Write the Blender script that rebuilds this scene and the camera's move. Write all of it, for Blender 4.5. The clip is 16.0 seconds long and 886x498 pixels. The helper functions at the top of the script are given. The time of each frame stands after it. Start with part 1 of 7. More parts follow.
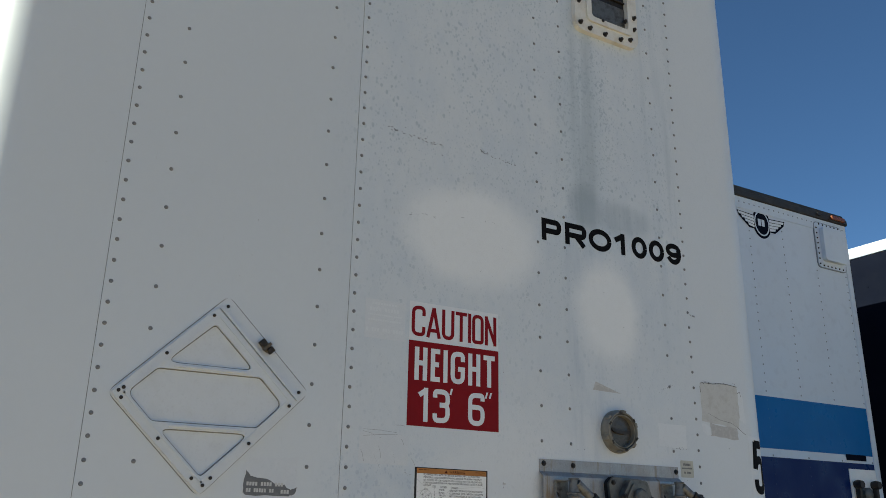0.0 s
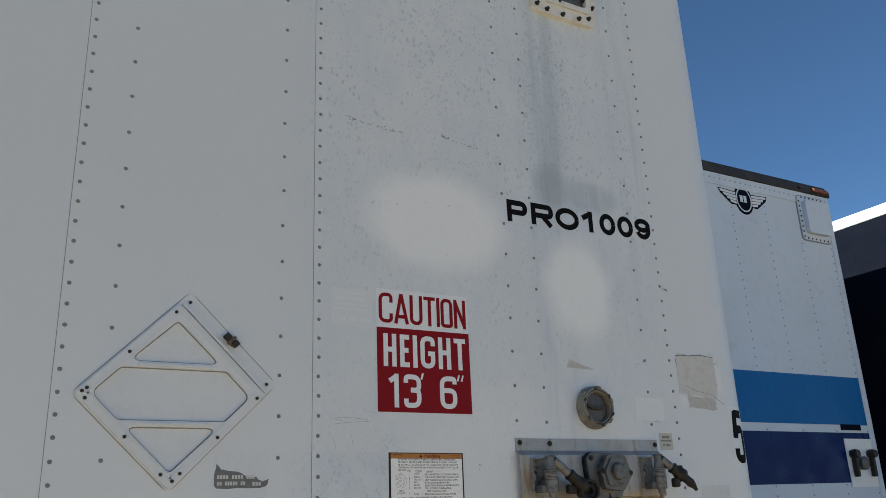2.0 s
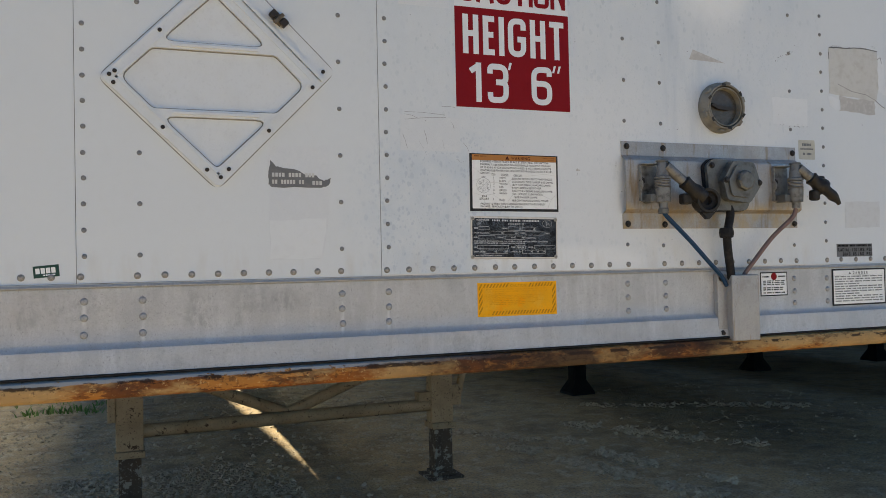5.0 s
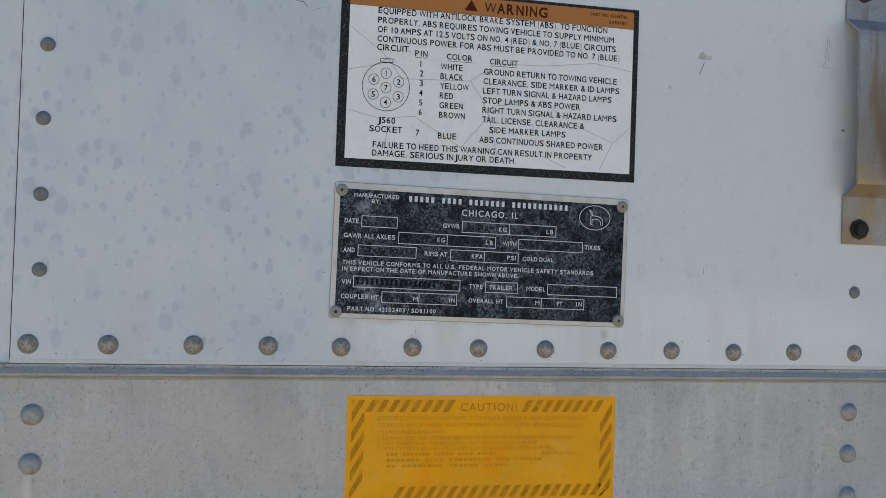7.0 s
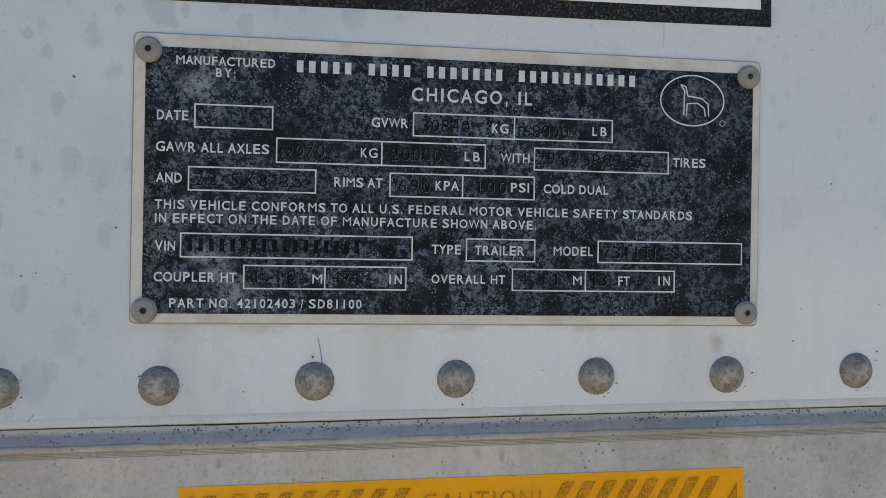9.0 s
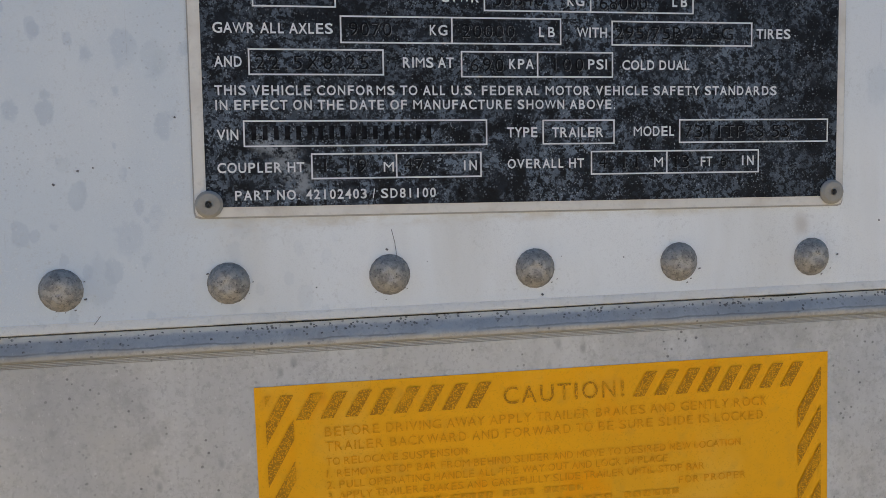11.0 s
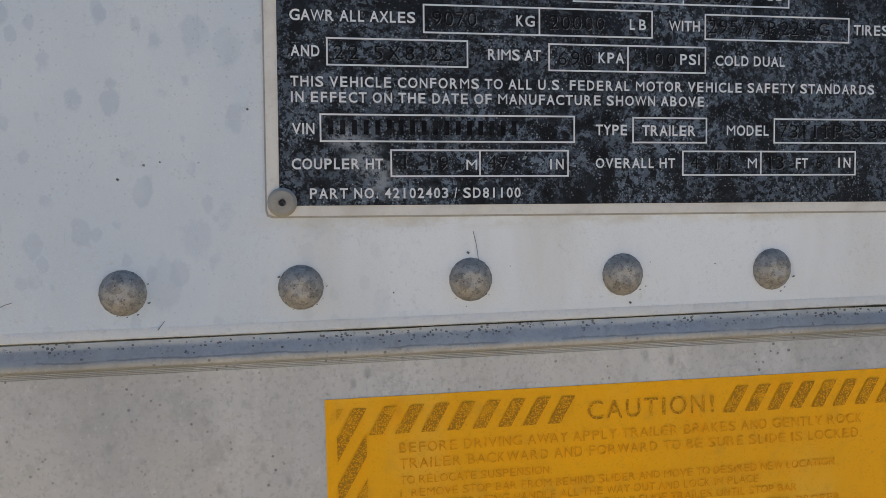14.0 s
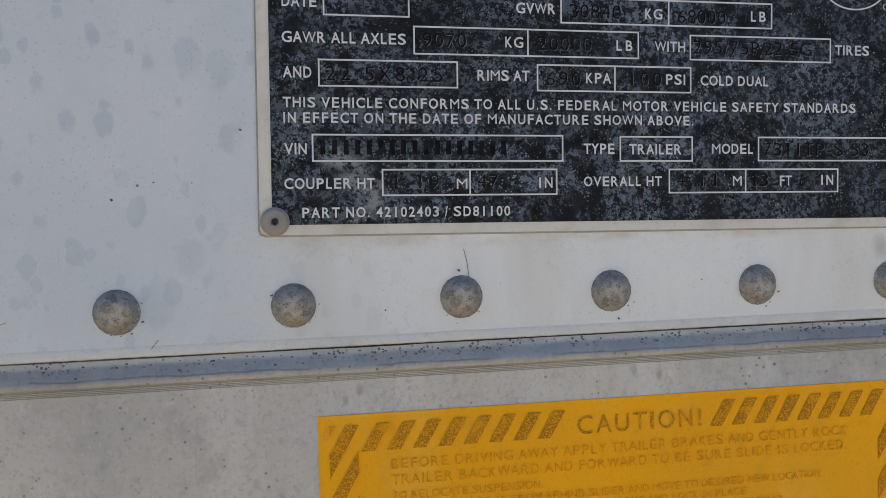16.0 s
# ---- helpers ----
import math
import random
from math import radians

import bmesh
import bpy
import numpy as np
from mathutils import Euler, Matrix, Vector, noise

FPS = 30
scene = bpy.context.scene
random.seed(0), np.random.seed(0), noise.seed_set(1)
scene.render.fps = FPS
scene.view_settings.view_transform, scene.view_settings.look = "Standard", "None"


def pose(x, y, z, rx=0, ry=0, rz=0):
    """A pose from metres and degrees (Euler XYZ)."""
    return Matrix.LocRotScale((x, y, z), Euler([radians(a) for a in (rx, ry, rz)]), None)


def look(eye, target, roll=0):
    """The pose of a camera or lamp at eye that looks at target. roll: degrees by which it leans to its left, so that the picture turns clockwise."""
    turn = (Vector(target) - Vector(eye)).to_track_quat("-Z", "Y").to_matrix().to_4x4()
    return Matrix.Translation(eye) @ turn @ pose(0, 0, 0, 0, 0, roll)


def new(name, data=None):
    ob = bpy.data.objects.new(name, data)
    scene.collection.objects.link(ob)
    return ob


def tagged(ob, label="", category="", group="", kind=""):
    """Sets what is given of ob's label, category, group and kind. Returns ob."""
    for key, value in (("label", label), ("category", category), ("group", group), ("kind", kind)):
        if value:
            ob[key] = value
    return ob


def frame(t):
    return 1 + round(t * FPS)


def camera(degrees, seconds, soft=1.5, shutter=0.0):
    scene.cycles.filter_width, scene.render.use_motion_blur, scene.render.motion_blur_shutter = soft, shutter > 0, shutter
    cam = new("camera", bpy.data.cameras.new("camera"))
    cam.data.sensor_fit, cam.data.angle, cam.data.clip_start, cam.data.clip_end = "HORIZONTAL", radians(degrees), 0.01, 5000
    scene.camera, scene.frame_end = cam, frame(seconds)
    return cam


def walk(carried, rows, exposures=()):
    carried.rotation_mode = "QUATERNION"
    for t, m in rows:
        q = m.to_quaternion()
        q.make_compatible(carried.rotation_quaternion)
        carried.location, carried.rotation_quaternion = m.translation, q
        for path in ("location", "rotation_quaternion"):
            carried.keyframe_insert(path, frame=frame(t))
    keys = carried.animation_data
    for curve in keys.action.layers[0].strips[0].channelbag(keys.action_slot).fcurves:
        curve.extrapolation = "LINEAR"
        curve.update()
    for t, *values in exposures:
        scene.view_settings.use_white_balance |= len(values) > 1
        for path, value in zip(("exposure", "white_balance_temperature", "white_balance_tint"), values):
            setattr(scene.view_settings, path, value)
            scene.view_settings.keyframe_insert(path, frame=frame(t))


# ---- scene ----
import functools

cam = camera(56.6, 16.0, 0.75)
PATH = [
    (0, (-1.039, -1.949, 1.556), (-0.096, -0.301, 2.183), 1.0),
    (0.5, (-0.986, -1.995, 1.543), (-0.063, -0.338, 2.177), -0.7),
    (1, (-0.972, -1.991, 1.533), (-0.068, -0.322, 2.165), -1.1),
    (1.5, (-0.965, -1.983, 1.526), (-0.021, -0.335, 2.153), -1.8),
    (2, (-0.956, -1.985, 1.516), (-0.004, -0.34, 2.141), -2.4),
    (2.5, (-0.949, -1.991, 1.519), (-0.026, -0.328, 2.14), -2.4),
    (3, (-0.952, -1.997, 1.52), (-0.038, -0.329, 2.14), -2.7),
    (3.5, (-0.942, -2.031, 1.474), (-0.066, -0.304, 1.976), -2.5),
    (4, (-0.943, -2.045, 1.372), (-0.109, -0.238, 1.57), -2.0),
    (4.2, (-0.927, -2.021, 1.383), (-0.12, -0.192, 1.458), -1.9),
    (6.3, (-0.25, -0.912, 1.467), (0.352, 0.995, 1.509), 1.2),
    (6.5, (-0.198, -0.798, 1.469), (0.393, 1.112, 1.508), 1.2),
    (7, (-0.025, -0.589, 1.488), (0.328, 1.379, 1.53), 1.7),
    (7.5, (0.051, -0.439, 1.498), (0.26, 1.549, 1.538), 1.3),
    (8, (0.056, -0.321, 1.499), (0.268, 1.668, 1.532), 0.8),
    (8.5, (0.06, -0.287, 1.495), (0.263, 1.703, 1.516), 0.4),
    (9, (0.066, -0.286, 1.474), (0.332, 1.696, 1.475), -0.0),
    (9.2, (0.063, -0.29, 1.442), (0.343, 1.69, 1.424), -0.3),
    (11.3, (0.038, -0.266, 1.458), (0.321, 1.708, 1.303), -1.9),
    (11.5, (0.037, -0.265, 1.452), (0.321, 1.712, 1.342), -1.9),
    (12, (0.029, -0.264, 1.451), (0.315, 1.713, 1.344), -1.6),
    (12.5, (0.021, -0.26, 1.45), (0.311, 1.715, 1.34), -1.4),
    (13, (0.02, -0.256, 1.451), (0.318, 1.719, 1.338), -1.2),
    (13.5, (0.012, -0.249, 1.451), (0.313, 1.726, 1.344), -1.1),
    (14, (0.014, -0.249, 1.451), (0.317, 1.726, 1.353), -1.4),
    (14.5, (0.014, -0.252, 1.453), (0.323, 1.722, 1.356), -1.5),
    (15, (0.016, -0.252, 1.452), (0.326, 1.722, 1.364), -1.6),
    (15.5, (0.013, -0.251, 1.453), (0.337, 1.721, 1.38), -1.6),
    (16, (0.013, -0.252, 1.454), (0.343, 1.719, 1.376), -1.6),
]
EXPOSURES = [(0, 0.85, 6800, -5), (1.0, 0.93, 6870, -4), (3.0, 1.04, 7010, -3), (4.0, 1.00, 7300, -2), (4.2, 1.19, 7450, 0), (6.3, 1.41, 6800, -1), (7.0, 1.27, 6500, -3), (8.0, 1.21, 6450, -3), (8.5, 1.21, 6450, -3), (9.0, 1.31, 6700, -2), (12.0, 1.35, 6800, 1), (16, 1.34, 6900, 0)]
walk(cam, [(t, look(eye, target, roll)) for t, eye, target, roll in PATH], EXPOSURES)

# ---- light ----
SUN_SIDE, SUN_AHEAD, SUN_HEIGHT = -0.917, 0.40, 33.7
world = bpy.data.worlds.new("world")
scene.world = world
world.use_nodes = True
sky = world.node_tree.nodes.new("ShaderNodeTexSky")
sky.sky_type, sky.sun_disc = "NISHITA", False
sky.sun_elevation, sky.sun_rotation = radians(SUN_HEIGHT), math.atan2(SUN_SIDE, SUN_AHEAD)
sky.air_density, sky.dust_density, sky.ozone_density = 0.64, 0.0, 7.5
back = world.node_tree.nodes["Background"]
back.inputs["Strength"].default_value = 0.077
world.node_tree.links.new(sky.outputs["Color"], back.inputs["Color"])
sun_data = bpy.data.lights.new("sun", "SUN")
sun_data.energy, sun_data.angle, sun_data.color = 5.0, radians(0.5), (1.0, 0.96, 0.90)
sun = new("sun", sun_data)
ce = math.cos(radians(SUN_HEIGHT))
sun.matrix_basis = look((SUN_SIDE * ce * 40, SUN_AHEAD * ce * 40, math.sin(radians(SUN_HEIGHT)) * 40), (0, 0, 0))


# ---- materials ----
def material(name, colour, rough=0.5, metal=0.0, gloss=0.35):
    mat = bpy.data.materials.new(name)
    mat.use_nodes = True
    tree = mat.node_tree
    shader = tree.nodes["Principled BSDF"]
    shader.inputs["Base Color"].default_value = (*colour, 1)
    shader.inputs["Roughness"].default_value = rough
    shader.inputs["Metallic"].default_value = metal
    shader.inputs["Specular IOR Level"].default_value = gloss
    return mat, tree, shader


class Net:
    """Short names for the nodes of one material."""

    def __init__(self, name, colour, rough=0.5, metal=0.0, gloss=0.35):
        self.mat, self.tree, self.shader = material(name, colour, rough, metal, gloss)
        self.where = self.node("ShaderNodeTexCoord").outputs["Object"]
        self.colour = self.rgb(colour)

    def node(self, kind):
        return self.tree.nodes.new(kind)

    def link(self, a, b):
        self.tree.links.new(a, b)

    def rgb(self, colour):
        n = self.node("ShaderNodeRGB")
        n.outputs[0].default_value = (*colour, 1)
        return n.outputs[0]

    def mapped(self, scale=(1, 1, 1), shift=(0, 0, 0), turn=(0, 0, 0)):
        n = self.node("ShaderNodeMapping")
        n.inputs["Location"].default_value = shift
        n.inputs["Scale"].default_value = scale
        n.inputs["Rotation"].default_value = turn
        self.link(self.where, n.inputs["Vector"])
        return n.outputs[0]

    def noise(self, size, detail=3.0, rough=0.55, vector=None, warp=0.0):
        n = self.node("ShaderNodeTexNoise")
        n.inputs["Scale"].default_value = size
        n.inputs["Detail"].default_value = detail
        n.inputs["Roughness"].default_value = rough
        n.inputs["Distortion"].default_value = warp
        self.link(vector or self.where, n.inputs["Vector"])
        return n.outputs["Fac"]

    def cells(self, size, vector=None):
        n = self.node("ShaderNodeTexVoronoi")
        n.inputs["Scale"].default_value = size
        self.link(vector or self.where, n.inputs["Vector"])
        return n.outputs["Distance"]

    def step(self, value, low, high, a=0.0, b=1.0, smooth=False):
        n = self.node("ShaderNodeMapRange")
        n.interpolation_type = "SMOOTHSTEP" if smooth else "LINEAR"
        for k, v in (("From Min", low), ("From Max", high), ("To Min", a), ("To Max", b)):
            n.inputs[k].default_value = v
        self.link(value, n.inputs["Value"])
        return n.outputs["Result"]

    def math(self, kind, a, b):
        n = self.node("ShaderNodeMath")
        n.operation = kind
        for socket, v in zip(n.inputs, (a, b)):
            if isinstance(v, (int, float)):
                socket.default_value = v
            else:
                self.link(v, socket)
        return n.outputs[0]

    def times(self, *values):
        out = values[0]
        for v in values[1:]:
            out = self.math("MULTIPLY", out, v)
        return out

    def axis(self, k):
        n = self.node("ShaderNodeSeparateXYZ")
        self.link(self.where, n.inputs[0])
        return n.outputs[k]

    def oval(self, cx, cz, rx, rz, inner=0.6, outer=1.0, ragged=0.0, size=12.0):
        """1 inside an oval on the front wall, fading to 0."""
        v = self.mapped((1 / rx, 0, 1 / rz), (-cx / rx, 0, -cz / rz))
        n = self.node("ShaderNodeVectorMath")
        n.operation = "LENGTH"
        self.link(v, n.inputs[0])
        far = n.outputs["Value"]
        if ragged:
            far = self.math("ADD", far, self.math("MULTIPLY", self.math("SUBTRACT", self.noise(size, 4), 0.5), ragged))
        return self.step(far, inner, outer, 1.0, 0.0, True)

    def band(self, k, low, high, soft):
        """1 between two values of one axis."""
        a = self.axis(k)
        return self.times(self.step(a, low - soft, low + soft, 0, 1, True), self.step(a, high - soft, high + soft, 1, 0, True))

    def tint(self, fac, colour, kind="MIX"):
        n = self.node("ShaderNodeMix")
        n.data_type, n.blend_type = "RGBA", kind
        if isinstance(fac, (int, float)):
            n.inputs[0].default_value = fac
        else:
            self.link(fac, n.inputs[0])
        self.link(self.colour, n.inputs[6])
        if isinstance(colour, tuple):
            n.inputs[7].default_value = (*colour, 1)
        else:
            self.link(colour, n.inputs[7])
        self.colour = n.outputs[2]
        return self

    def rough(self, value):
        self.link(value, self.shader.inputs["Roughness"])
        return self

    def metal(self, value):
        self.link(value, self.shader.inputs["Metallic"])
        return self

    def bump(self, height, depth, strength=1.0):
        n = self.node("ShaderNodeBump")
        n.inputs["Strength"].default_value = strength
        n.inputs["Distance"].default_value = depth
        self.link(height, n.inputs["Height"])
        self.link(n.outputs[0], self.shader.inputs["Normal"])
        return self

    def done(self):
        self.link(self.colour, self.shader.inputs["Base Color"])
        return self.mat


def painted_wall():
    n = Net("white_trailer_paint", (0.660, 0.705, 0.735), 0.45, 0.0, 0.3)
    n.tint(n.step(n.noise(1.3, 4), 0.35, 0.7, 0.0, 0.25), (0.62, 0.65, 0.675))
    # the narrower sheets darken with height: the dimmer upper left is painted in
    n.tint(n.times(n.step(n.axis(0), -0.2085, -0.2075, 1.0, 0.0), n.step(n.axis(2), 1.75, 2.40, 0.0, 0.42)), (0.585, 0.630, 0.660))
    # all sheets painted lighter towards the bottom, as light bounced off the ground
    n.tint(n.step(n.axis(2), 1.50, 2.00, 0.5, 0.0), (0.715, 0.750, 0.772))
    # a bluish oxidised veil on the wide sheet, thinner low down
    side = n.times(n.step(n.axis(0), -0.32, -0.12, 0.0, 1.0), n.step(n.axis(0), 0.94, 1.06, 1.0, 0.12))
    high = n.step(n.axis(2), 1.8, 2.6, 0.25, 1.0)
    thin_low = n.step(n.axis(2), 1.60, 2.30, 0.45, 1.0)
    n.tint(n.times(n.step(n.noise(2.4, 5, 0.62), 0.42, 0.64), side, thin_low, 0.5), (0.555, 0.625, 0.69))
    n.tint(n.times(n.step(n.noise(16, 5, 0.62, n.mapped((1, 1, 0.55), (2, 0, 8))), 0.46, 0.66), side, thin_low, 0.42), (0.55, 0.615, 0.68))
    # the wide sheet is whiter in a ragged oval low down
    n.tint(n.times(n.oval(0.42, 1.62, 0.80, 0.30, 0.45, 1.0, 0.5, 5), side, 0.6), (0.75, 0.775, 0.79))
    # oxidised drops: loose clusters of soft-edged grey-blue spots of three sizes
    here = n.oval(-0.08, 1.57, 0.23, 0.26, 0.45, 1.0, 0.6, 9)
    n.tint(n.times(here, n.step(n.noise(11, 5, 0.62), 0.34, 0.62), 0.8), (0.56, 0.63, 0.695))
    for size, wide, at, thin in ((50, 0.25, (2, 0, 5), 0.42), (84, 0.25, (8, 0, 1), 0.43), (130, 0.23, (5, 0, 2), 0.45)):
        spread = n.mapped((1, 1, 0.68), at)
        edge = n.math("ADD", n.cells(size, spread), n.math("MULTIPLY", n.noise(size * 2.8, 3, 0.6), 0.34))
        spot = n.times(n.step(edge, wide + 0.11, wide + 0.20, 1, 0, True), n.step(n.noise(size * 0.24, 3, 0.55, n.mapped((1, 1, 1), at)), thin, thin + 0.08))
        n.tint(n.times(spot, side, high, n.step(n.noise(3.2, 3, 0.5, n.mapped((1, 1, 1), at)), 0.40, 0.56, 0.15, 1.0), 0.78), (0.42, 0.495, 0.545))
        n.tint(n.times(n.step(edge, wide + 0.11, wide + 0.18, 1, 0, True), n.step(n.noise(size * 0.3, 3, 0.55, n.mapped((1, 1, 1), at)), thin - 0.02, thin + 0.03), here, 0.5), (0.46, 0.53, 0.61))
    n.tint(n.times(n.step(n.noise(420, 3, 0.6), 0.68, 0.74), n.step(n.noise(14, 3), 0.45, 0.65), 0.4), (0.5, 0.49, 0.46))
    n.tint(n.times(n.step(n.cells(520), 0.12, 0.2, 1, 0), n.step(n.noise(30, 4, 0.6), 0.46, 0.6), here, 0.4), (0.36, 0.385, 0.41))
    cluster = n.step(n.noise(105, 2, 0.5, n.mapped((1, 1, 0.85), (3, 0, 7))), 0.58, 0.63)
    n.tint(n.times(cluster, n.oval(0.62, 2.85, 0.17, 0.5, 0.3, 1.0, 0.7, 8), 0.8), (0.365, 0.435, 0.485))
    n.tint(n.times(n.oval(0.60, 2.85, 0.15, 0.55, 0.3, 1.0, 0.7, 5), 0.35), (0.48, 0.56, 0.605))
    # runs below the vent
    streak = n.noise(26, 4, 0.6, n.mapped((1, 1, 0.05)))
    below = n.times(n.band(0, 0.565, 0.665, 0.025), n.band(2, 2.45, 3.25, 0.12))
    n.tint(n.times(below, n.step(streak, 0.35, 0.7), 0.8), (0.41, 0.475, 0.515))
    n.tint(n.times(n.oval(0.600, 2.535, 0.085, 0.12, 0.4, 1.0, 0.7, 9), n.step(streak, 0.3, 0.6, 0.5, 1.0), 0.85), (0.35, 0.41, 0.45))
    n.tint(n.times(n.oval(0.76, 2.52, 0.17, 0.085, 0.4, 1.0, 0.6, 7), n.step(streak, 0.3, 0.62, 0.45, 1.0), 0.8), (0.42, 0.485, 0.535))
    run = n.times(n.band(0, 0.52, 0.66, 0.03), n.band(2, 1.75, 2.45, 0.15), n.step(n.noise(18, 4, 0.6, n.mapped((1, 1, 0.12))), 0.45, 0.72))
    n.tint(n.times(run, 0.9), (0.46, 0.53, 0.60))
    right = n.times(n.band(0, 0.86, 1.04, 0.05), n.step(n.noise(22, 4, 0.6, n.mapped((1, 1, 0.06))), 0.5, 0.75), n.band(2, 2.2, 3.6, 0.3))
    n.tint(n.times(right, 0.6), (0.46, 0.53, 0.575))
    # freshly rubbed white patches
    n.tint(n.times(n.oval(0.175, 2.35, 0.29, 0.19, 0.55, 1.0, 0.35, 7), 0.95), (0.80, 0.825, 0.83))
    n.tint(n.times(n.oval(0.685, 2.2, 0.165, 0.21, 0.5, 1.0, 0.35, 8), 0.95), (0.80, 0.825, 0.83))
    n.tint(n.times(n.oval(0.24, 1.440, 0.30, 0.045, 0.4, 1.0, 0.6, 9), 0.85), (0.81, 0.83, 0.83))
    # yellowish grime below the data plate, and a rubbed smear under one of its pins
    n.tint(n.times(n.band(0, 0.0, 0.19, 0.012), n.band(2, 1.4450, 1.4495, 0.0014), n.step(n.noise(90, 5, 0.7, n.mapped((0.5, 1, 1))), 0.40, 0.64), 0.6), (0.53, 0.47, 0.36))
    n.tint(n.times(n.oval(0.2045, 1.4400, 0.0042, 0.0062, 0.2, 1.0, 0.7, 140), 0.7), (0.50, 0.475, 0.44))
    n.tint(n.times(n.step(n.noise(800, 4, 0.65), 0.57, 0.66), n.step(n.noise(40, 4), 0.4, 0.65), 0.32), (0.42, 0.43, 0.42))
    n.tint(n.times(n.step(n.cells(160), 0.03, 0.06, 1, 0), n.step(n.noise(25, 3), 0.56, 0.64), 0.6), (0.2, 0.2, 0.19))
    # black flecks
    fleck = n.times(n.step(n.cells(24), 0.02, 0.045, 1, 0), n.step(n.noise(7, 2), 0.6, 0.66))
    n.tint(fleck, (0.05, 0.05, 0.055))
    # dirt that collects along the lower edge, in runs
    low = n.times(n.band(2, 1.40, 1.47, 0.02), n.step(n.noise(30, 4, 0.6, n.mapped((1, 1, 0.2))), 0.5, 0.75))
    n.tint(n.times(low, 0.35), (0.55, 0.53, 0.47))
    n.tint(n.times(n.step(n.noise(2600, 3, 0.7), 0.50, 0.64), n.step(n.noise(55, 4, 0.6), 0.35, 0.6, 0.3, 1.0), 0.22), (0.46, 0.475, 0.48))
    n.tint(n.times(n.step(n.noise(1500, 3, 0.65, n.mapped((1, 1, 1), (4, 2, 6))), 0.60, 0.66), n.step(n.noise(18, 4, 0.6), 0.42, 0.6), 0.35), (0.80, 0.81, 0.80))
    hair = n.step(n.noise(900, 2, 0.5, n.mapped((1, 1, 0.03), (0, 0, 0), (0, 0.5, 0))), 0.70, 0.74)
    n.tint(n.times(hair, n.step(n.noise(24, 3), 0.56, 0.66), 0.35), (0.36, 0.36, 0.35))
    n.rough(n.step(n.noise(9, 3), 0.3, 0.7, 0.34, 0.55))
    n.bump(n.math("ADD", n.noise(3.0, 2), n.math("MULTIPLY", n.noise(1400, 3, 0.65), 0.010)), 0.004, 0.25)
    return n.done()


def plain_paint(name, colour, rough=0.45, dirt=(0.4, 0.38, 0.34), amount=0.3, size=8.0, metal=0.0, depth=0.0006, gloss=0.3):
    n = Net(name, colour, rough, metal, gloss)
    n.tint(n.times(n.step(n.noise(size, 5), 0.48, 0.75), amount), dirt)
    n.tint(n.times(n.step(n.noise(size * 9, 3), 0.55, 0.8), amount * 0.7), tuple(c * 0.6 for c in colour))
    n.rough(n.step(n.noise(size * 3, 3), 0.3, 0.7, max(0.05, rough - 0.12), min(1.0, rough + 0.15)))
    n.bump(n.noise(size * 14, 3), depth, 0.5)
    return n.done()


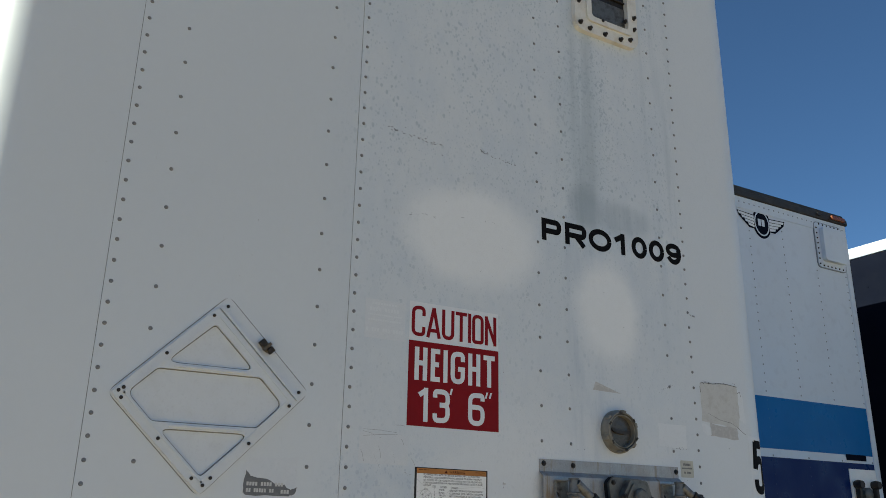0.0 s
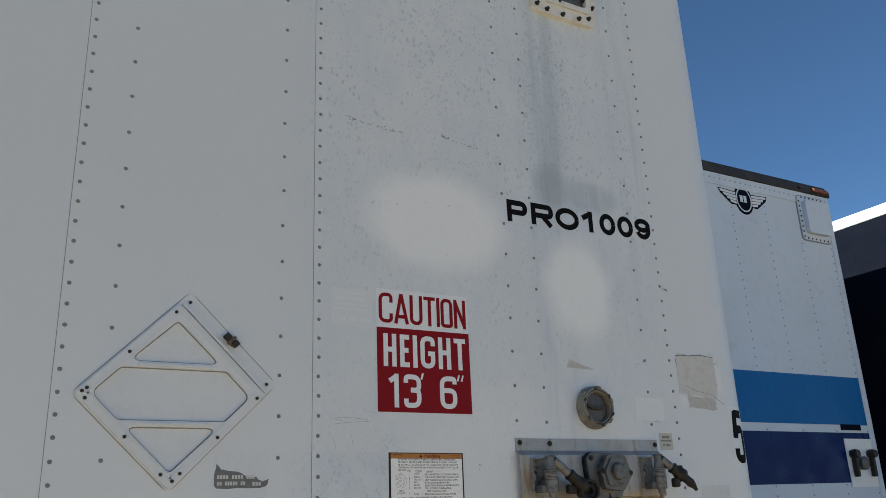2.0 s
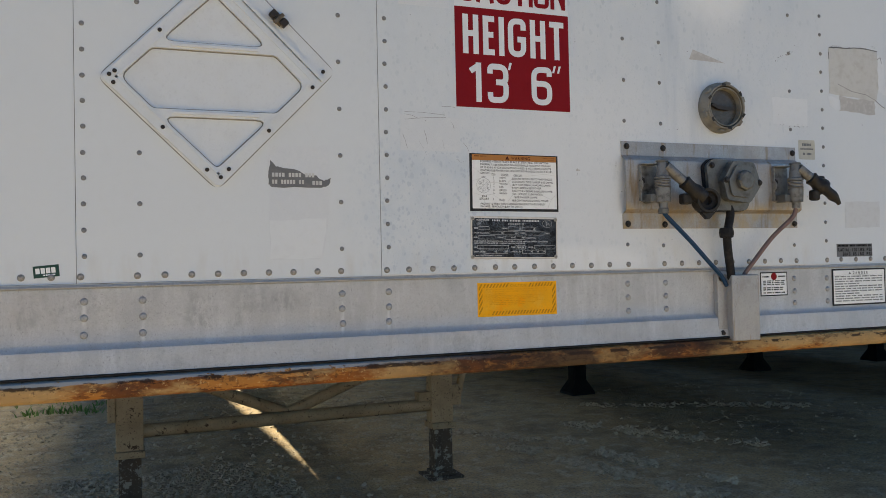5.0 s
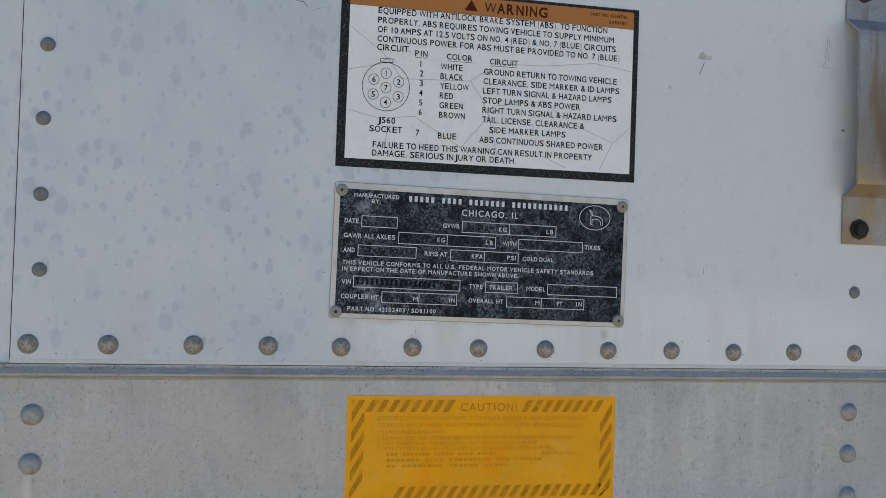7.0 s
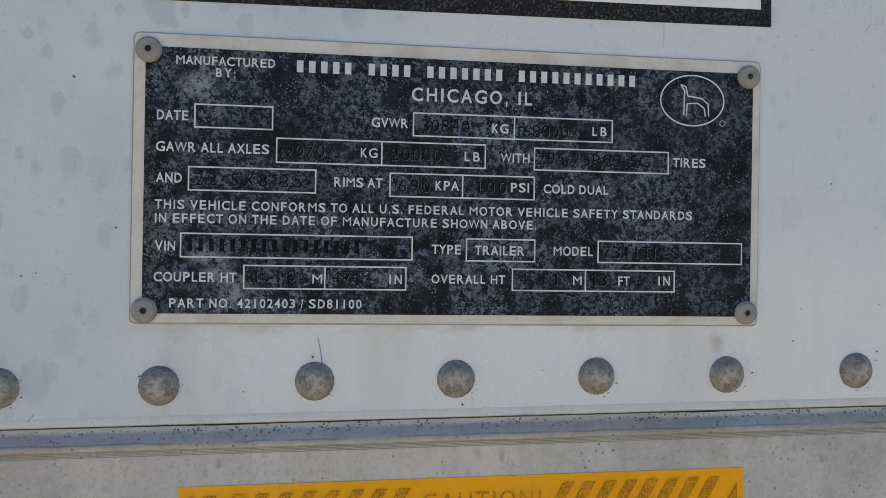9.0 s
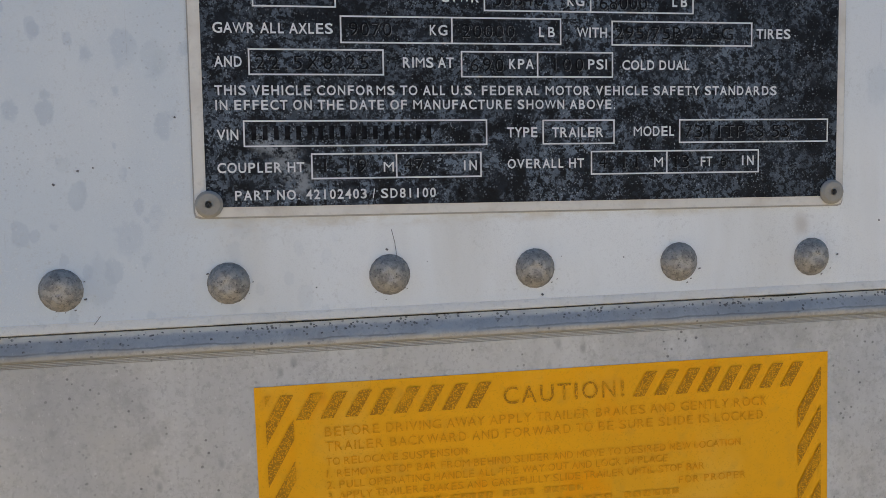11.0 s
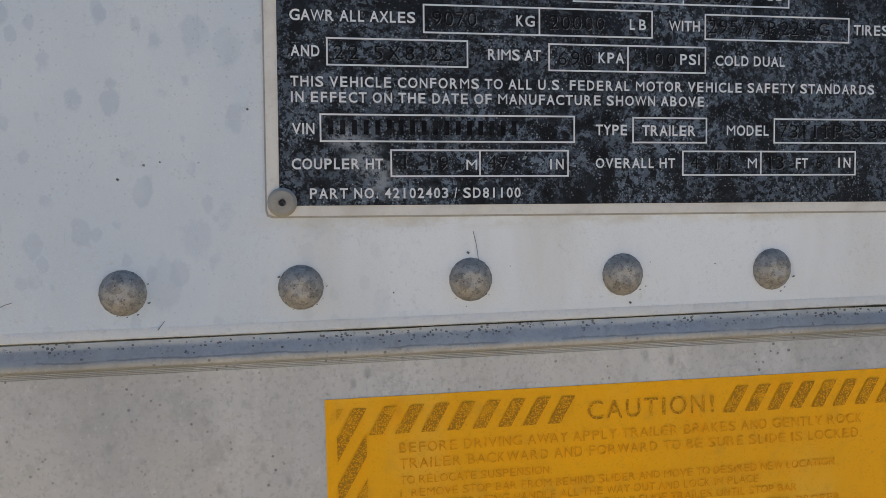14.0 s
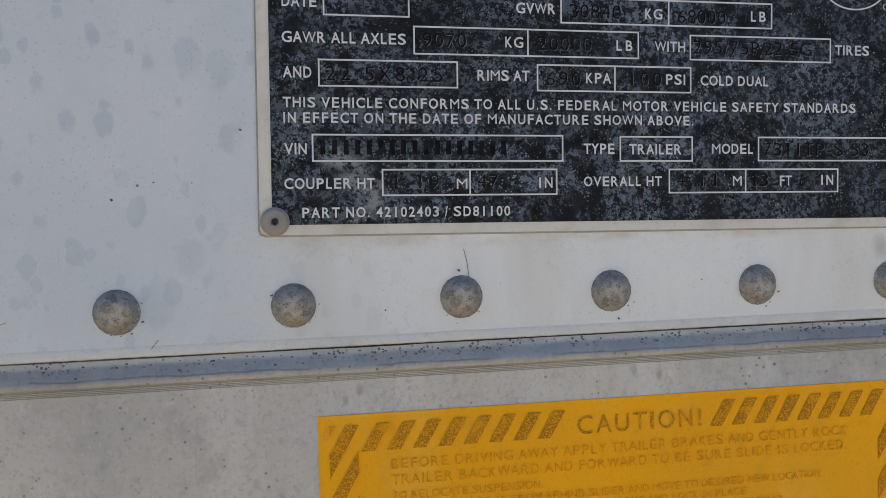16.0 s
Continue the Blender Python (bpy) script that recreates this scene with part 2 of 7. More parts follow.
def aluminium(name, colour, rough=0.5, metal=0.55, stain=(0.33, 0.29, 0.235), dirty=0.4, brown=False, smears=(), crust=False, runs_at=()):
    n = Net(name, colour, rough, metal, 0.25)
    n.tint(n.times(n.step(n.noise(5, 6, 0.6), 0.4, 0.66), 0.6), tuple(c * 0.76 for c in colour))
    runs = n.noise(34, 5, 0.65, n.mapped((1, 1, 0.12)))
    n.tint(n.times(n.step(runs, 0.5, 0.72), 0.5), tuple(min(1, c * 1.3) for c in colour))
    n.tint(n.times(n.step(n.noise(30, 5, 0.6, n.mapped((1, 1, 0.2), (3, 1, 2))), 0.55, 0.75), 0.5), tuple(c * 0.7 for c in colour))
    pits = n.times(n.step(n.cells(190, n.mapped((1, 1, 0.55))), 0.10, 0.26, 1, 0), n.step(n.noise(38, 4), 0.5, 0.6))
    n.tint(n.times(pits, 0.5), (0.17, 0.17, 0.18))
    n.tint(n.times(n.step(n.noise(75, 6, 0.72), 0.56, 0.70), 0.6), tuple(c * 0.66 for c in colour))
    n.tint(n.times(n.step(n.noise(48, 6, 0.7, n.mapped((1, 1, 1), (7, 0, 3))), 0.62, 0.74), 0.7), (0.66, 0.64, 0.59))
    n.tint(n.times(n.step(n.noise(3.6, 6, 0.62), 0.54, 0.70), dirty), stain)
    n.tint(n.times(n.step(n.noise(240, 6, 0.78), 0.50, 0.62), 0.45), tuple(c * 0.74 for c in colour))
    n.tint(n.times(n.step(n.noise(210, 6, 0.75, n.mapped((1, 1, 0.6), (4, 0, 9))), 0.58, 0.68), 0.45), tuple(min(1, c * 1.22) for c in colour))
    n.tint(n.times(n.step(n.noise(640, 4, 0.7), 0.54, 0.62), 0.5), tuple(c * 0.68 for c in colour))
    n.tint(n.times(n.step(n.noise(900, 4, 0.7, n.mapped((1, 1, 0.5), (6, 1, 2))), 0.60, 0.68), 0.45), tuple(min(1, c * 1.25) for c in colour))
    n.tint(n.times(n.step(n.math("ADD", n.cells(330), n.math("MULTIPLY", n.noise(700, 2), 0.2)), 0.20, 0.28, 1, 0), n.step(n.noise(60, 4), 0.46, 0.58), 0.75), (0.12, 0.12, 0.12))
    smudge = n.times(n.step(n.noise(9, 5, 0.65, n.mapped((1, 1, 0.6), (2, 5, 1))), 0.56, 0.66), n.step(n.noise(60, 4, 0.7), 0.35, 0.6))
    n.tint(n.times(smudge, dirty), tuple(c * 0.62 for c in colour))
    for cx, cz, rx, rz in smears:
        n.tint(n.times(n.oval(cx, cz, rx, rz, 0.3, 1.0, 1.0, 40), n.step(n.noise(45, 5, 0.7, n.mapped((1, 1, 0.5))), 0.42, 0.56), 0.55), tuple(c * 0.55 for c in colour))
    drips = n.times(n.step(n.noise(13, 5, 0.66, n.mapped((1, 1, 0.05), (5, 3, 1))), 0.58, 0.68), n.step(n.noise(9, 4), 0.42, 0.6))
    n.tint(n.times(drips, 0.45), tuple(min(1, c * 1.28) for c in colour))
    for x in runs_at:
        n.tint(n.times(n.band(0, x - 0.0035, x + 0.0035, 0.003), n.band(2, 1.300, 1.384, 0.012), n.step(n.noise(40, 4, 0.65, n.mapped((1, 1, 0.3))), 0.40, 0.58), 0.7), (0.70, 0.70, 0.685))
    if brown:
        n.tint(n.times(n.band(2, 1.51, 1.575, 0.012), n.step(n.noise(22, 5, 0.65, n.mapped((1, 1, 0.5))), 0.40, 0.62), 0.7), (0.40, 0.28, 0.13))
        n.tint(n.times(n.step(n.noise(30, 5, 0.65, n.mapped((1, 1, 0.12), (1, 7, 3))), 0.56, 0.66), 0.7), (0.24, 0.15, 0.06))
    if crust:
        # a bluish sky reflection painted along the bead, with a pale pitted crust of old sealant above it
        wander = n.math("ADD", n.axis(2), n.math("MULTIPLY", n.math("SUBTRACT", n.noise(60, 5, 0.7, n.mapped((1, 1, 0.2))), 0.5), 0.0022))
        stripe = n.times(n.step(wander, 1.4086, 1.4094, 0, 1), n.step(wander, 1.4130, 1.4138, 1, 0))
        n.tint(n.times(stripe, n.step(n.noise(90, 5, 0.7), 0.30, 0.60, 0.25, 1.0), 0.5), (0.25, 0.27, 0.29))
        seep = n.times(n.step(wander, 1.4096, 1.4099, 0, 1), n.step(wander, 1.4101, 1.4104, 1, 0), n.step(n.noise(50, 4, 0.6), 0.42, 0.52))
        n.tint(n.times(seep, 0.6), (0.15, 0.15, 0.16))
        top = n.step(wander, 1.4134, 1.4142, 0, 1)
        n.tint(n.times(top, n.step(n.noise(45, 5, 0.7), 0.34, 0.54, 0.3, 1.0), 0.8), (0.58, 0.56, 0.50))
        pit = n.times(n.step(n.cells(620), 0.22, 0.32, 1, 0), n.step(n.noise(110, 4, 0.6), 0.46, 0.56), n.step(wander, 1.4110, 1.4132, 0, 1))
        n.tint(n.times(pit, 0.85), (0.09, 0.088, 0.08))
    n.rough(n.step(n.noise(18, 4), 0.3, 0.7, rough - 0.1, rough + 0.2))
    n.bump(n.noise(260, 4), 0.0006, 0.5)
    return n.done()


def rusted(name):
    n = Net(name, (0.13, 0.052, 0.024), 0.85, 0.0, 0.15)
    n.tint(n.step(n.noise(9, 5), 0.42, 0.6), (0.27, 0.095, 0.025))
    n.tint(n.times(n.step(n.noise(18, 7, 0.74, n.mapped((0.4, 1, 1.5))), 0.50, 0.53), 0.95), (0.45, 0.195, 0.05))
    n.tint(n.times(n.step(n.noise(6, 6, 0.66, n.mapped((0.5, 1, 1.3), (2, 4, 1))), 0.48, 0.56), 0.8), (0.50, 0.33, 0.145))
    n.tint(n.times(n.step(n.noise(16, 7, 0.75, n.mapped((0.6, 1, 1.4), (1, 2, 6))), 0.56, 0.60), 0.6), (0.06, 0.034, 0.022))
    n.tint(n.times(n.step(n.noise(80, 5, 0.7), 0.60, 0.66), 0.55), (0.06, 0.032, 0.02))
    n.tint(n.times(n.step(n.noise(130, 5, 0.7), 0.60, 0.64), 0.6), (0.62, 0.40, 0.17))
    line = n.math("ADD", n.axis(2), n.math("MULTIPLY", n.math("SUBTRACT", n.noise(26, 6, 0.72, n.mapped((0.5, 1, 1))), 0.5), 0.016))
    pale = n.times(n.step(line, 1.2270, 1.2290, 0, 1), n.step(n.axis(0), -0.30, 0.10, 1, 0))
    n.tint(n.times(pale, n.step(n.noise(40, 6, 0.72), 0.60, 0.63, 1, 0), 0.9), (0.36, 0.37, 0.365))
    chip = n.times(n.step(line, 1.2215, 1.2240, 0, 1), n.step(line, 1.2285, 1.2305, 1, 0), n.step(n.noise(22, 6, 0.72, n.mapped((0.5, 1, 1), (5, 0, 3))), 0.50, 0.53))
    n.tint(n.times(chip, 0.9), (0.035, 0.022, 0.016))
    # an oily dark stretch in the middle of the edge
    n.tint(n.times(n.band(0, -0.12, 0.72, 0.16), n.step(n.noise(5, 6, 0.7, n.mapped((0.8, 1, 1.4), (4, 1, 2))), 0.36, 0.56), 0.88), (0.045, 0.028, 0.020))
    n.bump(n.noise(60, 6, 0.65), 0.004, 0.8)
    return n.done()


def etched_plate():
    n = Net("black_etched_plate", (0.012, 0.013, 0.015), 0.55, 0.0, 0.12)
    wide = n.step(n.noise(26, 4, 0.6), 0.38, 0.64, 0.32, 1.0)
    n.tint(n.times(n.step(n.noise(170, 7, 0.76), 0.47, 0.55), wide, 0.4), (0.046, 0.058, 0.080))
    worn = n.times(n.step(n.noise(560, 7, 0.80), 0.50, 0.512), n.step(n.noise(75, 6, 0.72), 0.44, 0.50), wide)
    n.tint(n.times(worn, 0.85), (0.185, 0.228, 0.285))
    flake = n.times(n.step(n.math("ADD", n.cells(1000), n.math("MULTIPLY", n.noise(1700, 4, 0.7), 0.8)), 0.66, 0.72, 1, 0), n.step(n.noise(110, 5, 0.66), 0.51, 0.56), wide)
    n.tint(n.times(flake, 0.8), (0.29, 0.335, 0.39))
    edge = n.math("ADD", n.cells(420), n.math("MULTIPLY", n.noise(900, 4, 0.66), 0.5))
    n.tint(n.times(n.step(edge, 0.42, 0.47, 1, 0), n.step(n.noise(55, 4, 0.6), 0.44, 0.53), 0.95), (0.008, 0.008, 0.009))
    n.tint(n.times(n.step(n.noise(140, 7, 0.74), 0.54, 0.57), n.step(n.noise(22, 2), 0.46, 0.58), 0.95), (0.007, 0.007, 0.008))
    n.tint(n.times(n.step(n.noise(1500, 2, 0.5), 0.66, 0.70), n.step(n.noise(70, 3), 0.42, 0.58), 0.8), (0.46, 0.50, 0.54))
    for cx, cz, rx, rz in ((0.0235, 0.0225, 0.007, 0.006), (0.0285, 0.0175, 0.007, 0.007), (0.0330, 0.0110, 0.006, 0.008), (0.0200, 0.0790, 0.008, 0.006)):
        smear = n.times(n.oval(cx, cz, rx, rz, 0.2, 1.0, 1.2, 200), n.step(n.noise(420, 6, 0.74), 0.44, 0.54))
        n.tint(n.times(smear, 0.7), (0.34, 0.37, 0.4))
    n.rough(n.step(n.noise(120, 4), 0.3, 0.7, 0.4, 0.7))
    n.bump(n.noise(500, 4), 0.0002, 0.5)
    return n.done()


def worn_ink(name, colour, size, low, high, under):
    """Ink that has flaked: bits of the colour below show through."""
    n = Net(name, colour, 0.6, 0.0, 0.15)
    n.tint(n.step(n.noise(size, 4, 0.7), low, high), under)
    return n.done()


def dirt_ground():
    n = Net("gravel_dirt", (0.505, 0.350, 0.195), 0.97, 0.0, 0.1)
    n.tint(n.step(n.noise(0.4, 6), 0.42, 0.62), (0.585, 0.42, 0.245))
    n.tint(n.times(n.step(n.noise(2.6, 7, 0.68), 0.46, 0.62), 0.75), (0.28, 0.195, 0.12))
    n.tint(n.times(n.step(n.noise(7.5, 6, 0.7), 0.5, 0.64), 0.7), (0.59, 0.475, 0.34))
    grit = n.step(n.cells(46), 0.22, 0.42, 1, 0)
    n.tint(n.times(grit, n.step(n.noise(1.7, 5), 0.44, 0.58), 0.8), (0.30, 0.275, 0.235))
    n.tint(n.times(n.step(n.noise(55, 5, 0.7), 0.5, 0.66), 0.65), (0.07, 0.06, 0.048))
    n.bump(n.math("ADD", n.math("MULTIPLY", n.noise(9, 9, 0.72), 1.4), n.math("MULTIPLY", n.cells(46), 0.25)), 0.018, 0.8)
    return n.done()


def stone_mat():
    n = Net("gravel_stone", (0.50, 0.375, 0.25), 0.95, 0.0, 0.1)
    pick = n.node("ShaderNodeNewGeometry").outputs["Random Per Island"]
    n.tint(n.step(pick, 0.0, 1.0, 0.0, 0.65), (0.26, 0.195, 0.125))
    n.tint(n.times(n.step(n.noise(60, 4), 0.45, 0.7), 0.5), (0.62, 0.52, 0.38))
    n.bump(n.noise(160, 4), 0.002, 0.6)
    return n.done()


def leaf_mat():
    n = Net("grass_blade", (0.10, 0.18, 0.025), 0.6)
    pick = n.node("ShaderNodeNewGeometry").outputs["Random Per Island"]
    n.tint(n.step(pick, 0.2, 1.0, 0.0, 0.8), (0.20, 0.27, 0.06))
    return n.done()


def rivet_mat():
    n = Net("weathered_rivet", (0.30, 0.285, 0.26), 0.55, 0.25, 0.22)
    # head gets paler in rings towards its centre, with one thin darker ring
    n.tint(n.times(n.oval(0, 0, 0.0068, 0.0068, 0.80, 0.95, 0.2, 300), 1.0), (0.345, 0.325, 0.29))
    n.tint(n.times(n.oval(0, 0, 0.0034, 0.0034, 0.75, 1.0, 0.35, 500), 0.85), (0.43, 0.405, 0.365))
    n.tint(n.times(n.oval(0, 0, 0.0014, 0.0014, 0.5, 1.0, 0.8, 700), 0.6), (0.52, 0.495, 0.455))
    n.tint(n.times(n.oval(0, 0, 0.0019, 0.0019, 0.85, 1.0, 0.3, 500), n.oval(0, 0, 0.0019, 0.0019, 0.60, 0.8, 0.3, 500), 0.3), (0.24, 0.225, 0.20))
    n.tint(n.times(n.step(n.noise(330, 5, 0.74), 0.46, 0.58), 0.7), (0.17, 0.165, 0.155))
    n.tint(n.times(n.step(n.noise(420, 5, 0.74, n.mapped((1, 1, 1), (3, 1, 4))), 0.58, 0.64), 0.4), (0.52, 0.49, 0.44))
    n.tint(n.times(n.step(n.noise(1500, 3, 0.6), 0.58, 0.66), 0.6), (0.09, 0.088, 0.085))
    n.tint(n.times(n.step(n.cells(800), 0.14, 0.24, 1, 0), n.step(n.noise(160, 3), 0.44, 0.56), 0.7), (0.06, 0.058, 0.055))
    n.rough(n.step(n.noise(300, 4), 0.3, 0.7, 0.42, 0.65))
    n.bump(n.noise(700, 4, 0.6), 0.0005, 0.8)
    return n.done()


def chipped(name, paint, under, size, low, dust):
    """Paint that has come off in hard-edged chips over a darker ground."""
    n = Net(name, paint, 0.7, 0.0, 0.15)
    n.tint(n.times(n.step(n.noise(size * 0.4, 5), 0.42, 0.65), 0.5), dust)
    n.tint(n.step(n.noise(size, 7, 0.72), low, low + 0.025), under)
    n.tint(n.times(n.step(n.noise(size * 5, 5, 0.7), 0.60, 0.63), 0.85), under)
    n.tint(n.times(n.step(n.noise(size * 1.5, 4, 0.6, n.mapped((1, 1, 0.15), (3, 2, 1))), 0.55, 0.7), 0.4), tuple(c * 0.6 for c in paint))
    n.bump(n.noise(size * 4, 6, 0.7), 0.003, 0.6)
    return n.done()


WALL = painted_wall()
MID_RIVET = plain_paint("dull_rivet", (0.225, 0.228, 0.228), 0.6, (0.10, 0.10, 0.10), 0.7, 260, 0.1, 0.0002)
RIVET = rivet_mat()
RAIL_RIVET = plain_paint("grey_rail_rivet", (0.37, 0.372, 0.37), 0.5, (0.17, 0.17, 0.165), 0.7, 240, 0.25, 0.0003)
FAR_RIVET = plain_paint("dull_far_rivet", (0.24, 0.27, 0.30), 0.5, (0.3, 0.32, 0.34), 0.4, 60)
BARE = aluminium("bare_aluminium", (0.527, 0.530, 0.528), 0.52, 0.3, (0.40, 0.345, 0.30), 0.5, False, ((-0.59, 1.355, 0.045, 0.05), (-0.98, 1.365, 0.05, 0.04), (-0.90, 1.35, 0.03, 0.03), (-0.42, 1.37, 0.06, 0.03)), False, (-0.799, -0.694, -0.297, -0.194))
SHEET = aluminium("aluminium_sheet", (0.40, 0.39, 0.38), 0.42, 0.42, (0.24, 0.185, 0.12), 0.85, True)
BEAD = aluminium("pitted_bead", (0.43, 0.435, 0.43), 0.50, 0.35, (0.30, 0.285, 0.26), 0.5, False, (), True)
VALVE = plain_paint("worn_valve_metal", (0.205, 0.20, 0.188), 0.45, (0.045, 0.039, 0.031), 0.95, 60, 0.35)
PAINTED_RIVETS = [plain_paint("painted_rivet", c, 0.4, tuple(0.7 * v for v in c), 0.4, 60) for c in ((0.006, 0.15, 0.38), (0.004, 0.03, 0.13))]
RUST = rusted("rusted_steel")
PLATE = etched_plate()
RIM = plain_paint("plate_rim", (0.70, 0.68, 0.63), 0.5, (0.42, 0.36, 0.28), 0.5, 60)
PIN = plain_paint("drive_pin_metal", (0.34, 0.325, 0.29), 0.5, (0.2, 0.18, 0.15), 0.5, 200, 0.2)
SILVER = plain_paint("silver_letter", (0.72, 0.73, 0.735), 0.45, (0.4, 0.42, 0.44), 0.4, 160, 0.1, 0.0001)
STAMP_EDGE = worn_ink("stamp_edge", (0.17, 0.18, 0.19), 700, 0.46, 0.56, (0.03, 0.03, 0.033))
STAMP = plain_paint("stamped_mark", (0.005, 0.005, 0.006), 0.5, (0.03, 0.03, 0.035), 0.8, 300, 0.0, 0.0001, gloss=0.1)
WHITE = plain_paint("label_white", (0.88, 0.885, 0.87), 0.4, (0.74, 0.74, 0.71), 0.35, 30)
BLACK = worn_ink("label_black", (0.016, 0.016, 0.017), 1100, 0.52, 0.66, (0.12, 0.12, 0.122))
INK = plain_paint("print_black", (0.007, 0.007, 0.008), 0.7, (0.03, 0.03, 0.03), 0.4, 200, 0.0, 0.0001, gloss=0.04)
HEADER_INK = plain_paint("header_brown", (0.085, 0.017, 0.007), 0.5, (0.09, 0.035, 0.012), 0.5, 150, gloss=0.1)
AMBER = plain_paint("label_orange", (0.46, 0.19, 0.045), 0.5, (0.36, 0.17, 0.06), 0.5, 60)
CRIMSON = plain_paint("decal_red", (0.22, 0.007, 0.011), 0.45, (0.16, 0.005, 0.008), 0.3, 20, gloss=0.1)
DECAL_WHITE = plain_paint("decal_white", (0.74, 0.765, 0.785), 0.4, (0.62, 0.64, 0.65), 0.25, 20)
FRAME_PAINT = plain_paint("painted_placard", (0.66, 0.695, 0.72), 0.45, (0.55, 0.57, 0.57), 0.3, 20)
BOLT = plain_paint("dark_bolt", (0.035, 0.032, 0.03), 0.5, (0.1, 0.06, 0.03), 0.5, 200, 0.3)
GREASY = plain_paint("greasy_casting", (0.030, 0.027, 0.024), 0.5, (0.10, 0.082, 0.06), 0.35, 60, 0.45)
GALVANISED = plain_paint("galvanised_bracket", (0.33, 0.325, 0.31), 0.45, (0.12, 0.10, 0.075), 0.8, 70, 0.5)
ZINC = plain_paint("dull_zinc", (0.155, 0.155, 0.145), 0.5, (0.07, 0.062, 0.052), 0.9, 50, 0.5)
RUBBER = plain_paint("black_rubber", (0.02, 0.02, 0.022), 0.6, (0.06, 0.055, 0.05), 0.5, 80, gloss=0.1)
BLUE_HOSE = plain_paint("blue_hose", (0.003, 0.038, 0.100), 0.45, (0.015, 0.03, 0.05), 0.5, 60)
PINK_HOSE = plain_paint("faded_red_hose", (0.20, 0.135, 0.12), 0.6, (0.1, 0.075, 0.07), 0.6, 60)
TARNISH = plain_paint("tarnished_latch", (0.15, 0.12, 0.085), 0.45, (0.03, 0.025, 0.02), 0.9, 120, 0.4)
BEIGE = chipped("beige_gear_paint", (0.37, 0.25, 0.14), (0.085, 0.045, 0.022), 17, 0.60, (0.19, 0.12, 0.06))
FLAKED = chipped("flaked_leg_paint", (0.085, 0.055, 0.036), (0.26, 0.22, 0.17), 12, 0.55, (0.13, 0.075, 0.04))
DARK_STEEL = plain_paint("dark_chassis", (0.008, 0.008, 0.008), 0.8, (0.02, 0.016, 0.012), 0.5, 6, gloss=0.05)
FAR_WHITE = plain_paint("white_side_paint", (0.64, 0.71, 0.78), 0.4, (0.55, 0.58, 0.62), 0.35, 1.5, 0.0, 0.002)
SKY_STRIPE = plain_paint("blue_stripe", (0.003, 0.13, 0.37), 0.35, (0.01, 0.14, 0.45), 0.3, 2.0, 0.0, 0.002, gloss=0.12)
NAVY = plain_paint("navy_paint", (0.001, 0.017, 0.105), 0.35, (0.006, 0.02, 0.13), 0.3, 2.0, 0.0, 0.002, gloss=0.10)
NIGHT = plain_paint("dark_navy_side", (0.006, 0.008, 0.016), 0.8, (0.015, 0.02, 0.035), 0.4, 2.0, gloss=0.03)
TOP_RAIL = plain_paint("dark_top_rail", (0.035, 0.034, 0.032), 0.6, (0.08, 0.065, 0.05), 0.5, 6)
ORANGE = plain_paint("orange_lens", (0.20, 0.06, 0.02), 0.25, (0.3, 0.08, 0.02), 0.5, 30)
GREEN = plain_paint("green_sticker", (0.015, 0.06, 0.045), 0.4, (0.05, 0.08, 0.07), 0.4, 60)
TORN = plain_paint("torn_paper", (0.58, 0.59, 0.575), 0.8, (0.42, 0.41, 0.38), 0.6, 40)
PAPER = plain_paint("aged_paper", (0.53, 0.525, 0.46), 0.7, (0.40, 0.39, 0.33), 0.6, 90)
GLUE = plain_paint("old_glue", (0.63, 0.66, 0.68), 0.7, (0.55, 0.57, 0.58), 0.6, 70)
GUM = plain_paint("grey_gum", (0.47, 0.47, 0.46), 0.7, (0.62, 0.62, 0.61), 0.8, 90)
GHOST = plain_paint("faded_print", (0.71, 0.745, 0.77), 0.5, (0.66, 0.69, 0.71), 0.6, 60)
GHOST_DARK = plain_paint("faded_print_ground", (0.66, 0.695, 0.725), 0.5, (0.70, 0.73, 0.755), 0.8, 90)
SOOT = plain_paint("grey_torn_decal", (0.16, 0.165, 0.17), 0.6, (0.25, 0.25, 0.25), 0.5, 60)
RING = plain_paint("dirty_ring", (0.235, 0.222, 0.19), 0.55, (0.07, 0.062, 0.047), 0.8, 22, gloss=0.2)
CREAM = plain_paint("cream_plastic", (0.70, 0.695, 0.65), 0.5, (0.45, 0.40, 0.3), 0.5, 20)
SCREEN = plain_paint("dark_screen", (0.02, 0.02, 0.022), 0.6, (0.05, 0.05, 0.05), 0.5, 60)
DULL_GLASS = plain_paint("cloudy_disc", (0.075, 0.068, 0.056), 0.25, (0.05, 0.046, 0.04), 0.7, 25)
GRIME = plain_paint("packed_grime", (0.36, 0.355, 0.34), 0.7, (0.5, 0.5, 0.48), 0.6, 90)
FRAME_SHADE = plain_paint("dark_frame_shade", (0.21, 0.21, 0.205), 0.7, (0.38, 0.38, 0.37), 0.7, 60)
SCRATCH = plain_paint("scratch_mark", (0.10, 0.10, 0.11), 0.7, (0.3, 0.3, 0.3), 0.7, 200)
CRACK = plain_paint("label_crack", (0.50, 0.49, 0.46), 0.7, (0.62, 0.6, 0.56), 0.6, 200)
GROUND = dirt_ground()
STONE = stone_mat()
LEAF = leaf_mat()


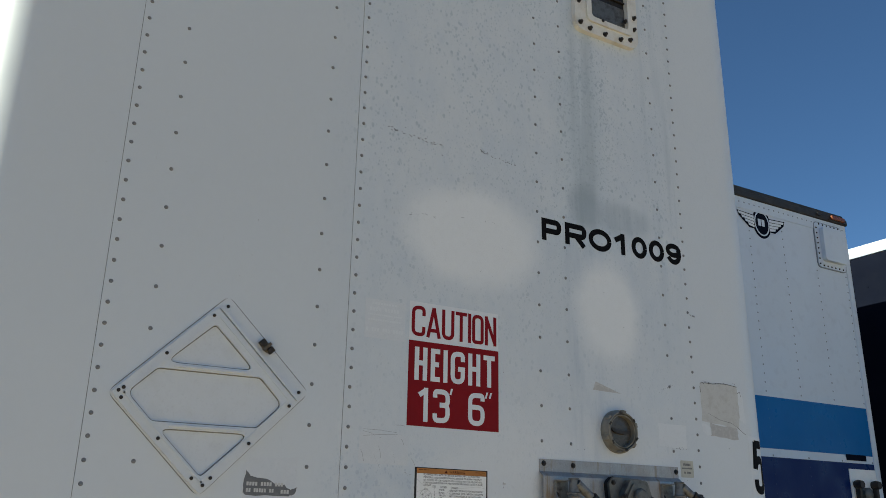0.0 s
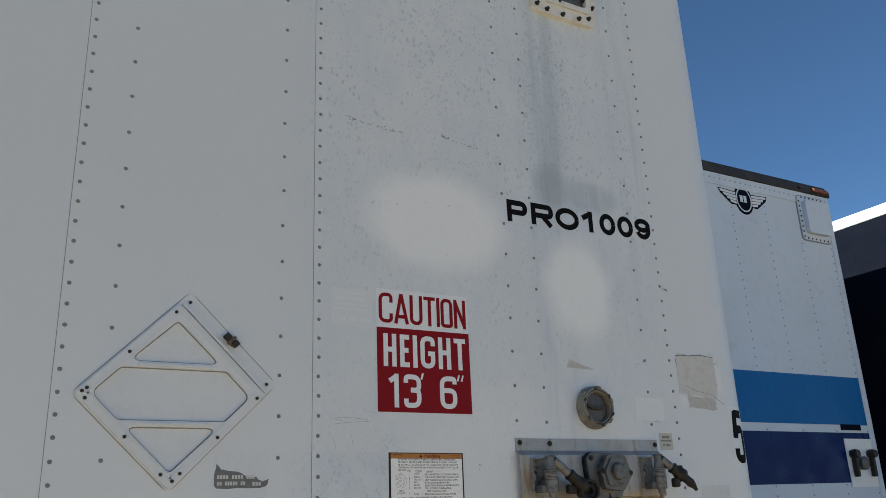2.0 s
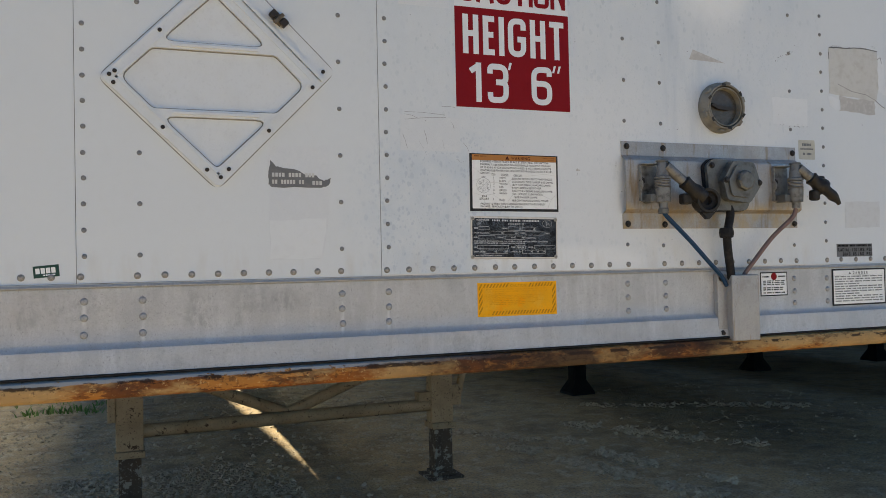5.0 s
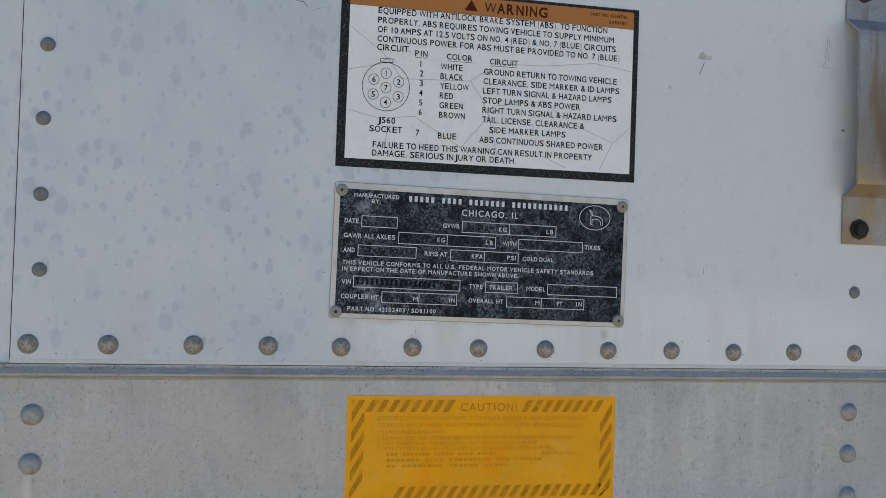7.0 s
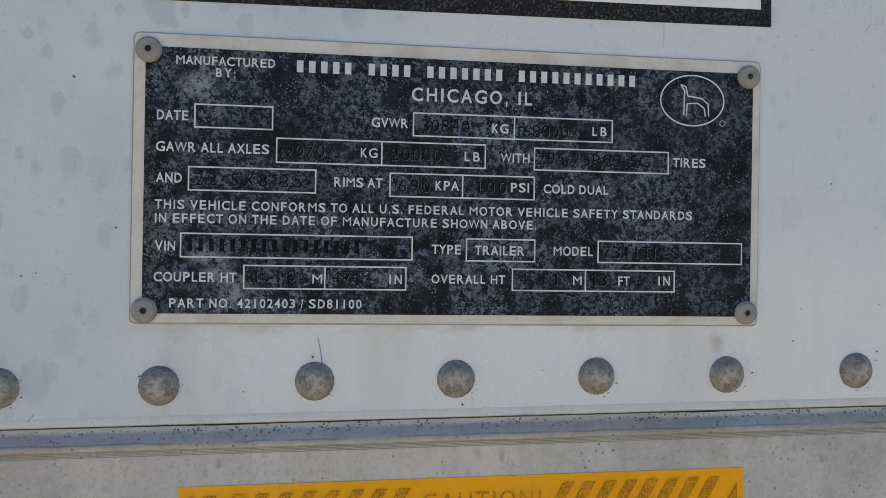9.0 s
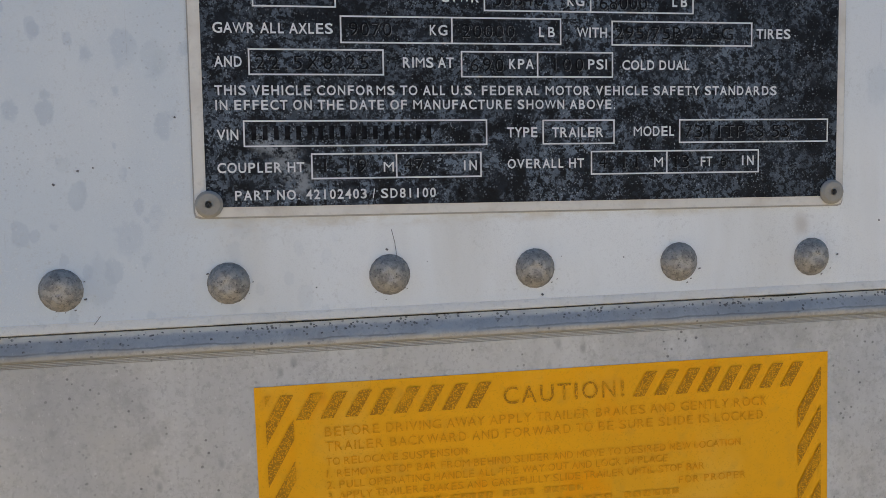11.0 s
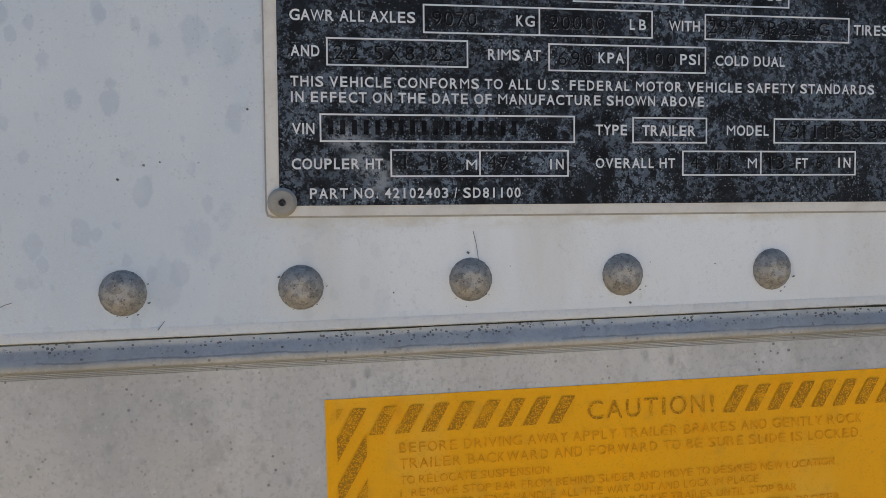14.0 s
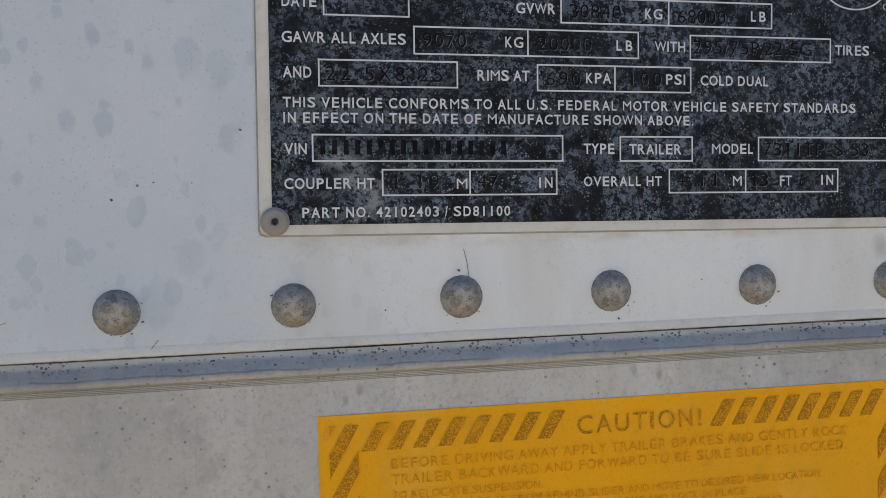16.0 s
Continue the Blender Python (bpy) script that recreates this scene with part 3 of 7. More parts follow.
def yellow_label():
    n = Net("yellow_label", (0.96, 0.435, 0.010), 0.5, 0.0, 0.15)
    n.tint(n.times(n.step(n.noise(14, 4), 0.4, 0.7), 0.5), (0.72, 0.37, 0.025))
    n.tint(n.times(n.step(n.noise(30, 4, 0.6, n.mapped((1, 1, 0.6))), 0.55, 0.66), 0.75), (0.95, 0.36, 0.002))
    n.tint(n.times(n.step(n.noise(20, 5, 0.65, n.mapped((1, 1, 0.8), (3, 0, 5))), 0.54, 0.66), 0.5), (0.90, 0.50, 0.06))
    n.tint(n.times(n.step(n.noise(120, 5), 0.55, 0.75), 0.25), (0.45, 0.26, 0.06))
    n.tint(n.times(n.step(n.noise(1500, 4, 0.7), 0.56, 0.66), 0.3), (0.50, 0.22, 0.01))
    n.bump(n.noise(90, 3), 0.0003, 0.4)
    return n.done()


def flaked_hatch():
    """Brown print worn through to the yellow in a net of small round flakes."""
    n = Net("flaked_hatch", (0.42, 0.19, 0.012), 0.6, 0.0, 0.15)
    edge = n.math("ADD", n.cells(1900), n.math("MULTIPLY", n.noise(1500, 3, 0.6), 0.35))
    n.tint(n.step(edge, 0.54, 0.68, 1, 0), (0.80, 0.36, 0.010))
    n.tint(n.times(n.step(n.noise(120, 4, 0.6), 0.52, 0.66), 0.6), (0.82, 0.37, 0.010))
    return n.done()


GROOVE = worn_ink("groove_dirt", (0.34, 0.315, 0.27), 60, 0.42, 0.62, (0.44, 0.43, 0.40))
GAP = worn_ink("dirty_gap", (0.035, 0.03, 0.022), 26, 0.52, 0.7, (0.26, 0.22, 0.15))
LIP = plain_paint("cream_sheet_edge", (0.70, 0.70, 0.67), 0.5, (0.56, 0.54, 0.48), 0.6, 70)
YELLOW = yellow_label()
HATCH = flaked_hatch()
FADED = worn_ink("faded_yellow_print", (0.69, 0.30, 0.010), 900, 0.44, 0.60, (0.88, 0.38, 0.009))


# ---- building helpers ----
def thing(name, base, label, category, group="", kind=""):
    ob = new(name)
    ob.location = base
    ob.empty_display_size = 0.2
    return tagged(ob, label, category, group, kind)


def part(name, shape, mat, parent, label="", at=None):
    """One mesh object under a thing (placed in the world) or under a part (placed in that part's frame)."""
    data = shape
    if isinstance(shape, bmesh.types.BMesh):
        data = bpy.data.meshes.new(name)
        shape.normal_update()
        shape.to_mesh(data)
        shape.free()
    if mat and not data.materials:
        data.materials.append(mat)
    ob = new(name, data)
    if parent is not None:
        ob.parent = parent
        if parent.type == "EMPTY":
            ob.matrix_parent_inverse = Matrix.Translation(parent.location).inverted()
    if at is not None:
        ob.matrix_basis = at
    if label:
        ob["label"] = label
    return ob


def item(name, shape, mat, label, category, group="", at=None):
    """A thing of its own that is one mesh, with or without parts under it."""
    return tagged(part(name, shape, mat, None, "", at), label, category, group)


def smooth(bm, angle=40):
    limit = math.cos(radians(angle))
    bm.normal_update()
    for f in bm.faces:
        f.smooth = True
    for e in bm.edges:
        if len(e.link_faces) == 2 and e.link_faces[0].normal.dot(e.link_faces[1].normal) < limit:
            e.smooth = False
    return bm


def box(bm, x0, x1, y0, y1, z0, z1, bevel=0.0, turn=None):
    vs = [bm.verts.new((x, y, z)) for x in (x0, x1) for y in (y0, y1) for z in (z0, z1)]
    fs = [bm.faces.new([vs[i] for i in q]) for q in ((0, 1, 3, 2), (4, 6, 7, 5), (0, 4, 5, 1), (2, 3, 7, 6), (0, 2, 6, 4), (1, 5, 7, 3))]
    if turn is not None:
        bmesh.ops.transform(bm, matrix=turn, verts=vs)
    if bevel:
        es = list({e for f in fs for e in f.edges})
        bmesh.ops.bevel(bm, geom=es, offset=bevel, segments=2, profile=0.5, affect="EDGES", clamp_overlap=True)
    return bm


def boxed(*a, **k):
    return box(bmesh.new(), *a, **k)


def rounded(points, radius, steps=4):
    """A closed outline with its corners rounded; radius may be one number or one a corner."""
    out, n = [], len(points)
    for i, p in enumerate(points):
        r = radius[i] if isinstance(radius, (list, tuple)) else radius
        p, a, b = Vector(p), Vector(points[i - 1]), Vector(points[(i + 1) % n])
        if r <= 0:
            out.append(p)
            continue
        u, v = (a - p).normalized(), (b - p).normalized()
        half = u.angle(v) / 2
        cut = min(r / math.tan(half), (a - p).length * 0.49, (b - p).length * 0.49)
        for k in range(steps + 1):
            t = k / steps
            q, s = p + u * cut, p + v * cut
            out.append((1 - t) ** 2 * q + 2 * t * (1 - t) * p + t * t * s)
    return out


def circle(cx, cz, r, steps=24, rz=None):
    return [Vector((cx + r * math.cos(2 * math.pi * k / steps), cz + (rz or r) * math.sin(2 * math.pi * k / steps))) for k in range(steps)]


def slab(bm, outer, holes, y0, y1):
    """A flat plate facing -y, from outlines in x and z, with holes right through it. y0 is its front."""
    loops, made = [], []
    for ring in (outer, *holes):
        vs = [bm.verts.new((p[0], y0, p[1])) for p in ring]
        loops.append(vs)
        made += [bm.edges.new((vs[i - 1], vs[i])) for i in range(len(vs))]
    if holes:
        front = [g for g in bmesh.ops.triangle_fill(bm, use_beauty=True, use_dissolve=False, edges=made)["geom"] if isinstance(g, bmesh.types.BMFace)]
    else:
        front = [bm.faces.new(loops[0])]
    twin = {v: bm.verts.new((v.co.x, y1, v.co.z)) for vs in loops for v in vs}
    for f in front:
        if f.normal.y > 0 or (f.normal_update() or f.normal.y > 0):
            f.normal_flip()
        bm.faces.new([twin[v] for v in reversed(f.verts)])
    for vs in loops:
        for i in range(len(vs)):
            a, b = vs[i - 1], vs[i]
            bm.faces.new((a, b, twin[b], twin[a]))
    bmesh.ops.recalc_face_normals(bm, faces=bm.faces[:])
    return bm


def slabbed(outer, holes=(), y0=-0.001, y1=0.0):
    return slab(bmesh.new(), outer, holes, y0, y1)


def oblong(x0, x1, z0, z1):
    return [Vector((x0, z0)), Vector((x1, z0)), Vector((x1, z1)), Vector((x0, z1))]


def lathe(bm, profile, m=None, seg=20):
    """A turned body round z from pairs of radius and height."""
    rings, made = [], []
    for r, h in profile:
        ring = [bm.verts.new((r * math.cos(2 * math.pi * k / seg), r * math.sin(2 * math.pi * k / seg), h)) for k in range(seg)] if r > 1e-6 else [bm.verts.new((0, 0, h))]
        rings.append(ring)
        made += ring
    for a, b in zip(rings, rings[1:]):
        for k in range(seg):
            j = (k + 1) % seg
            q = [a[k % len(a)], a[j % len(a)], b[j % len(b)], b[k % len(b)]]
            q = list(dict.fromkeys(q))
            if len(q) > 2:
                bm.faces.new(q)
    if m is not None:
        bmesh.ops.transform(bm, matrix=m, verts=made)
    return bm


def lathed(profile, m=None, seg=20, angle=35):
    bm = lathe(bmesh.new(), profile, m, seg)
    bmesh.ops.recalc_face_normals(bm, faces=bm.faces[:])
    return smooth(bm, angle)


def along(points, steps=6):
    """A smooth line through the given points."""
    ps = [Vector(p) for p in points]
    ps = [2 * ps[0] - ps[1], *ps, 2 * ps[-1] - ps[-2]]
    out = []
    for a, b, c, d in zip(ps, ps[1:], ps[2:], ps[3:]):
        for k in range(steps):
            t = k / steps
            out.append(0.5 * (2 * b + (c - a) * t + (2 * a - 5 * b + 4 * c - d) * t * t + (3 * b - a - 3 * c + d) * t**3))
    return out + [ps[-2]]


def tube(bm, points, radius, seg=10):
    """A round bar along a line; radius may be one number or one at each point."""
    rings, side = [], None
    for i, p in enumerate(points):
        p = Vector(p)
        ahead = (Vector(points[min(i + 1, len(points) - 1)]) - Vector(points[max(i - 1, 0)])).normalized()
        side = (side - ahead * side.dot(ahead)).normalized() if side else ahead.orthogonal().normalized()
        over = ahead.cross(side)
        r = radius[i] if isinstance(radius, (list, tuple)) else radius
        rings.append([bm.verts.new(p + r * (side * math.cos(2 * math.pi * k / seg) + over * math.sin(2 * math.pi * k / seg))) for k in range(seg)])
    for a, b in zip(rings, rings[1:]):
        for k in range(seg):
            bm.faces.new((a[k], a[(k + 1) % seg], b[(k + 1) % seg], b[k]))
    bm.faces.new(rings[0][::-1]), bm.faces.new(rings[-1])
    bmesh.ops.recalc_face_normals(bm, faces=bm.faces[:])
    return smooth(bm, 50)


def swept(line, profile):
    """A profile of (outwards, height) pairs drawn along a line of (place, outward) pairs."""
    bm = bmesh.new()
    rows = [[bm.verts.new((p.x + o.x * d, p.y + o.y * d, z)) for d, z in profile] for p, o in line]
    for a, b in zip(rows, rows[1:]):
        for k in range(len(profile) - 1):
            bm.faces.new((a[k], b[k], b[k + 1], a[k + 1]))
    bmesh.ops.recalc_face_normals(bm, faces=bm.faces[:])
    return smooth(bm, 30)


FACE_UP = pose(0, 0, 0, 90, 0, 0)


ADVANCE = {c: w / 1000 for w, letters in ((278, "I.,:/"), (333, "()!-"), (500, "J"), (556, "0123456789L"), (611, "FTZ"), (667, "ABEKPSVXY"), (722, "CDHNRU&"), (778, "GOQ"), (833, "M"), (944, "W")) for c in letters}
BEARING = {c: w for w, letters in ((0.074, "BDEFHIKLMNPRU"), (0.042, "CGOQ023456789S&"), (0.015, "AVWXYT"), (0.21, "1"), (0.09, ".,:!()")) for c in letters}


@functools.lru_cache(None)
def glyph(letter, bold=0.0):
    """Points and faces of one letter of the built-in font: x from 0 to 1 over its width, y in cap heights."""
    curve = bpy.data.curves.new("lettering", "FONT")
    curve.body, curve.resolution_u, curve.offset = letter, 3, bold
    ob = bpy.data.objects.new("lettering", curve)
    data = bpy.data.meshes.new_from_object(ob)
    bpy.data.objects.remove(ob)
    bpy.data.curves.remove(curve)
    points, faces = [tuple(v.co) for v in data.vertices], [tuple(f.vertices) for f in data.polygons]
    bpy.data.meshes.remove(data)
    low, high = min(q[0] for q in points), max(q[0] for q in points)
    cap = CAPS.setdefault("H", max(q[1] for q in points) if letter == "H" else 1.0)
    return [((q[0] - low) / (high - low), q[1] / cap) for q in points], faces


CAPS = {}
glyph("H")


class Print:
    """Words and bars of one colour on one flat thing, facing -y, gathered into one mesh."""

    def __init__(self, y=-0.0004):
        self.bm, self.y = bmesh.new(), y

    def say(self, text, u0, u1, v, h, bold=0.012, slope=0.0):
        """One line of capitals from u0 to u1, spaced like a plain grotesque and letter-spaced to fill the line."""
        em, at, spots = h / 0.72, 0.0, []
        for k, letter in enumerate(text):
            if letter != " ":
                wide, edge = ADVANCE[letter], BEARING.get(letter, 0.03)
                spots.append((k, letter, at + edge, at + wide - edge))
            at += ADVANCE.get(letter, 0.278)
        first, last = spots[0], spots[-1]
        natural, gaps = (last[3] - first[2]) * em, last[0]
        squeeze = min(1.0, (u1 - u0) / natural) if gaps else (u1 - u0) / natural
        track = (u1 - u0 - natural * squeeze) / gaps if gaps else 0.0
        for k, letter, a, b in spots:
            points, faces = glyph(letter, 0.0 if letter in "MW" else bold)
            left, wide = u0 + (a - first[2]) * em * squeeze + k * track, (b - a) * em * squeeze
            made = [self.bm.verts.new((left + x * wide, self.y, v + y * h + (left + x * wide - u0) * slope)) for x, y in points]
            for f in faces:
                self.bm.faces.new([made[n] for n in f])
        return self

    def bar(self, u0, u1, v0, v1, lean=0.0):
        self.bm.faces.new([self.bm.verts.new((u, self.y, v)) for u, v in ((u0, v0), (u1, v0), (u1 + lean, v1), (u0 + lean, v1))])
        return self

    def bars(self, words, u0, u1, v, h, gap=0.28):
        """Plain blocks, as wide as letters, for words that are not written out: a list of letter counts."""
        total = sum(words) + len(words) - 1
        wide, at = (u1 - u0) / total, u0
        for count in words:
            for _ in range(count):
                self.bar(at, at + wide * (1 - gap), v, v + h)
                at += wide
            at += wide
        return self

    def outline(self, u0, u1, v0, v1, w=0.0005):
        for q in ((u0, u1, v1 - w, v1), (u0, u1, v0, v0 + w), (u0, u0 + w, v0 + w, v1 - w), (u1 - w, u1, v0 + w, v1 - w)):
            self.bar(*q)
        return self

    def ring(self, cx, cz, r, w, rz=None, steps=28):
        rz = rz or r
        for k in range(steps):
            a, b = 2 * math.pi * k / steps, 2 * math.pi * (k + 1) / steps
            quad = [(cx + (r - q) * math.cos(t), cz + (rz - q) * math.sin(t)) for t, q in ((a, 0), (b, 0), (b, w), (a, w))]
            self.bm.faces.new([self.bm.verts.new((u, self.y, v)) for u, v in quad])
        return self

    def area(self, points):
        self.bm.faces.new([self.bm.verts.new((p[0], self.y, p[1])) for p in points])
        return self

    def line(self, points, w):
        for (a, b), (c, d) in zip(points, points[1:]):
            n = Vector((-(d - b), c - a)).normalized() * w / 2
            self.area([(a + n.x, b + n.y), (a - n.x, b - n.y), (c - n.x, d - n.y), (c + n.x, d + n.y)])
        return self

    def done(self, name, mat, parent, label="", at=None):
        self.bm.normal_update()
        for f in self.bm.faces:
            if f.normal.y > 0:
                f.normal_flip()
        many = len(self.bm.faces) > 60
        ob = part(name, self.bm, mat, parent, label, at)
        if many and parent is not None:
            ob["kind"] = "stuff"
        return ob


def soften(points, radius, steps=5):
    """An open line with its inner corners rounded."""
    out = [Vector(points[0])]
    for a, p, c in zip(points, points[1:], points[2:]):
        a, p, c = Vector(a), Vector(p), Vector(c)
        cut = min(radius, (a - p).length * 0.5, (c - p).length * 0.5)
        q, s = p + (a - p).normalized() * cut, p + (c - p).normalized() * cut
        out += [(1 - t) ** 2 * q + 2 * t * (1 - t) * p + t * t * s for t in [k / steps for k in range(steps + 1)]]
    return out + [Vector(points[-1])]


def signwriting(letter, w, h, s):
    """The strokes of one condensed capital or figure: lists of centre lines, each drawn s wide."""
    e, r = s / 2, w * 0.44
    arch = [(e, h - e), (w - e, h - e)]
    bowl = soften([(e, h - e), (w - e, h - e), (w - e, h * 0.45), (e, h * 0.45)], h * 0.27, 8)
    if letter in "IH1NETAUPR5":
        return {
            "I": [[(e, 0), (e, h)]],
            "H": [[(e, 0), (e, h)], [(w - e, 0), (w - e, h)], [(e, h * 0.52), (w - e, h * 0.52)]],
            "N": [[(e, 0), (e, h)], [(w - e, 0), (w - e, h)], [(e, h - e), (w - e, e)]],
            "E": [[(e, 0), (e, h)], [(e, e), (w, e)], [(e, h * 0.52), (w * 0.9, h * 0.52)], [(e, h - e), (w, h - e)]],
            "T": [[(0, h - e), (w, h - e)], [(w / 2, 0), (w / 2, h - e)]],
            "1": [[(w - e, 0), (w - e, h)], [(0, h - s * 1.5), (w - e, h - e)]],
            "A": [[(e * 0.8, 0), (w / 2, h)], [(w - e * 0.8, 0), (w / 2, h)], [(w * 0.22, h * 0.24), (w * 0.78, h * 0.24)]],
            "P": [[(e, 0), (e, h)], bowl],
            "R": [[(e, 0), (e, h)], bowl, [(w * 0.48, h * 0.47), (w - s * 0.62, 0)]],
            "5": [[(w * 0.94, h - e), (w * 0.20, h - e)], [(w * 0.26, h - e * 0.4), (e * 0.85, h * 0.46)], soften([(e * 0.9, h * 0.48), (w * 0.3, h * 0.63), (w - e, h * 0.64), (w - e, e), (e, e), (e * 0.9, h * 0.27)], r)],
            "U": [soften([(e, h), (e, e), (w - e, e), (w - e, h)], r)],
        }[letter]
    if letter in "o9":
        rx, rz = w / 2 - e, h / 2 - e * 0.86
        if letter == "o":
            return [[(w / 2 + rx * math.cos(a), h / 2 + rz * math.sin(a)) for a in [math.pi * k / 20 for k in range(41)]]]
        cz = h * 0.67
        bowl = [(w / 2 + rx * math.cos(a), cz + (h - cz - e * 0.86) * math.sin(a)) for a in [math.pi * k / 16 for k in range(33)]]
        tail = [(w / 2 + rx * math.cos(a), h * 0.5 + (h * 0.5 - e * 0.86) * math.sin(a)) for a in [math.pi * (0.22 - 1.08 * k / 16) for k in range(17)]]
        return [bowl, tail]
    return {
        "O": [soften([(w / 2, e), (e, e), (e, h - e), (w - e, h - e), (w - e, e), (w / 2, e)], r)],
        "C": [soften([(w - e, h * 0.68), *arch[::-1], (e, e), (w - e, e), (w - e, h * 0.32)], r)],
        "G": [soften([(w - e, h * 0.70), *arch[::-1], (e, e), (w - e, e), (w - e, h * 0.46)], r), [(w * 0.52, h * 0.46), (w, h * 0.46)]],
        "3": [soften([(e, h * 0.74), *arch, (w - e, h * 0.53), (w * 0.4, h * 0.53)], r * 0.8), soften([(w * 0.4, h * 0.53), (w - e, h * 0.53), (w - e, e), (e, e), (e, h * 0.27)], r * 0.8)],
        "6": [soften([(w - e, h * 0.76), *arch[::-1], (e, e), (w - e, e), (w - e, h * 0.56), (s, h * 0.56)], r * 0.8)],
    }[letter]


def sign(p, word, widths, u0, u1, v, h, s):
    """Writes a word of such capitals into a Print; each stroke lies a hair over the last."""
    gap = (u1 - u0 - sum(widths)) / max(1, len(word) - 1)
    lift = 0.0
    for letter, w in zip(word, widths):
        for line in signwriting(letter, w, h, s):
            pts = [Vector(q) for q in line]
            sides = []
            for i, q in enumerate(pts):
                ahead = (pts[min(i + 1, len(pts) - 1)] - pts[max(i - 1, 0)])
                ahead = ahead.normalized() if ahead.length > 1e-9 else Vector((1, 0))
                n = Vector((-ahead.y, ahead.x)) * s / 2
                sides.append([p.bm.verts.new((u0 + t.x, p.y - lift, v + t.y)) for t in (q + n, q - n)])
            for a, c in zip(sides, sides[1:]):
                if (a[0].co - c[0].co).length > 1e-7 or (a[1].co - c[1].co).length > 1e-7:
                    p.bm.faces.new((a[0], a[1], c[1], c[0]))
            lift += 0.00002
        u0 += w + gap
    return p


# ---- ground ----
def ground_sheet():
    bm = bmesh.new()
    bmesh.ops.create_grid(bm, x_segments=2, y_segments=2, size=900)
    return tagged(part("ground", bm, GROUND, None), "pale dusty gravel lot with packed dirt and small stones", "ground", kind="structure")


ground_sheet()

# ---- the near trailer ----
LEFT, RIGHT, CORNER, TOP, LONG = -1.155, 1.443, 0.167, 4.11, 16.1
SEAM = 1.4157
trailer = thing("semi_trailer", (0.14, 8.0, 0.0), "white riveted box semi-trailer on landing gear, oxidised paint and stickers", "trailer", "parked trailers")


def nose(s):
    """Place and outward way on the left (s < 0) or right (s > 0) rounded corner, s metres round from where the flat front ends."""
    turn = min(abs(s) / CORNER, math.pi / 2)
    rest = max(0.0, abs(s) - CORNER * math.pi / 2)
    side = 1 if s > 0 else -1
    cx = RIGHT - CORNER if s > 0 else LEFT + CORNER
    out = Vector((side * math.sin(turn), -math.cos(turn), 0))
    return Vector((cx, CORNER, 0)) + out * CORNER + Vector((0, rest, 0)), out


ARC = CORNER * math.pi / 2
FRONT = Vector((0, -1, 0))


def corner_panel(side):
    s = -1 if side == "left" else 1
    flat = -0.790 if s < 0 else 1.032
    line = [(Vector((flat, 0, 0)), FRONT)] + [nose(s * max(0.0005, ARC * k / 16)) for k in range(17)] + [nose(s * (ARC + 1.0))]
    return part("corner_panel", swept(line, [(-0.002, SEAM), (0, SEAM), (0, TOP - 0.06), (-0.002, TOP - 0.06)]), WALL, trailer)


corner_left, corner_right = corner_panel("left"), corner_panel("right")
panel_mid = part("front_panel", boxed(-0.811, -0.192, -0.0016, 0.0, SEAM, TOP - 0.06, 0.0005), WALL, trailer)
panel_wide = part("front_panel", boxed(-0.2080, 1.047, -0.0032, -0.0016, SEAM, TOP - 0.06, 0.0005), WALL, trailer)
for x0, x1 in ((LEFT, LEFT + 0.003), (RIGHT - 0.003, RIGHT)):
    part("side_wall", boxed(x0, x1, CORNER + 1.0, LONG, SEAM, TOP - 0.06), FAR_WHITE, trailer)
part("rear_wall", boxed(LEFT + 0.004, RIGHT - 0.004, LONG - 0.05, LONG, 1.2, TOP - 0.06), FAR_WHITE, trailer)
part("roof", slab(bmesh.new(), rounded([(LEFT, 0), (RIGHT, 0), (RIGHT, LONG), (LEFT, LONG)], [CORNER, CORNER, 0, 0], 8), (), TOP - 0.06, TOP), BARE, trailer, at=Matrix(((1, 0, 0, 0), (0, 0, 1, 0), (0, 1, 0, 0), (0, 0, 0, 1))))
part("underfloor", boxed(LEFT + 0.05, RIGHT - 0.05, 0.05, LONG - 0.06, 1.24, 1.30), DARK_STEEL, trailer)
for k in range(12):
    part("crossmember", boxed(LEFT + 0.06, RIGHT - 0.06, 1.2 + k * 1.2, 1.25 + k * 1.2, 1.15, 1.24), DARK_STEEL, trailer)

# bottom rail: a rolled bead, four fine grooves, a flat web and a bulging foot
rail_line = [nose(-(ARC + 1.2))] + [nose(-ARC * (16 - k) / 16 - 0.0005) for k in range(17)] + [(Vector((0.14, 0, 0)), FRONT)] + [nose(ARC * k / 16 + 0.0005) for k in range(17)] + [nose(ARC + 1.2)]
rail_profile = [(-0.01, 1.4215), (-0.0006, 1.4210), (-0.0006, 1.4154), (0.0034, 1.4153), (0.0036, 1.4139), (0.0040, 1.4128), (0.0047, 1.4110), (0.0051, 1.4098), (0.0052, 1.4089), (0.0049, 1.4080), (0.0036, 1.4073), (0.0012, 1.4068)]
part("rail_bead", swept(rail_line, rail_profile), BEAD, trailer, "rolled bead of pitted aluminium with a painted bluish sky reflection")
rail_profile = [(0.0012, 1.4068)]
for k in range(4):
    rail_profile += [(0.0012, 1.40678 - k * 0.0005), (0.0009, 1.40671 - k * 0.0005), (0.0009, 1.40659 - k * 0.0005), (0.0012, 1.40650 - k * 0.0005)]
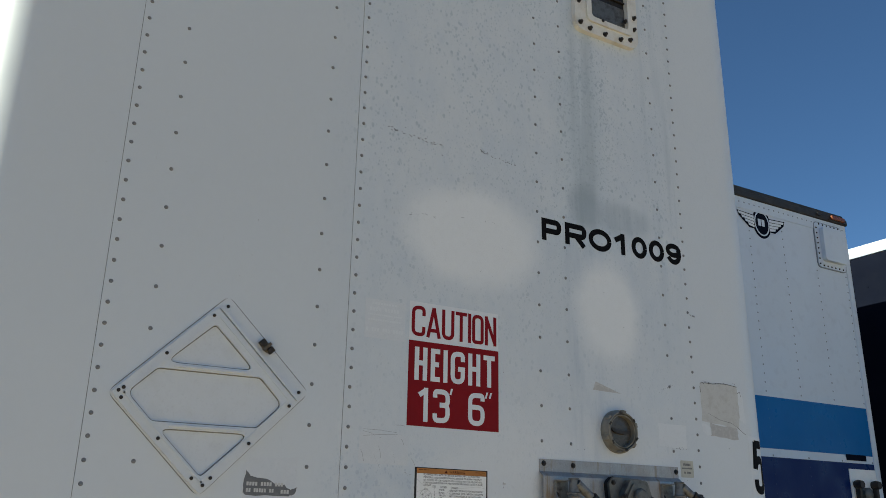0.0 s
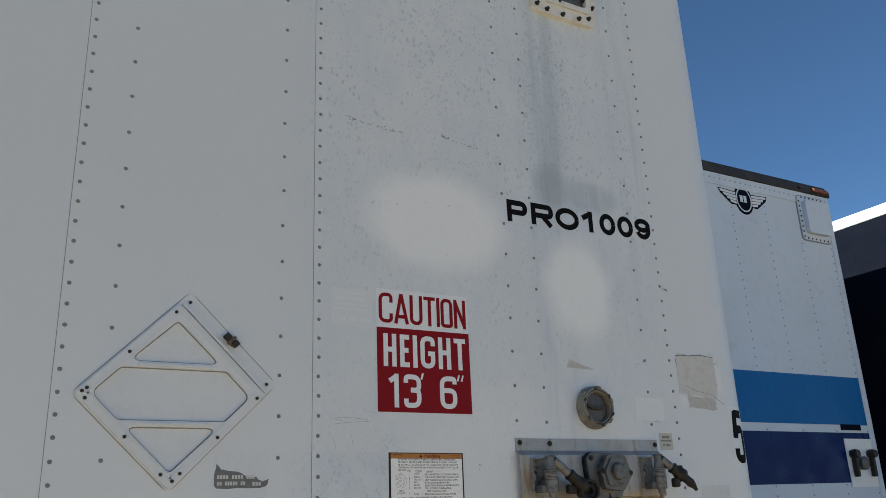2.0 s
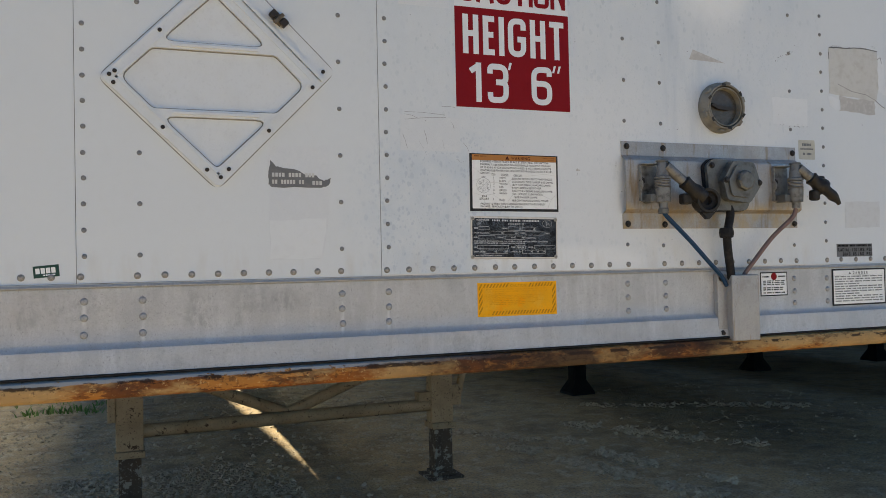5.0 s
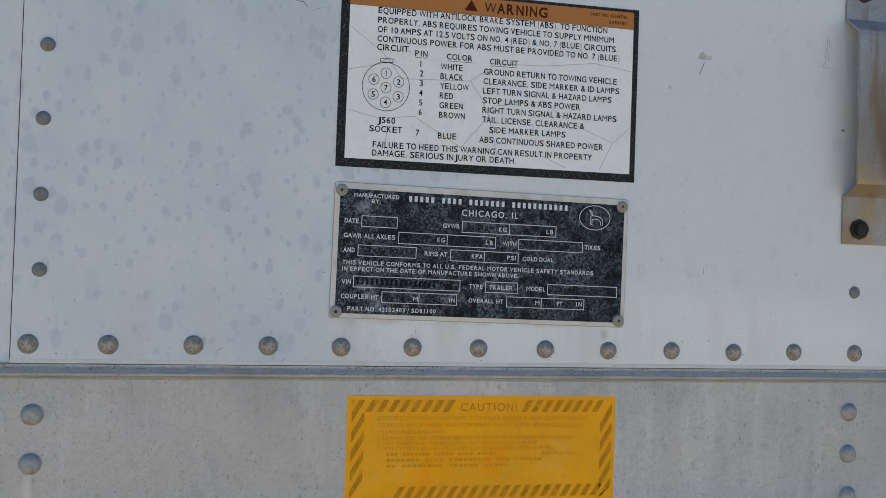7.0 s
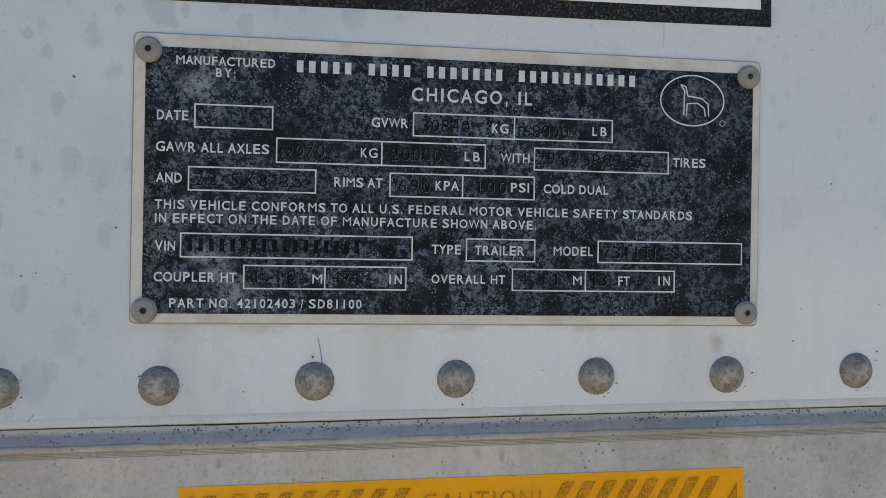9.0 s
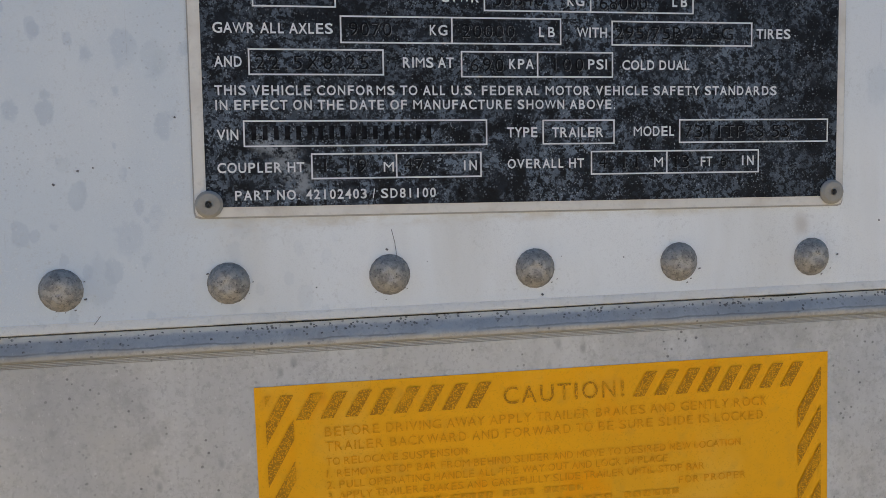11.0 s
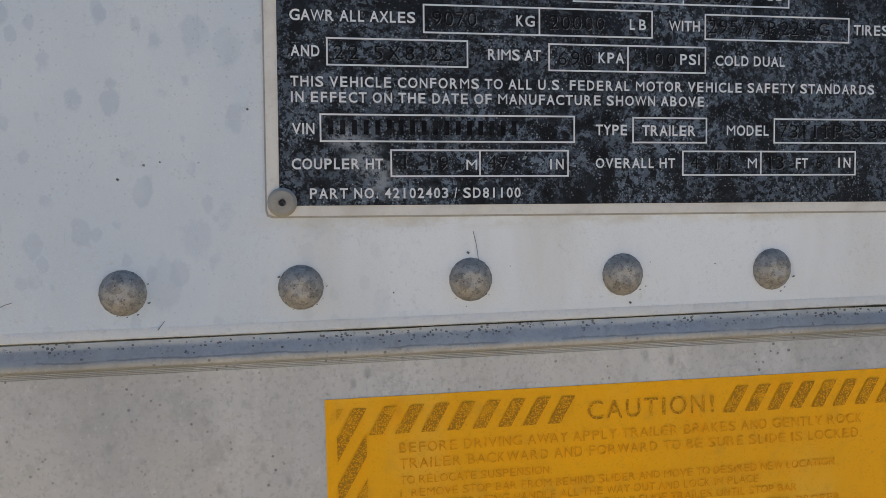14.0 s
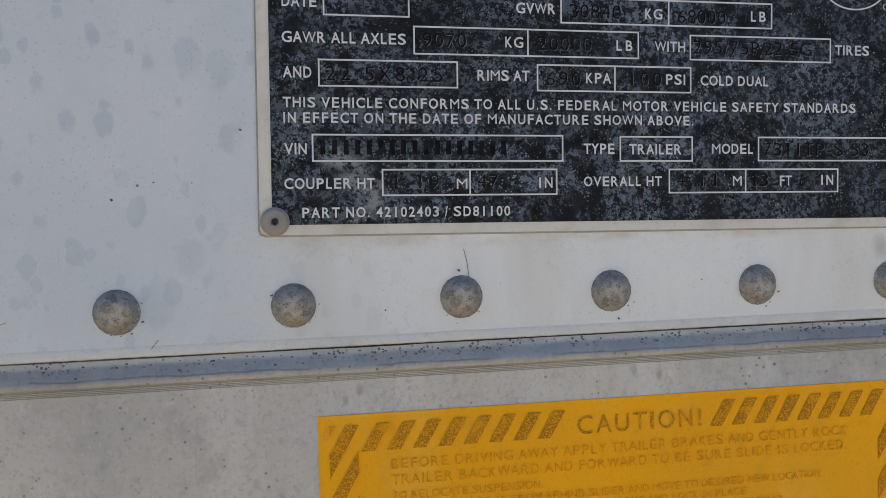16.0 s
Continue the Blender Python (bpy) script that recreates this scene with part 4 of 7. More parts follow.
rail_profile += [(0.0012, 1.335), (0.0012, 1.3030), (0.0028, 1.2985), (0.0062, 1.2945), (0.0112, 1.2912), (0.0145, 1.2892), (0.0152, 1.2862), (0.0160, 1.2750), (0.0175, 1.2600), (0.0195, 1.2480), (0.0205, 1.2425), (0.0200, 1.2400), (0.0050, 1.2390), (0.0040, 1.2300), (-0.02, 1.2300)]
rail = part("bottom_rail", swept(rail_line, rail_profile), BARE, trailer, "bare aluminium rail with stains and rivets")
for s in (-1, 1):
    x = LEFT if s < 0 else RIGHT
    part("side_rail", boxed(min(x, x - s * 0.06), max(x, x - s * 0.06), CORNER + 1.2, LONG, 1.19, SEAM), BARE, trailer)

# dark strips painting dirt and shade into the laps of the sheets, and the sealant over the coupler edge
part("lap_gap", boxed(-0.2088, -0.2082, -0.0019, -0.0016, SEAM, TOP - 0.06), BOLT, trailer)
part("lap_gap", boxed(-0.8119, -0.8112, -0.0003, 0.0, SEAM, TOP - 0.06), BOLT, trailer)
part("folded_edge", swept([(Vector((-0.2080, 0, 0)), FRONT), (Vector((1.047, 0, 0)), FRONT)], [(0.00325, SEAM + 0.0031), (0.0034, SEAM + 0.0026), (0.00365, SEAM + 0.0012), (0.0036, SEAM + 0.0003), (0.0032, SEAM)]), LIP, trailer)
for k in range(4):
    part("groove_dirt", boxed(-0.98, 1.26, -0.00105, -0.00088, 1.40659 - k * 0.0005, 1.40671 - k * 0.0005), GROOVE, trailer)


def seam_gap():
    """The uneven dark slit below the sheets, with crumbs of dirt in it."""
    bm = bmesh.new()
    rows = []
    for k in range(561):
        x = -0.985 + k * 0.004
        top = SEAM + 0.00005 + 0.00025 * noise.noise(Vector((x * 40, 0.3, 0)))
        rows.append([bm.verts.new((x, -0.0039, z)) for z in (top, top - 0.00020 - 0.00065 * max(0.0, noise.noise(Vector((x * 23, 7.1, 0))) + 0.25 * noise.noise(Vector((x * 170, 2.2, 0)))))])
    for a, b in zip(rows, rows[1:]):
        bm.faces.new((a[0], a[1], b[1], b[0]))
    part("lap_gap", bm, GAP, trailer)
    random.seed(31)
    crumbs = Print(-0.0062)
    for _ in range(420):
        x, size = random.uniform(-0.25, 0.45), random.uniform(0.00025, 0.0008)
        z = SEAM - 0.0006 - abs(random.gauss(0, 0.0016))
        crumbs.line([(x, z), (x + size, z - size * random.uniform(-0.3, 0.5))], size * 0.7)
    tagged(crumbs.done("seam_grit", SCRATCH, rail), kind="stuff")


seam_gap()
sealant = [(-1.030, -0.014, 1.200), (-1.031, -0.019, 1.232), (-1.024, -0.0205, 1.2405), (-0.6, -0.0215, 1.2412), (0.2, -0.0215, 1.2402), (0.66, -0.0215, 1.2400), (1.0, -0.0205, 1.2408), (1.25, -0.020, 1.2402)]
part("sealant", tube(bmesh.new(), along(sealant, 4), 0.0027, 6), RUBBER, trailer)

# rusted coupler edge
bumper = swept([(Vector((-1.018, 0, 0)), FRONT), (Vector((1.30, 0, 0)), FRONT)], [(-0.3, 1.238), (0.019, 1.2372), (0.028, 1.234), (0.033, 1.226), (0.034, 1.214), (0.031, 1.203), (0.024, 1.197), (-0.3, 1.196)])
bmesh.ops.holes_fill(bumper, edges=bumper.edges[:])
part("coupler_edge", bumper, RUST, trailer, "thick rusted steel edge with flaking orange primer")
lower = [nose(-0.24), nose(-0.16), nose(-0.08), nose(-0.0005), nose(0.0005), nose(0.06), nose(0.12)]
part("coupler_plate", swept(lower, [(-0.3, 1.2085), (0.006, 1.2085), (0.006, 1.1965), (-0.3, 1.1965)]), RUST, trailer)
part("corner_skirt", swept([nose(-0.30 + 0.0199 * k) for k in range(16)], [(0.0188, 1.2440), (0.0195, 1.2400), (0.0190, 1.2120), (0.0120, 1.2090)]), BARE, trailer)
part("corner_shelf", swept([nose(-0.26 + 0.02 * k) for k in range(11)], [(0.014, 1.2905), (0.022, 1.289), (0.022, 1.286), (0.014, 1.2845)]), BARE, trailer)


# rivets
def rivet_mesh(name, radius, height, mat=RIVET):
    bm = lathed([(radius * 1.10, 0.0001), (radius * 1.02, 0.0004), (radius, 0.0006), (radius * 0.97, height * 0.35), (radius * 0.72, height * 0.85), (radius * 0.35, height), (radius * 0.16, height * 0.93), (0, height * 0.92)], pose(0, 0, 0, 90, 0, 0), 18, 60)
    data = bpy.data.meshes.new(name)
    bm.to_mesh(data)
    bm.free()
    data.materials.append(mat)
    return data


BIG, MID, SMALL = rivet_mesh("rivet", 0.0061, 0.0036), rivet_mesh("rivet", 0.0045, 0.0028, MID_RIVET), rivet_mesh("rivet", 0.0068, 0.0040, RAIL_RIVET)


def rivet(data, parent, x, z, y=0.0):
    part("rivet", data, None, parent, at=pose(x, y, z, 0, random.uniform(0, 360), 0))


ROW = 1.4288
NEAR = {1: 0.0600, 2: 0.1085, 3: 0.1590, 4: 0.2080, 5: 0.2588, 6: 0.3100, 7: 0.3610, 8: 0.4140}
for k in range(-21, 26):
    if k in (-15, -5, 9, 19):
        continue
    x = 0.009 + 0.0502 * k + (0.000065 if k > 0 else -0.00002) * k * k
    x = NEAR.get(k, x - (0.005 if k <= -3 else 0.0))
    owner, y = (corner_left, 0) if x < -0.81 else (panel_mid, -0.0016) if x < -0.2 else (panel_wide, -0.0032) if x < 1.05 else (corner_right, 0)
    if x > RIGHT - CORNER or x < LEFT + CORNER:
        p, o = nose((x - (RIGHT - CORNER)) if x > 0 else (x - (LEFT + CORNER)))
        part("rivet", BIG, None, owner, at=Matrix.Translation((p.x, p.y, ROW)) @ pose(0, 0, 0, 0, 0, math.degrees(math.atan2(o.x, -o.y))))
    else:
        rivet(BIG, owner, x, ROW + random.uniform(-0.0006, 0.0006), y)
for x, first, pitch, owner, y in ((-0.1925, ROW + 0.0498, 0.0498, panel_wide, -0.0032), (-0.797, 1.468, 0.0497, panel_mid, -0.0016), (1.0375, ROW + 0.0505, 0.0508, panel_wide, -0.0032), (-0.2950, 1.475, 0.0998, panel_mid, -0.0016), (-0.697, 1.469, 0.0995, panel_mid, -0.0016), (0.4125, 1.4765, 0.1005, panel_wide, -0.0032), (0.5165, 1.473, 0.1009, panel_wide, -0.0032), (0.928, 1.470, 0.1021, panel_wide, -0.0032)):
    z = first
    while z < TOP - 0.1:
        behind_box = x > 0.4 and x < 0.95 and 1.50 < z < 1.735
        behind_vent = 0.56 < x < 0.9 and z > 3.18
        if not behind_box and not behind_vent:
            rivet(MID, owner, x + random.uniform(-0.0008, 0.0008), z + random.uniform(-0.0008, 0.0008), y)
        z += pitch * (1.01 if x > 0.9 and z > 2.39 else 1)
for x in (-0.799, -0.694, -0.297, -0.194, 0.412, 0.520, 0.926, 1.039):
    for z in (1.381, 1.349, 1.317):
        rivet(SMALL, rail, x + random.uniform(-0.001, 0.001), z + random.uniform(-0.001, 0.001), -0.0012)

# ---- maker's plate ----
DECK = -0.0032


def on_wall(x, z, tilt=0.0, y=DECK):
    return pose(x, y, z, 0, -tilt, 0)


def makers_plate():
    wide, high = 0.219, 0.0955
    root = item("makers_plate", slabbed(rounded(oblong(0, wide, 0, high), 0.002, 2), (), -0.0010, 0.0), RIM, "black etched aluminium data plate with a pale rim", "data plate", at=on_wall(0.0000, 1.4500, -0.92))
    part("grime_shade_edge", slabbed(rounded(oblong(-0.0005, wide + 0.0005, -0.0006, high + 0.0005), 0.002, 2), (), -0.0004, 0.0), GRIME, root)
    part("plate_face", slabbed(oblong(0.0036, 0.2162, 0.0030, 0.0912), (), -0.00125, -0.0011), PLATE, root)
    head = lathed([(0.0043, 0), (0.0043, 0.0008), (0.0034, 0.0016), (0.0016, 0.0018), (0.0011, 0.0018), (0.0010, 0.0006), (0, 0.0006)], pose(0, 0, 0, 90, 0, 0), 18, 30)
    data = bpy.data.meshes.new("drive_pin")
    head.to_mesh(data)
    head.free()
    data.materials.append(PIN)
    for u, v in ((0.0046, 0.0900), (0.2144, 0.0900), (0.2146, 0.0044), (0.0044, 0.0040)):
        part("drive_pin", data, None, root, at=pose(u, -0.0010, v))
    for u, v in ((0.0046, 0.0900), (0.2144, 0.0900), (0.2146, 0.0044), (0.0044, 0.0040)):
        Print(-0.0032).area(circle(u, v, 0.0009, 12)).done("pin_hole", BLACK, root)
    p = Print(-0.0015)
    p.say("MANUFACTURED", 0.0134, 0.0455, 0.0857, 0.0028, 0.018).say("BY:", 0.0262, 0.0325, 0.0819, 0.0028, 0.018)
    p.bars([5, 4, 7, 11], 0.0527, 0.1733, 0.0846, 0.0040, 0.46)
    p.say("CHICAGO, IL", 0.0917, 0.1339, 0.0766, 0.0044, 0.018)
    p.say("DATE", 0.0075, 0.0176, 0.0671, 0.0031, 0.018).say("GVWR", 0.0781, 0.0906, 0.0671, 0.0031, 0.018)
    p.say("KG", 0.1200, 0.1257, 0.0665, 0.0031, 0.018).say("LB", 0.1560, 0.1612, 0.0667, 0.0031, 0.018)
    p.say("GAWR ALL AXLES", 0.0073, 0.0440, 0.0567, 0.0031, 0.018).say("KG", 0.0746, 0.0803, 0.0566, 0.0031, 0.018).say("LB", 0.1104, 0.1157, 0.0564, 0.0031, 0.018)
    p.say("WITH", 0.1232, 0.1334, 0.0564, 0.0031, 0.018).say("TIRES", 0.1860, 0.1984, 0.0566, 0.0031, 0.018)
    p.say("AND", 0.0075, 0.0158, 0.0464, 0.0031, 0.018).say("RIMS AT", 0.0658, 0.0822, 0.0464, 0.0031, 0.018).say("KPA", 0.1004, 0.1086, 0.0461, 0.0031, 0.018)
    p.say("PSI", 0.1269, 0.1334, 0.0461, 0.0031, 0.018).say("COLD DUAL", 0.1386, 0.1621, 0.0460, 0.0030, 0.018)
    p.say("THIS VEHICLE CONFORMS TO ALL U.S. FEDERAL MOTOR VEHICLE SAFETY STANDARDS", 0.0073, 0.1936, 0.0377, 0.0029, 0.018)
    p.say("IN EFFECT ON THE DATE OF MANUFACTURE SHOWN ABOVE.", 0.0074, 0.1361, 0.0332, 0.0029, 0.018)
    p.say("VIN", 0.0075, 0.0140, 0.0239, 0.0031, 0.018).say("TYPE", 0.0995, 0.1096, 0.0241, 0.0031, 0.018).say("TRAILER", 0.1145, 0.1321, 0.0240, 0.0031, 0.018).say("MODEL", 0.1426, 0.1568, 0.0242, 0.0031, 0.018)
    p.say("COUPLER HT", 0.0073, 0.0340, 0.0137, 0.0030, 0.018).say("M", 0.0590, 0.0623, 0.0134, 0.0031, 0.018).say("IN", 0.0850, 0.0893, 0.0136, 0.0031, 0.018)
    p.say("OVERALL HT", 0.0995, 0.1254, 0.0140, 0.0029, 0.018).say("M", 0.1498, 0.1529, 0.0139, 0.0031, 0.018).say("FT", 0.1663, 0.1705, 0.0139, 0.0031, 0.018).say("IN", 0.1812, 0.1855, 0.0141, 0.0031, 0.018)
    p.say("PART NO. 42102403 / SD81100", 0.0124, 0.0757, 0.0051, 0.0029, 0.018)
    p.outline(0.0194, 0.0452, 0.0647, 0.0728).outline(0.0922, 0.1635, 0.0643, 0.0726).bar(0.1276, 0.1281, 0.0648, 0.0721)
    p.outline(0.0462, 0.1179, 0.0538, 0.0624).bar(0.0815, 0.0820, 0.0543, 0.0619).outline(0.1349, 0.1845, 0.0538, 0.0619)
    p.outline(0.0177, 0.0598, 0.0438, 0.0520).outline(0.0845, 0.1355, 0.0433, 0.0517).bar(0.1096, 0.1101, 0.0438, 0.0512)
    p.outline(0.0155, 0.0929, 0.0216, 0.0299).outline(0.1113, 0.1360, 0.0216, 0.0297).outline(0.1585, 0.2128, 0.0217, 0.0297)
    p.outline(0.0361, 0.0909, 0.0113, 0.0195).bar(0.0629, 0.0634, 0.0118, 0.0190).outline(0.1277, 0.1874, 0.0115, 0.0194).bar(0.1540, 0.1545, 0.0120, 0.0189)
    p.ring(0.1930, 0.0806, 0.0122, 0.0005, 0.0093, 40)
    p.ring(0.2045, 0.0728, 0.0011, 0.0002)
    # a plain badge shape inside the oval
    p.line([(0.1885, 0.0862), (0.1905, 0.0855), (0.1912, 0.0822), (0.1965, 0.0815), (0.1990, 0.0795), (0.1992, 0.0752)], 0.0005)
    p.line([(0.1885, 0.0862), (0.1900, 0.0840), (0.1898, 0.0752)], 0.0005).line([(0.1912, 0.0795), (0.1950, 0.0797), (0.1975, 0.0780), (0.1980, 0.0750)], 0.0005).line([(0.1910, 0.0795), (0.1908, 0.0750)], 0.0005)
    p.done("lettering", SILVER, root, "pale raised lettering and boxes")
    def stamp(text, u0, u1, v, h=0.0042):
        # a paler copy of the figure, shifted right and down behind it
        Print(-0.00138).say(text, u0 + 0.00022, u1 + 0.00022, v - 0.00020, h, -0.004).done("stamp_edge", STAMP_EDGE, root)
        Print(-0.00145).say(text, u0, u1, v, h, -0.006).done("stamped_figure", STAMP, root, "faint stamped figure")

    stamp("30840", 0.0952, 0.1119, 0.0662), stamp("68000", 0.1309, 0.1472, 0.0655), stamp("9070", 0.0490, 0.0624, 0.0562), stamp("20000", 0.0850, 0.1022, 0.0560)
    stamp("295/75R22.5G", 0.1362, 0.1775, 0.0560), stamp("22.5X8.25", 0.0200, 0.0550, 0.0457), stamp("690", 0.0876, 0.0985, 0.0452), stamp("100", 0.1152, 0.1253, 0.0455)
    stamp("7311TP-S 53", 0.1605, 0.1984, 0.0235), stamp("1.19", 0.0400, 0.0535, 0.0136), stamp("47", 0.0655, 0.0720, 0.0136), stamp("4.11", 0.1305, 0.1440, 0.0136), stamp("13", 0.1570, 0.1622, 0.0136), stamp("6", 0.1735, 0.1755, 0.0136)
    for k in range(17):
        Print(-0.00145).bar(0.0180 + k * 0.00344, 0.0195 + k * 0.00344, 0.0238, 0.0281).done("stamped_bar", STAMP, root, "faint stamped bar")


makers_plate()


# ---- warning label ----
def warning_label():
    wide, high = 0.2243, 0.1285
    root = item("warning_label", slabbed(oblong(0, wide, 0, high), (), -0.0004, 0.0), BLACK, "cracked white warning label with black border and orange header", "warning label", at=on_wall(0.0008, 1.5568, -0.36) @ Matrix.Diagonal((1, 1, 1.02, 1)))
    part("label_field", slabbed(oblong(0.0062, 0.2200, 0.0060, 0.1135), (), -0.0008, -0.00045), WHITE, root)
    part("label_header", slabbed(oblong(0.0062, 0.2200, 0.1138, 0.1262), (), -0.0008, -0.00045), AMBER, root)
    p = Print(-0.0010)
    h = 0.0042
    Print(-0.0010).say("WARNING", 0.1040, 0.1520, 0.1165, 0.0070, 0.03).done("lettering", HEADER_INK, root, "dark brown header lettering")
    Print(-0.0010).area([(0.0890, 0.1165), (0.0990, 0.1165), (0.0940, 0.1245)]).done("warning_triangle", HEADER_INK, root)
    Print(-0.0010).say("PART NO. 42160748", 0.1855, 0.2146, 0.1212, 0.0022).done("lettering", HEADER_INK, root)
    Print(-0.0010).say("SD83700", 0.2000, 0.2140, 0.1165, 0.0022).done("lettering", HEADER_INK, root)
    Print(-0.0010).bars([5, 4, 2], 0.0120, 0.0420, 0.1215, 0.0022).done("lettering", HEADER_INK, root)
    for text, u1, v in (("EQUIPPED WITH ANTILOCK BRAKE SYSTEM (ABS). TO FUNCTION", 0.1990, 0.1080), ("PROPERLY, ABS REQUIRES TOWING VEHICLE TO SUPPLY MINIMUM", 0.2045, 0.1012), ("OF 10 AMPS AT 12.5 VOLTS ON NO. 4 (RED) & NO. 7 (BLUE) CIRCUITS.", 0.2075, 0.0946), ("CONTINUOUS POWER FOR ABS MUST BE PROVIDED TO NO. 7 (BLUE)", 0.2093, 0.0880), ("CIRCUIT.", 0.0503, 0.0884)):
        if text == "CIRCUIT.":
            v = 0.0820
        p.say(text, 0.0264, u1, v + 0.0010, h)
    p.say("PIN", 0.0540, 0.0630, 0.0808, 0.0040).say("COLOR", 0.0772, 0.0962, 0.0803, 0.0040).say("CIRCUIT", 0.1093, 0.1306, 0.0793, 0.0040)
    p.bar(0.0540, 0.0630, 0.0797, 0.0800).bar(0.0772, 0.0962, 0.0790, 0.0793).bar(0.1093, 0.1306, 0.0780, 0.0783)
    rows = (("1", "WHITE", 0.0935, "GROUND RETURN TO TOWING VEHICLE", 0.2092), ("2", "BLACK", 0.0940, "CLEARANCE, SIDE MARKER & ID LAMPS", 0.2114), ("3", "YELLOW", 0.0985, "LEFT TURN SIGNAL & HAZARD LAMPS", 0.2055), ("4", "RED", 0.0870, "STOP LAMPS & ABS POWER", 0.1810), ("5", "GREEN", 0.0945, "RIGHT TURN SIGNAL & HAZARD LAMPS", 0.2099), ("6", "BROWN", 0.0962, "TAIL, LICENSE, CLEARANCE &", 0.1846))
    for k, (pin, colour, u1, use, u2) in enumerate(rows):
        v = 0.0728 - 0.0069 * k
        p.say(pin, 0.0580, 0.0587 if pin == "1" else 0.0604, v + 0.0008, h).say(colour, 0.0730, u1 - 0.0042, v, h).say(use, 0.1050, u2 - 0.0014, v - 0.0012, h)
    p.say("SIDE MARKER LAMPS", 0.1106, 0.1690, 0.0300, h)
    p.say("7", 0.0566, 0.0590, 0.0245, h).say("BLUE", 0.0727, 0.0862, 0.0235, h).say("ABS CONTINUOUS SHARED POWER", 0.1034, 0.1985, 0.0226, h)
    p.say("FAILURE TO HEED THIS WARNING CAN RESULT IN PROPERTY", 0.0258, 0.1901, 0.0145, h).say("DAMAGE, SERIOUS INJURY OR DEATH.", 0.0256, 0.1313, 0.0086, h)
    p.ring(0.0338, 0.0575, 0.0172, 0.0004, 0.0172, 40)
    p.outline(0.0291, 0.0384, 0.0745, 0.0775, 0.0004)
    for n, u, v in (("1", 0.0336, 0.0670), ("2", 0.0428, 0.0615), ("3", 0.0428, 0.0510), ("4", 0.0338, 0.0465), ("5", 0.0248, 0.0517), ("6", 0.0250, 0.0622), ("7", 0.0338, 0.0568)):
        p.ring(u, v, 0.0039, 0.00035)
        half = 0.0003 if n == "1" else 0.0013
        p.say(n, u - half, u + half, v - 0.0019, 0.0038)
    p.say("J560", 0.0285, 0.0413, 0.0318, h).say("SOCKET", 0.0230, 0.0466, 0.0255, h)
    p.done("lettering", INK, root, "black printed lettering")
    c = Print(-0.0009)
    for line in ([(0.0075, 0.098), (0.030, 0.082), (0.036, 0.076), (0.045, 0.064), (0.095, 0.066), (0.115, 0.080), (0.150, 0.081), (0.190, 0.086), (0.219, 0.082)], [(0.007, 0.068), (0.024, 0.072), (0.036, 0.078)], [(0.007, 0.040), (0.030, 0.035), (0.055, 0.038), (0.090, 0.018), (0.110, 0.042), (0.103, 0.056), (0.095, 0.066)], [(0.110, 0.042), (0.118, 0.010)], [(0.112, 0.049), (0.150, 0.055), (0.175, 0.040), (0.206, 0.028), (0.219, 0.040)], [(0.206, 0.028), (0.196, 0.008)], [(0.150, 0.016), (0.170, 0.008)], [(0.036, 0.030), (0.034, 0.010)]):
        c.line(line, 0.0004)
    c.done("crack", CRACK, root)


warning_label()


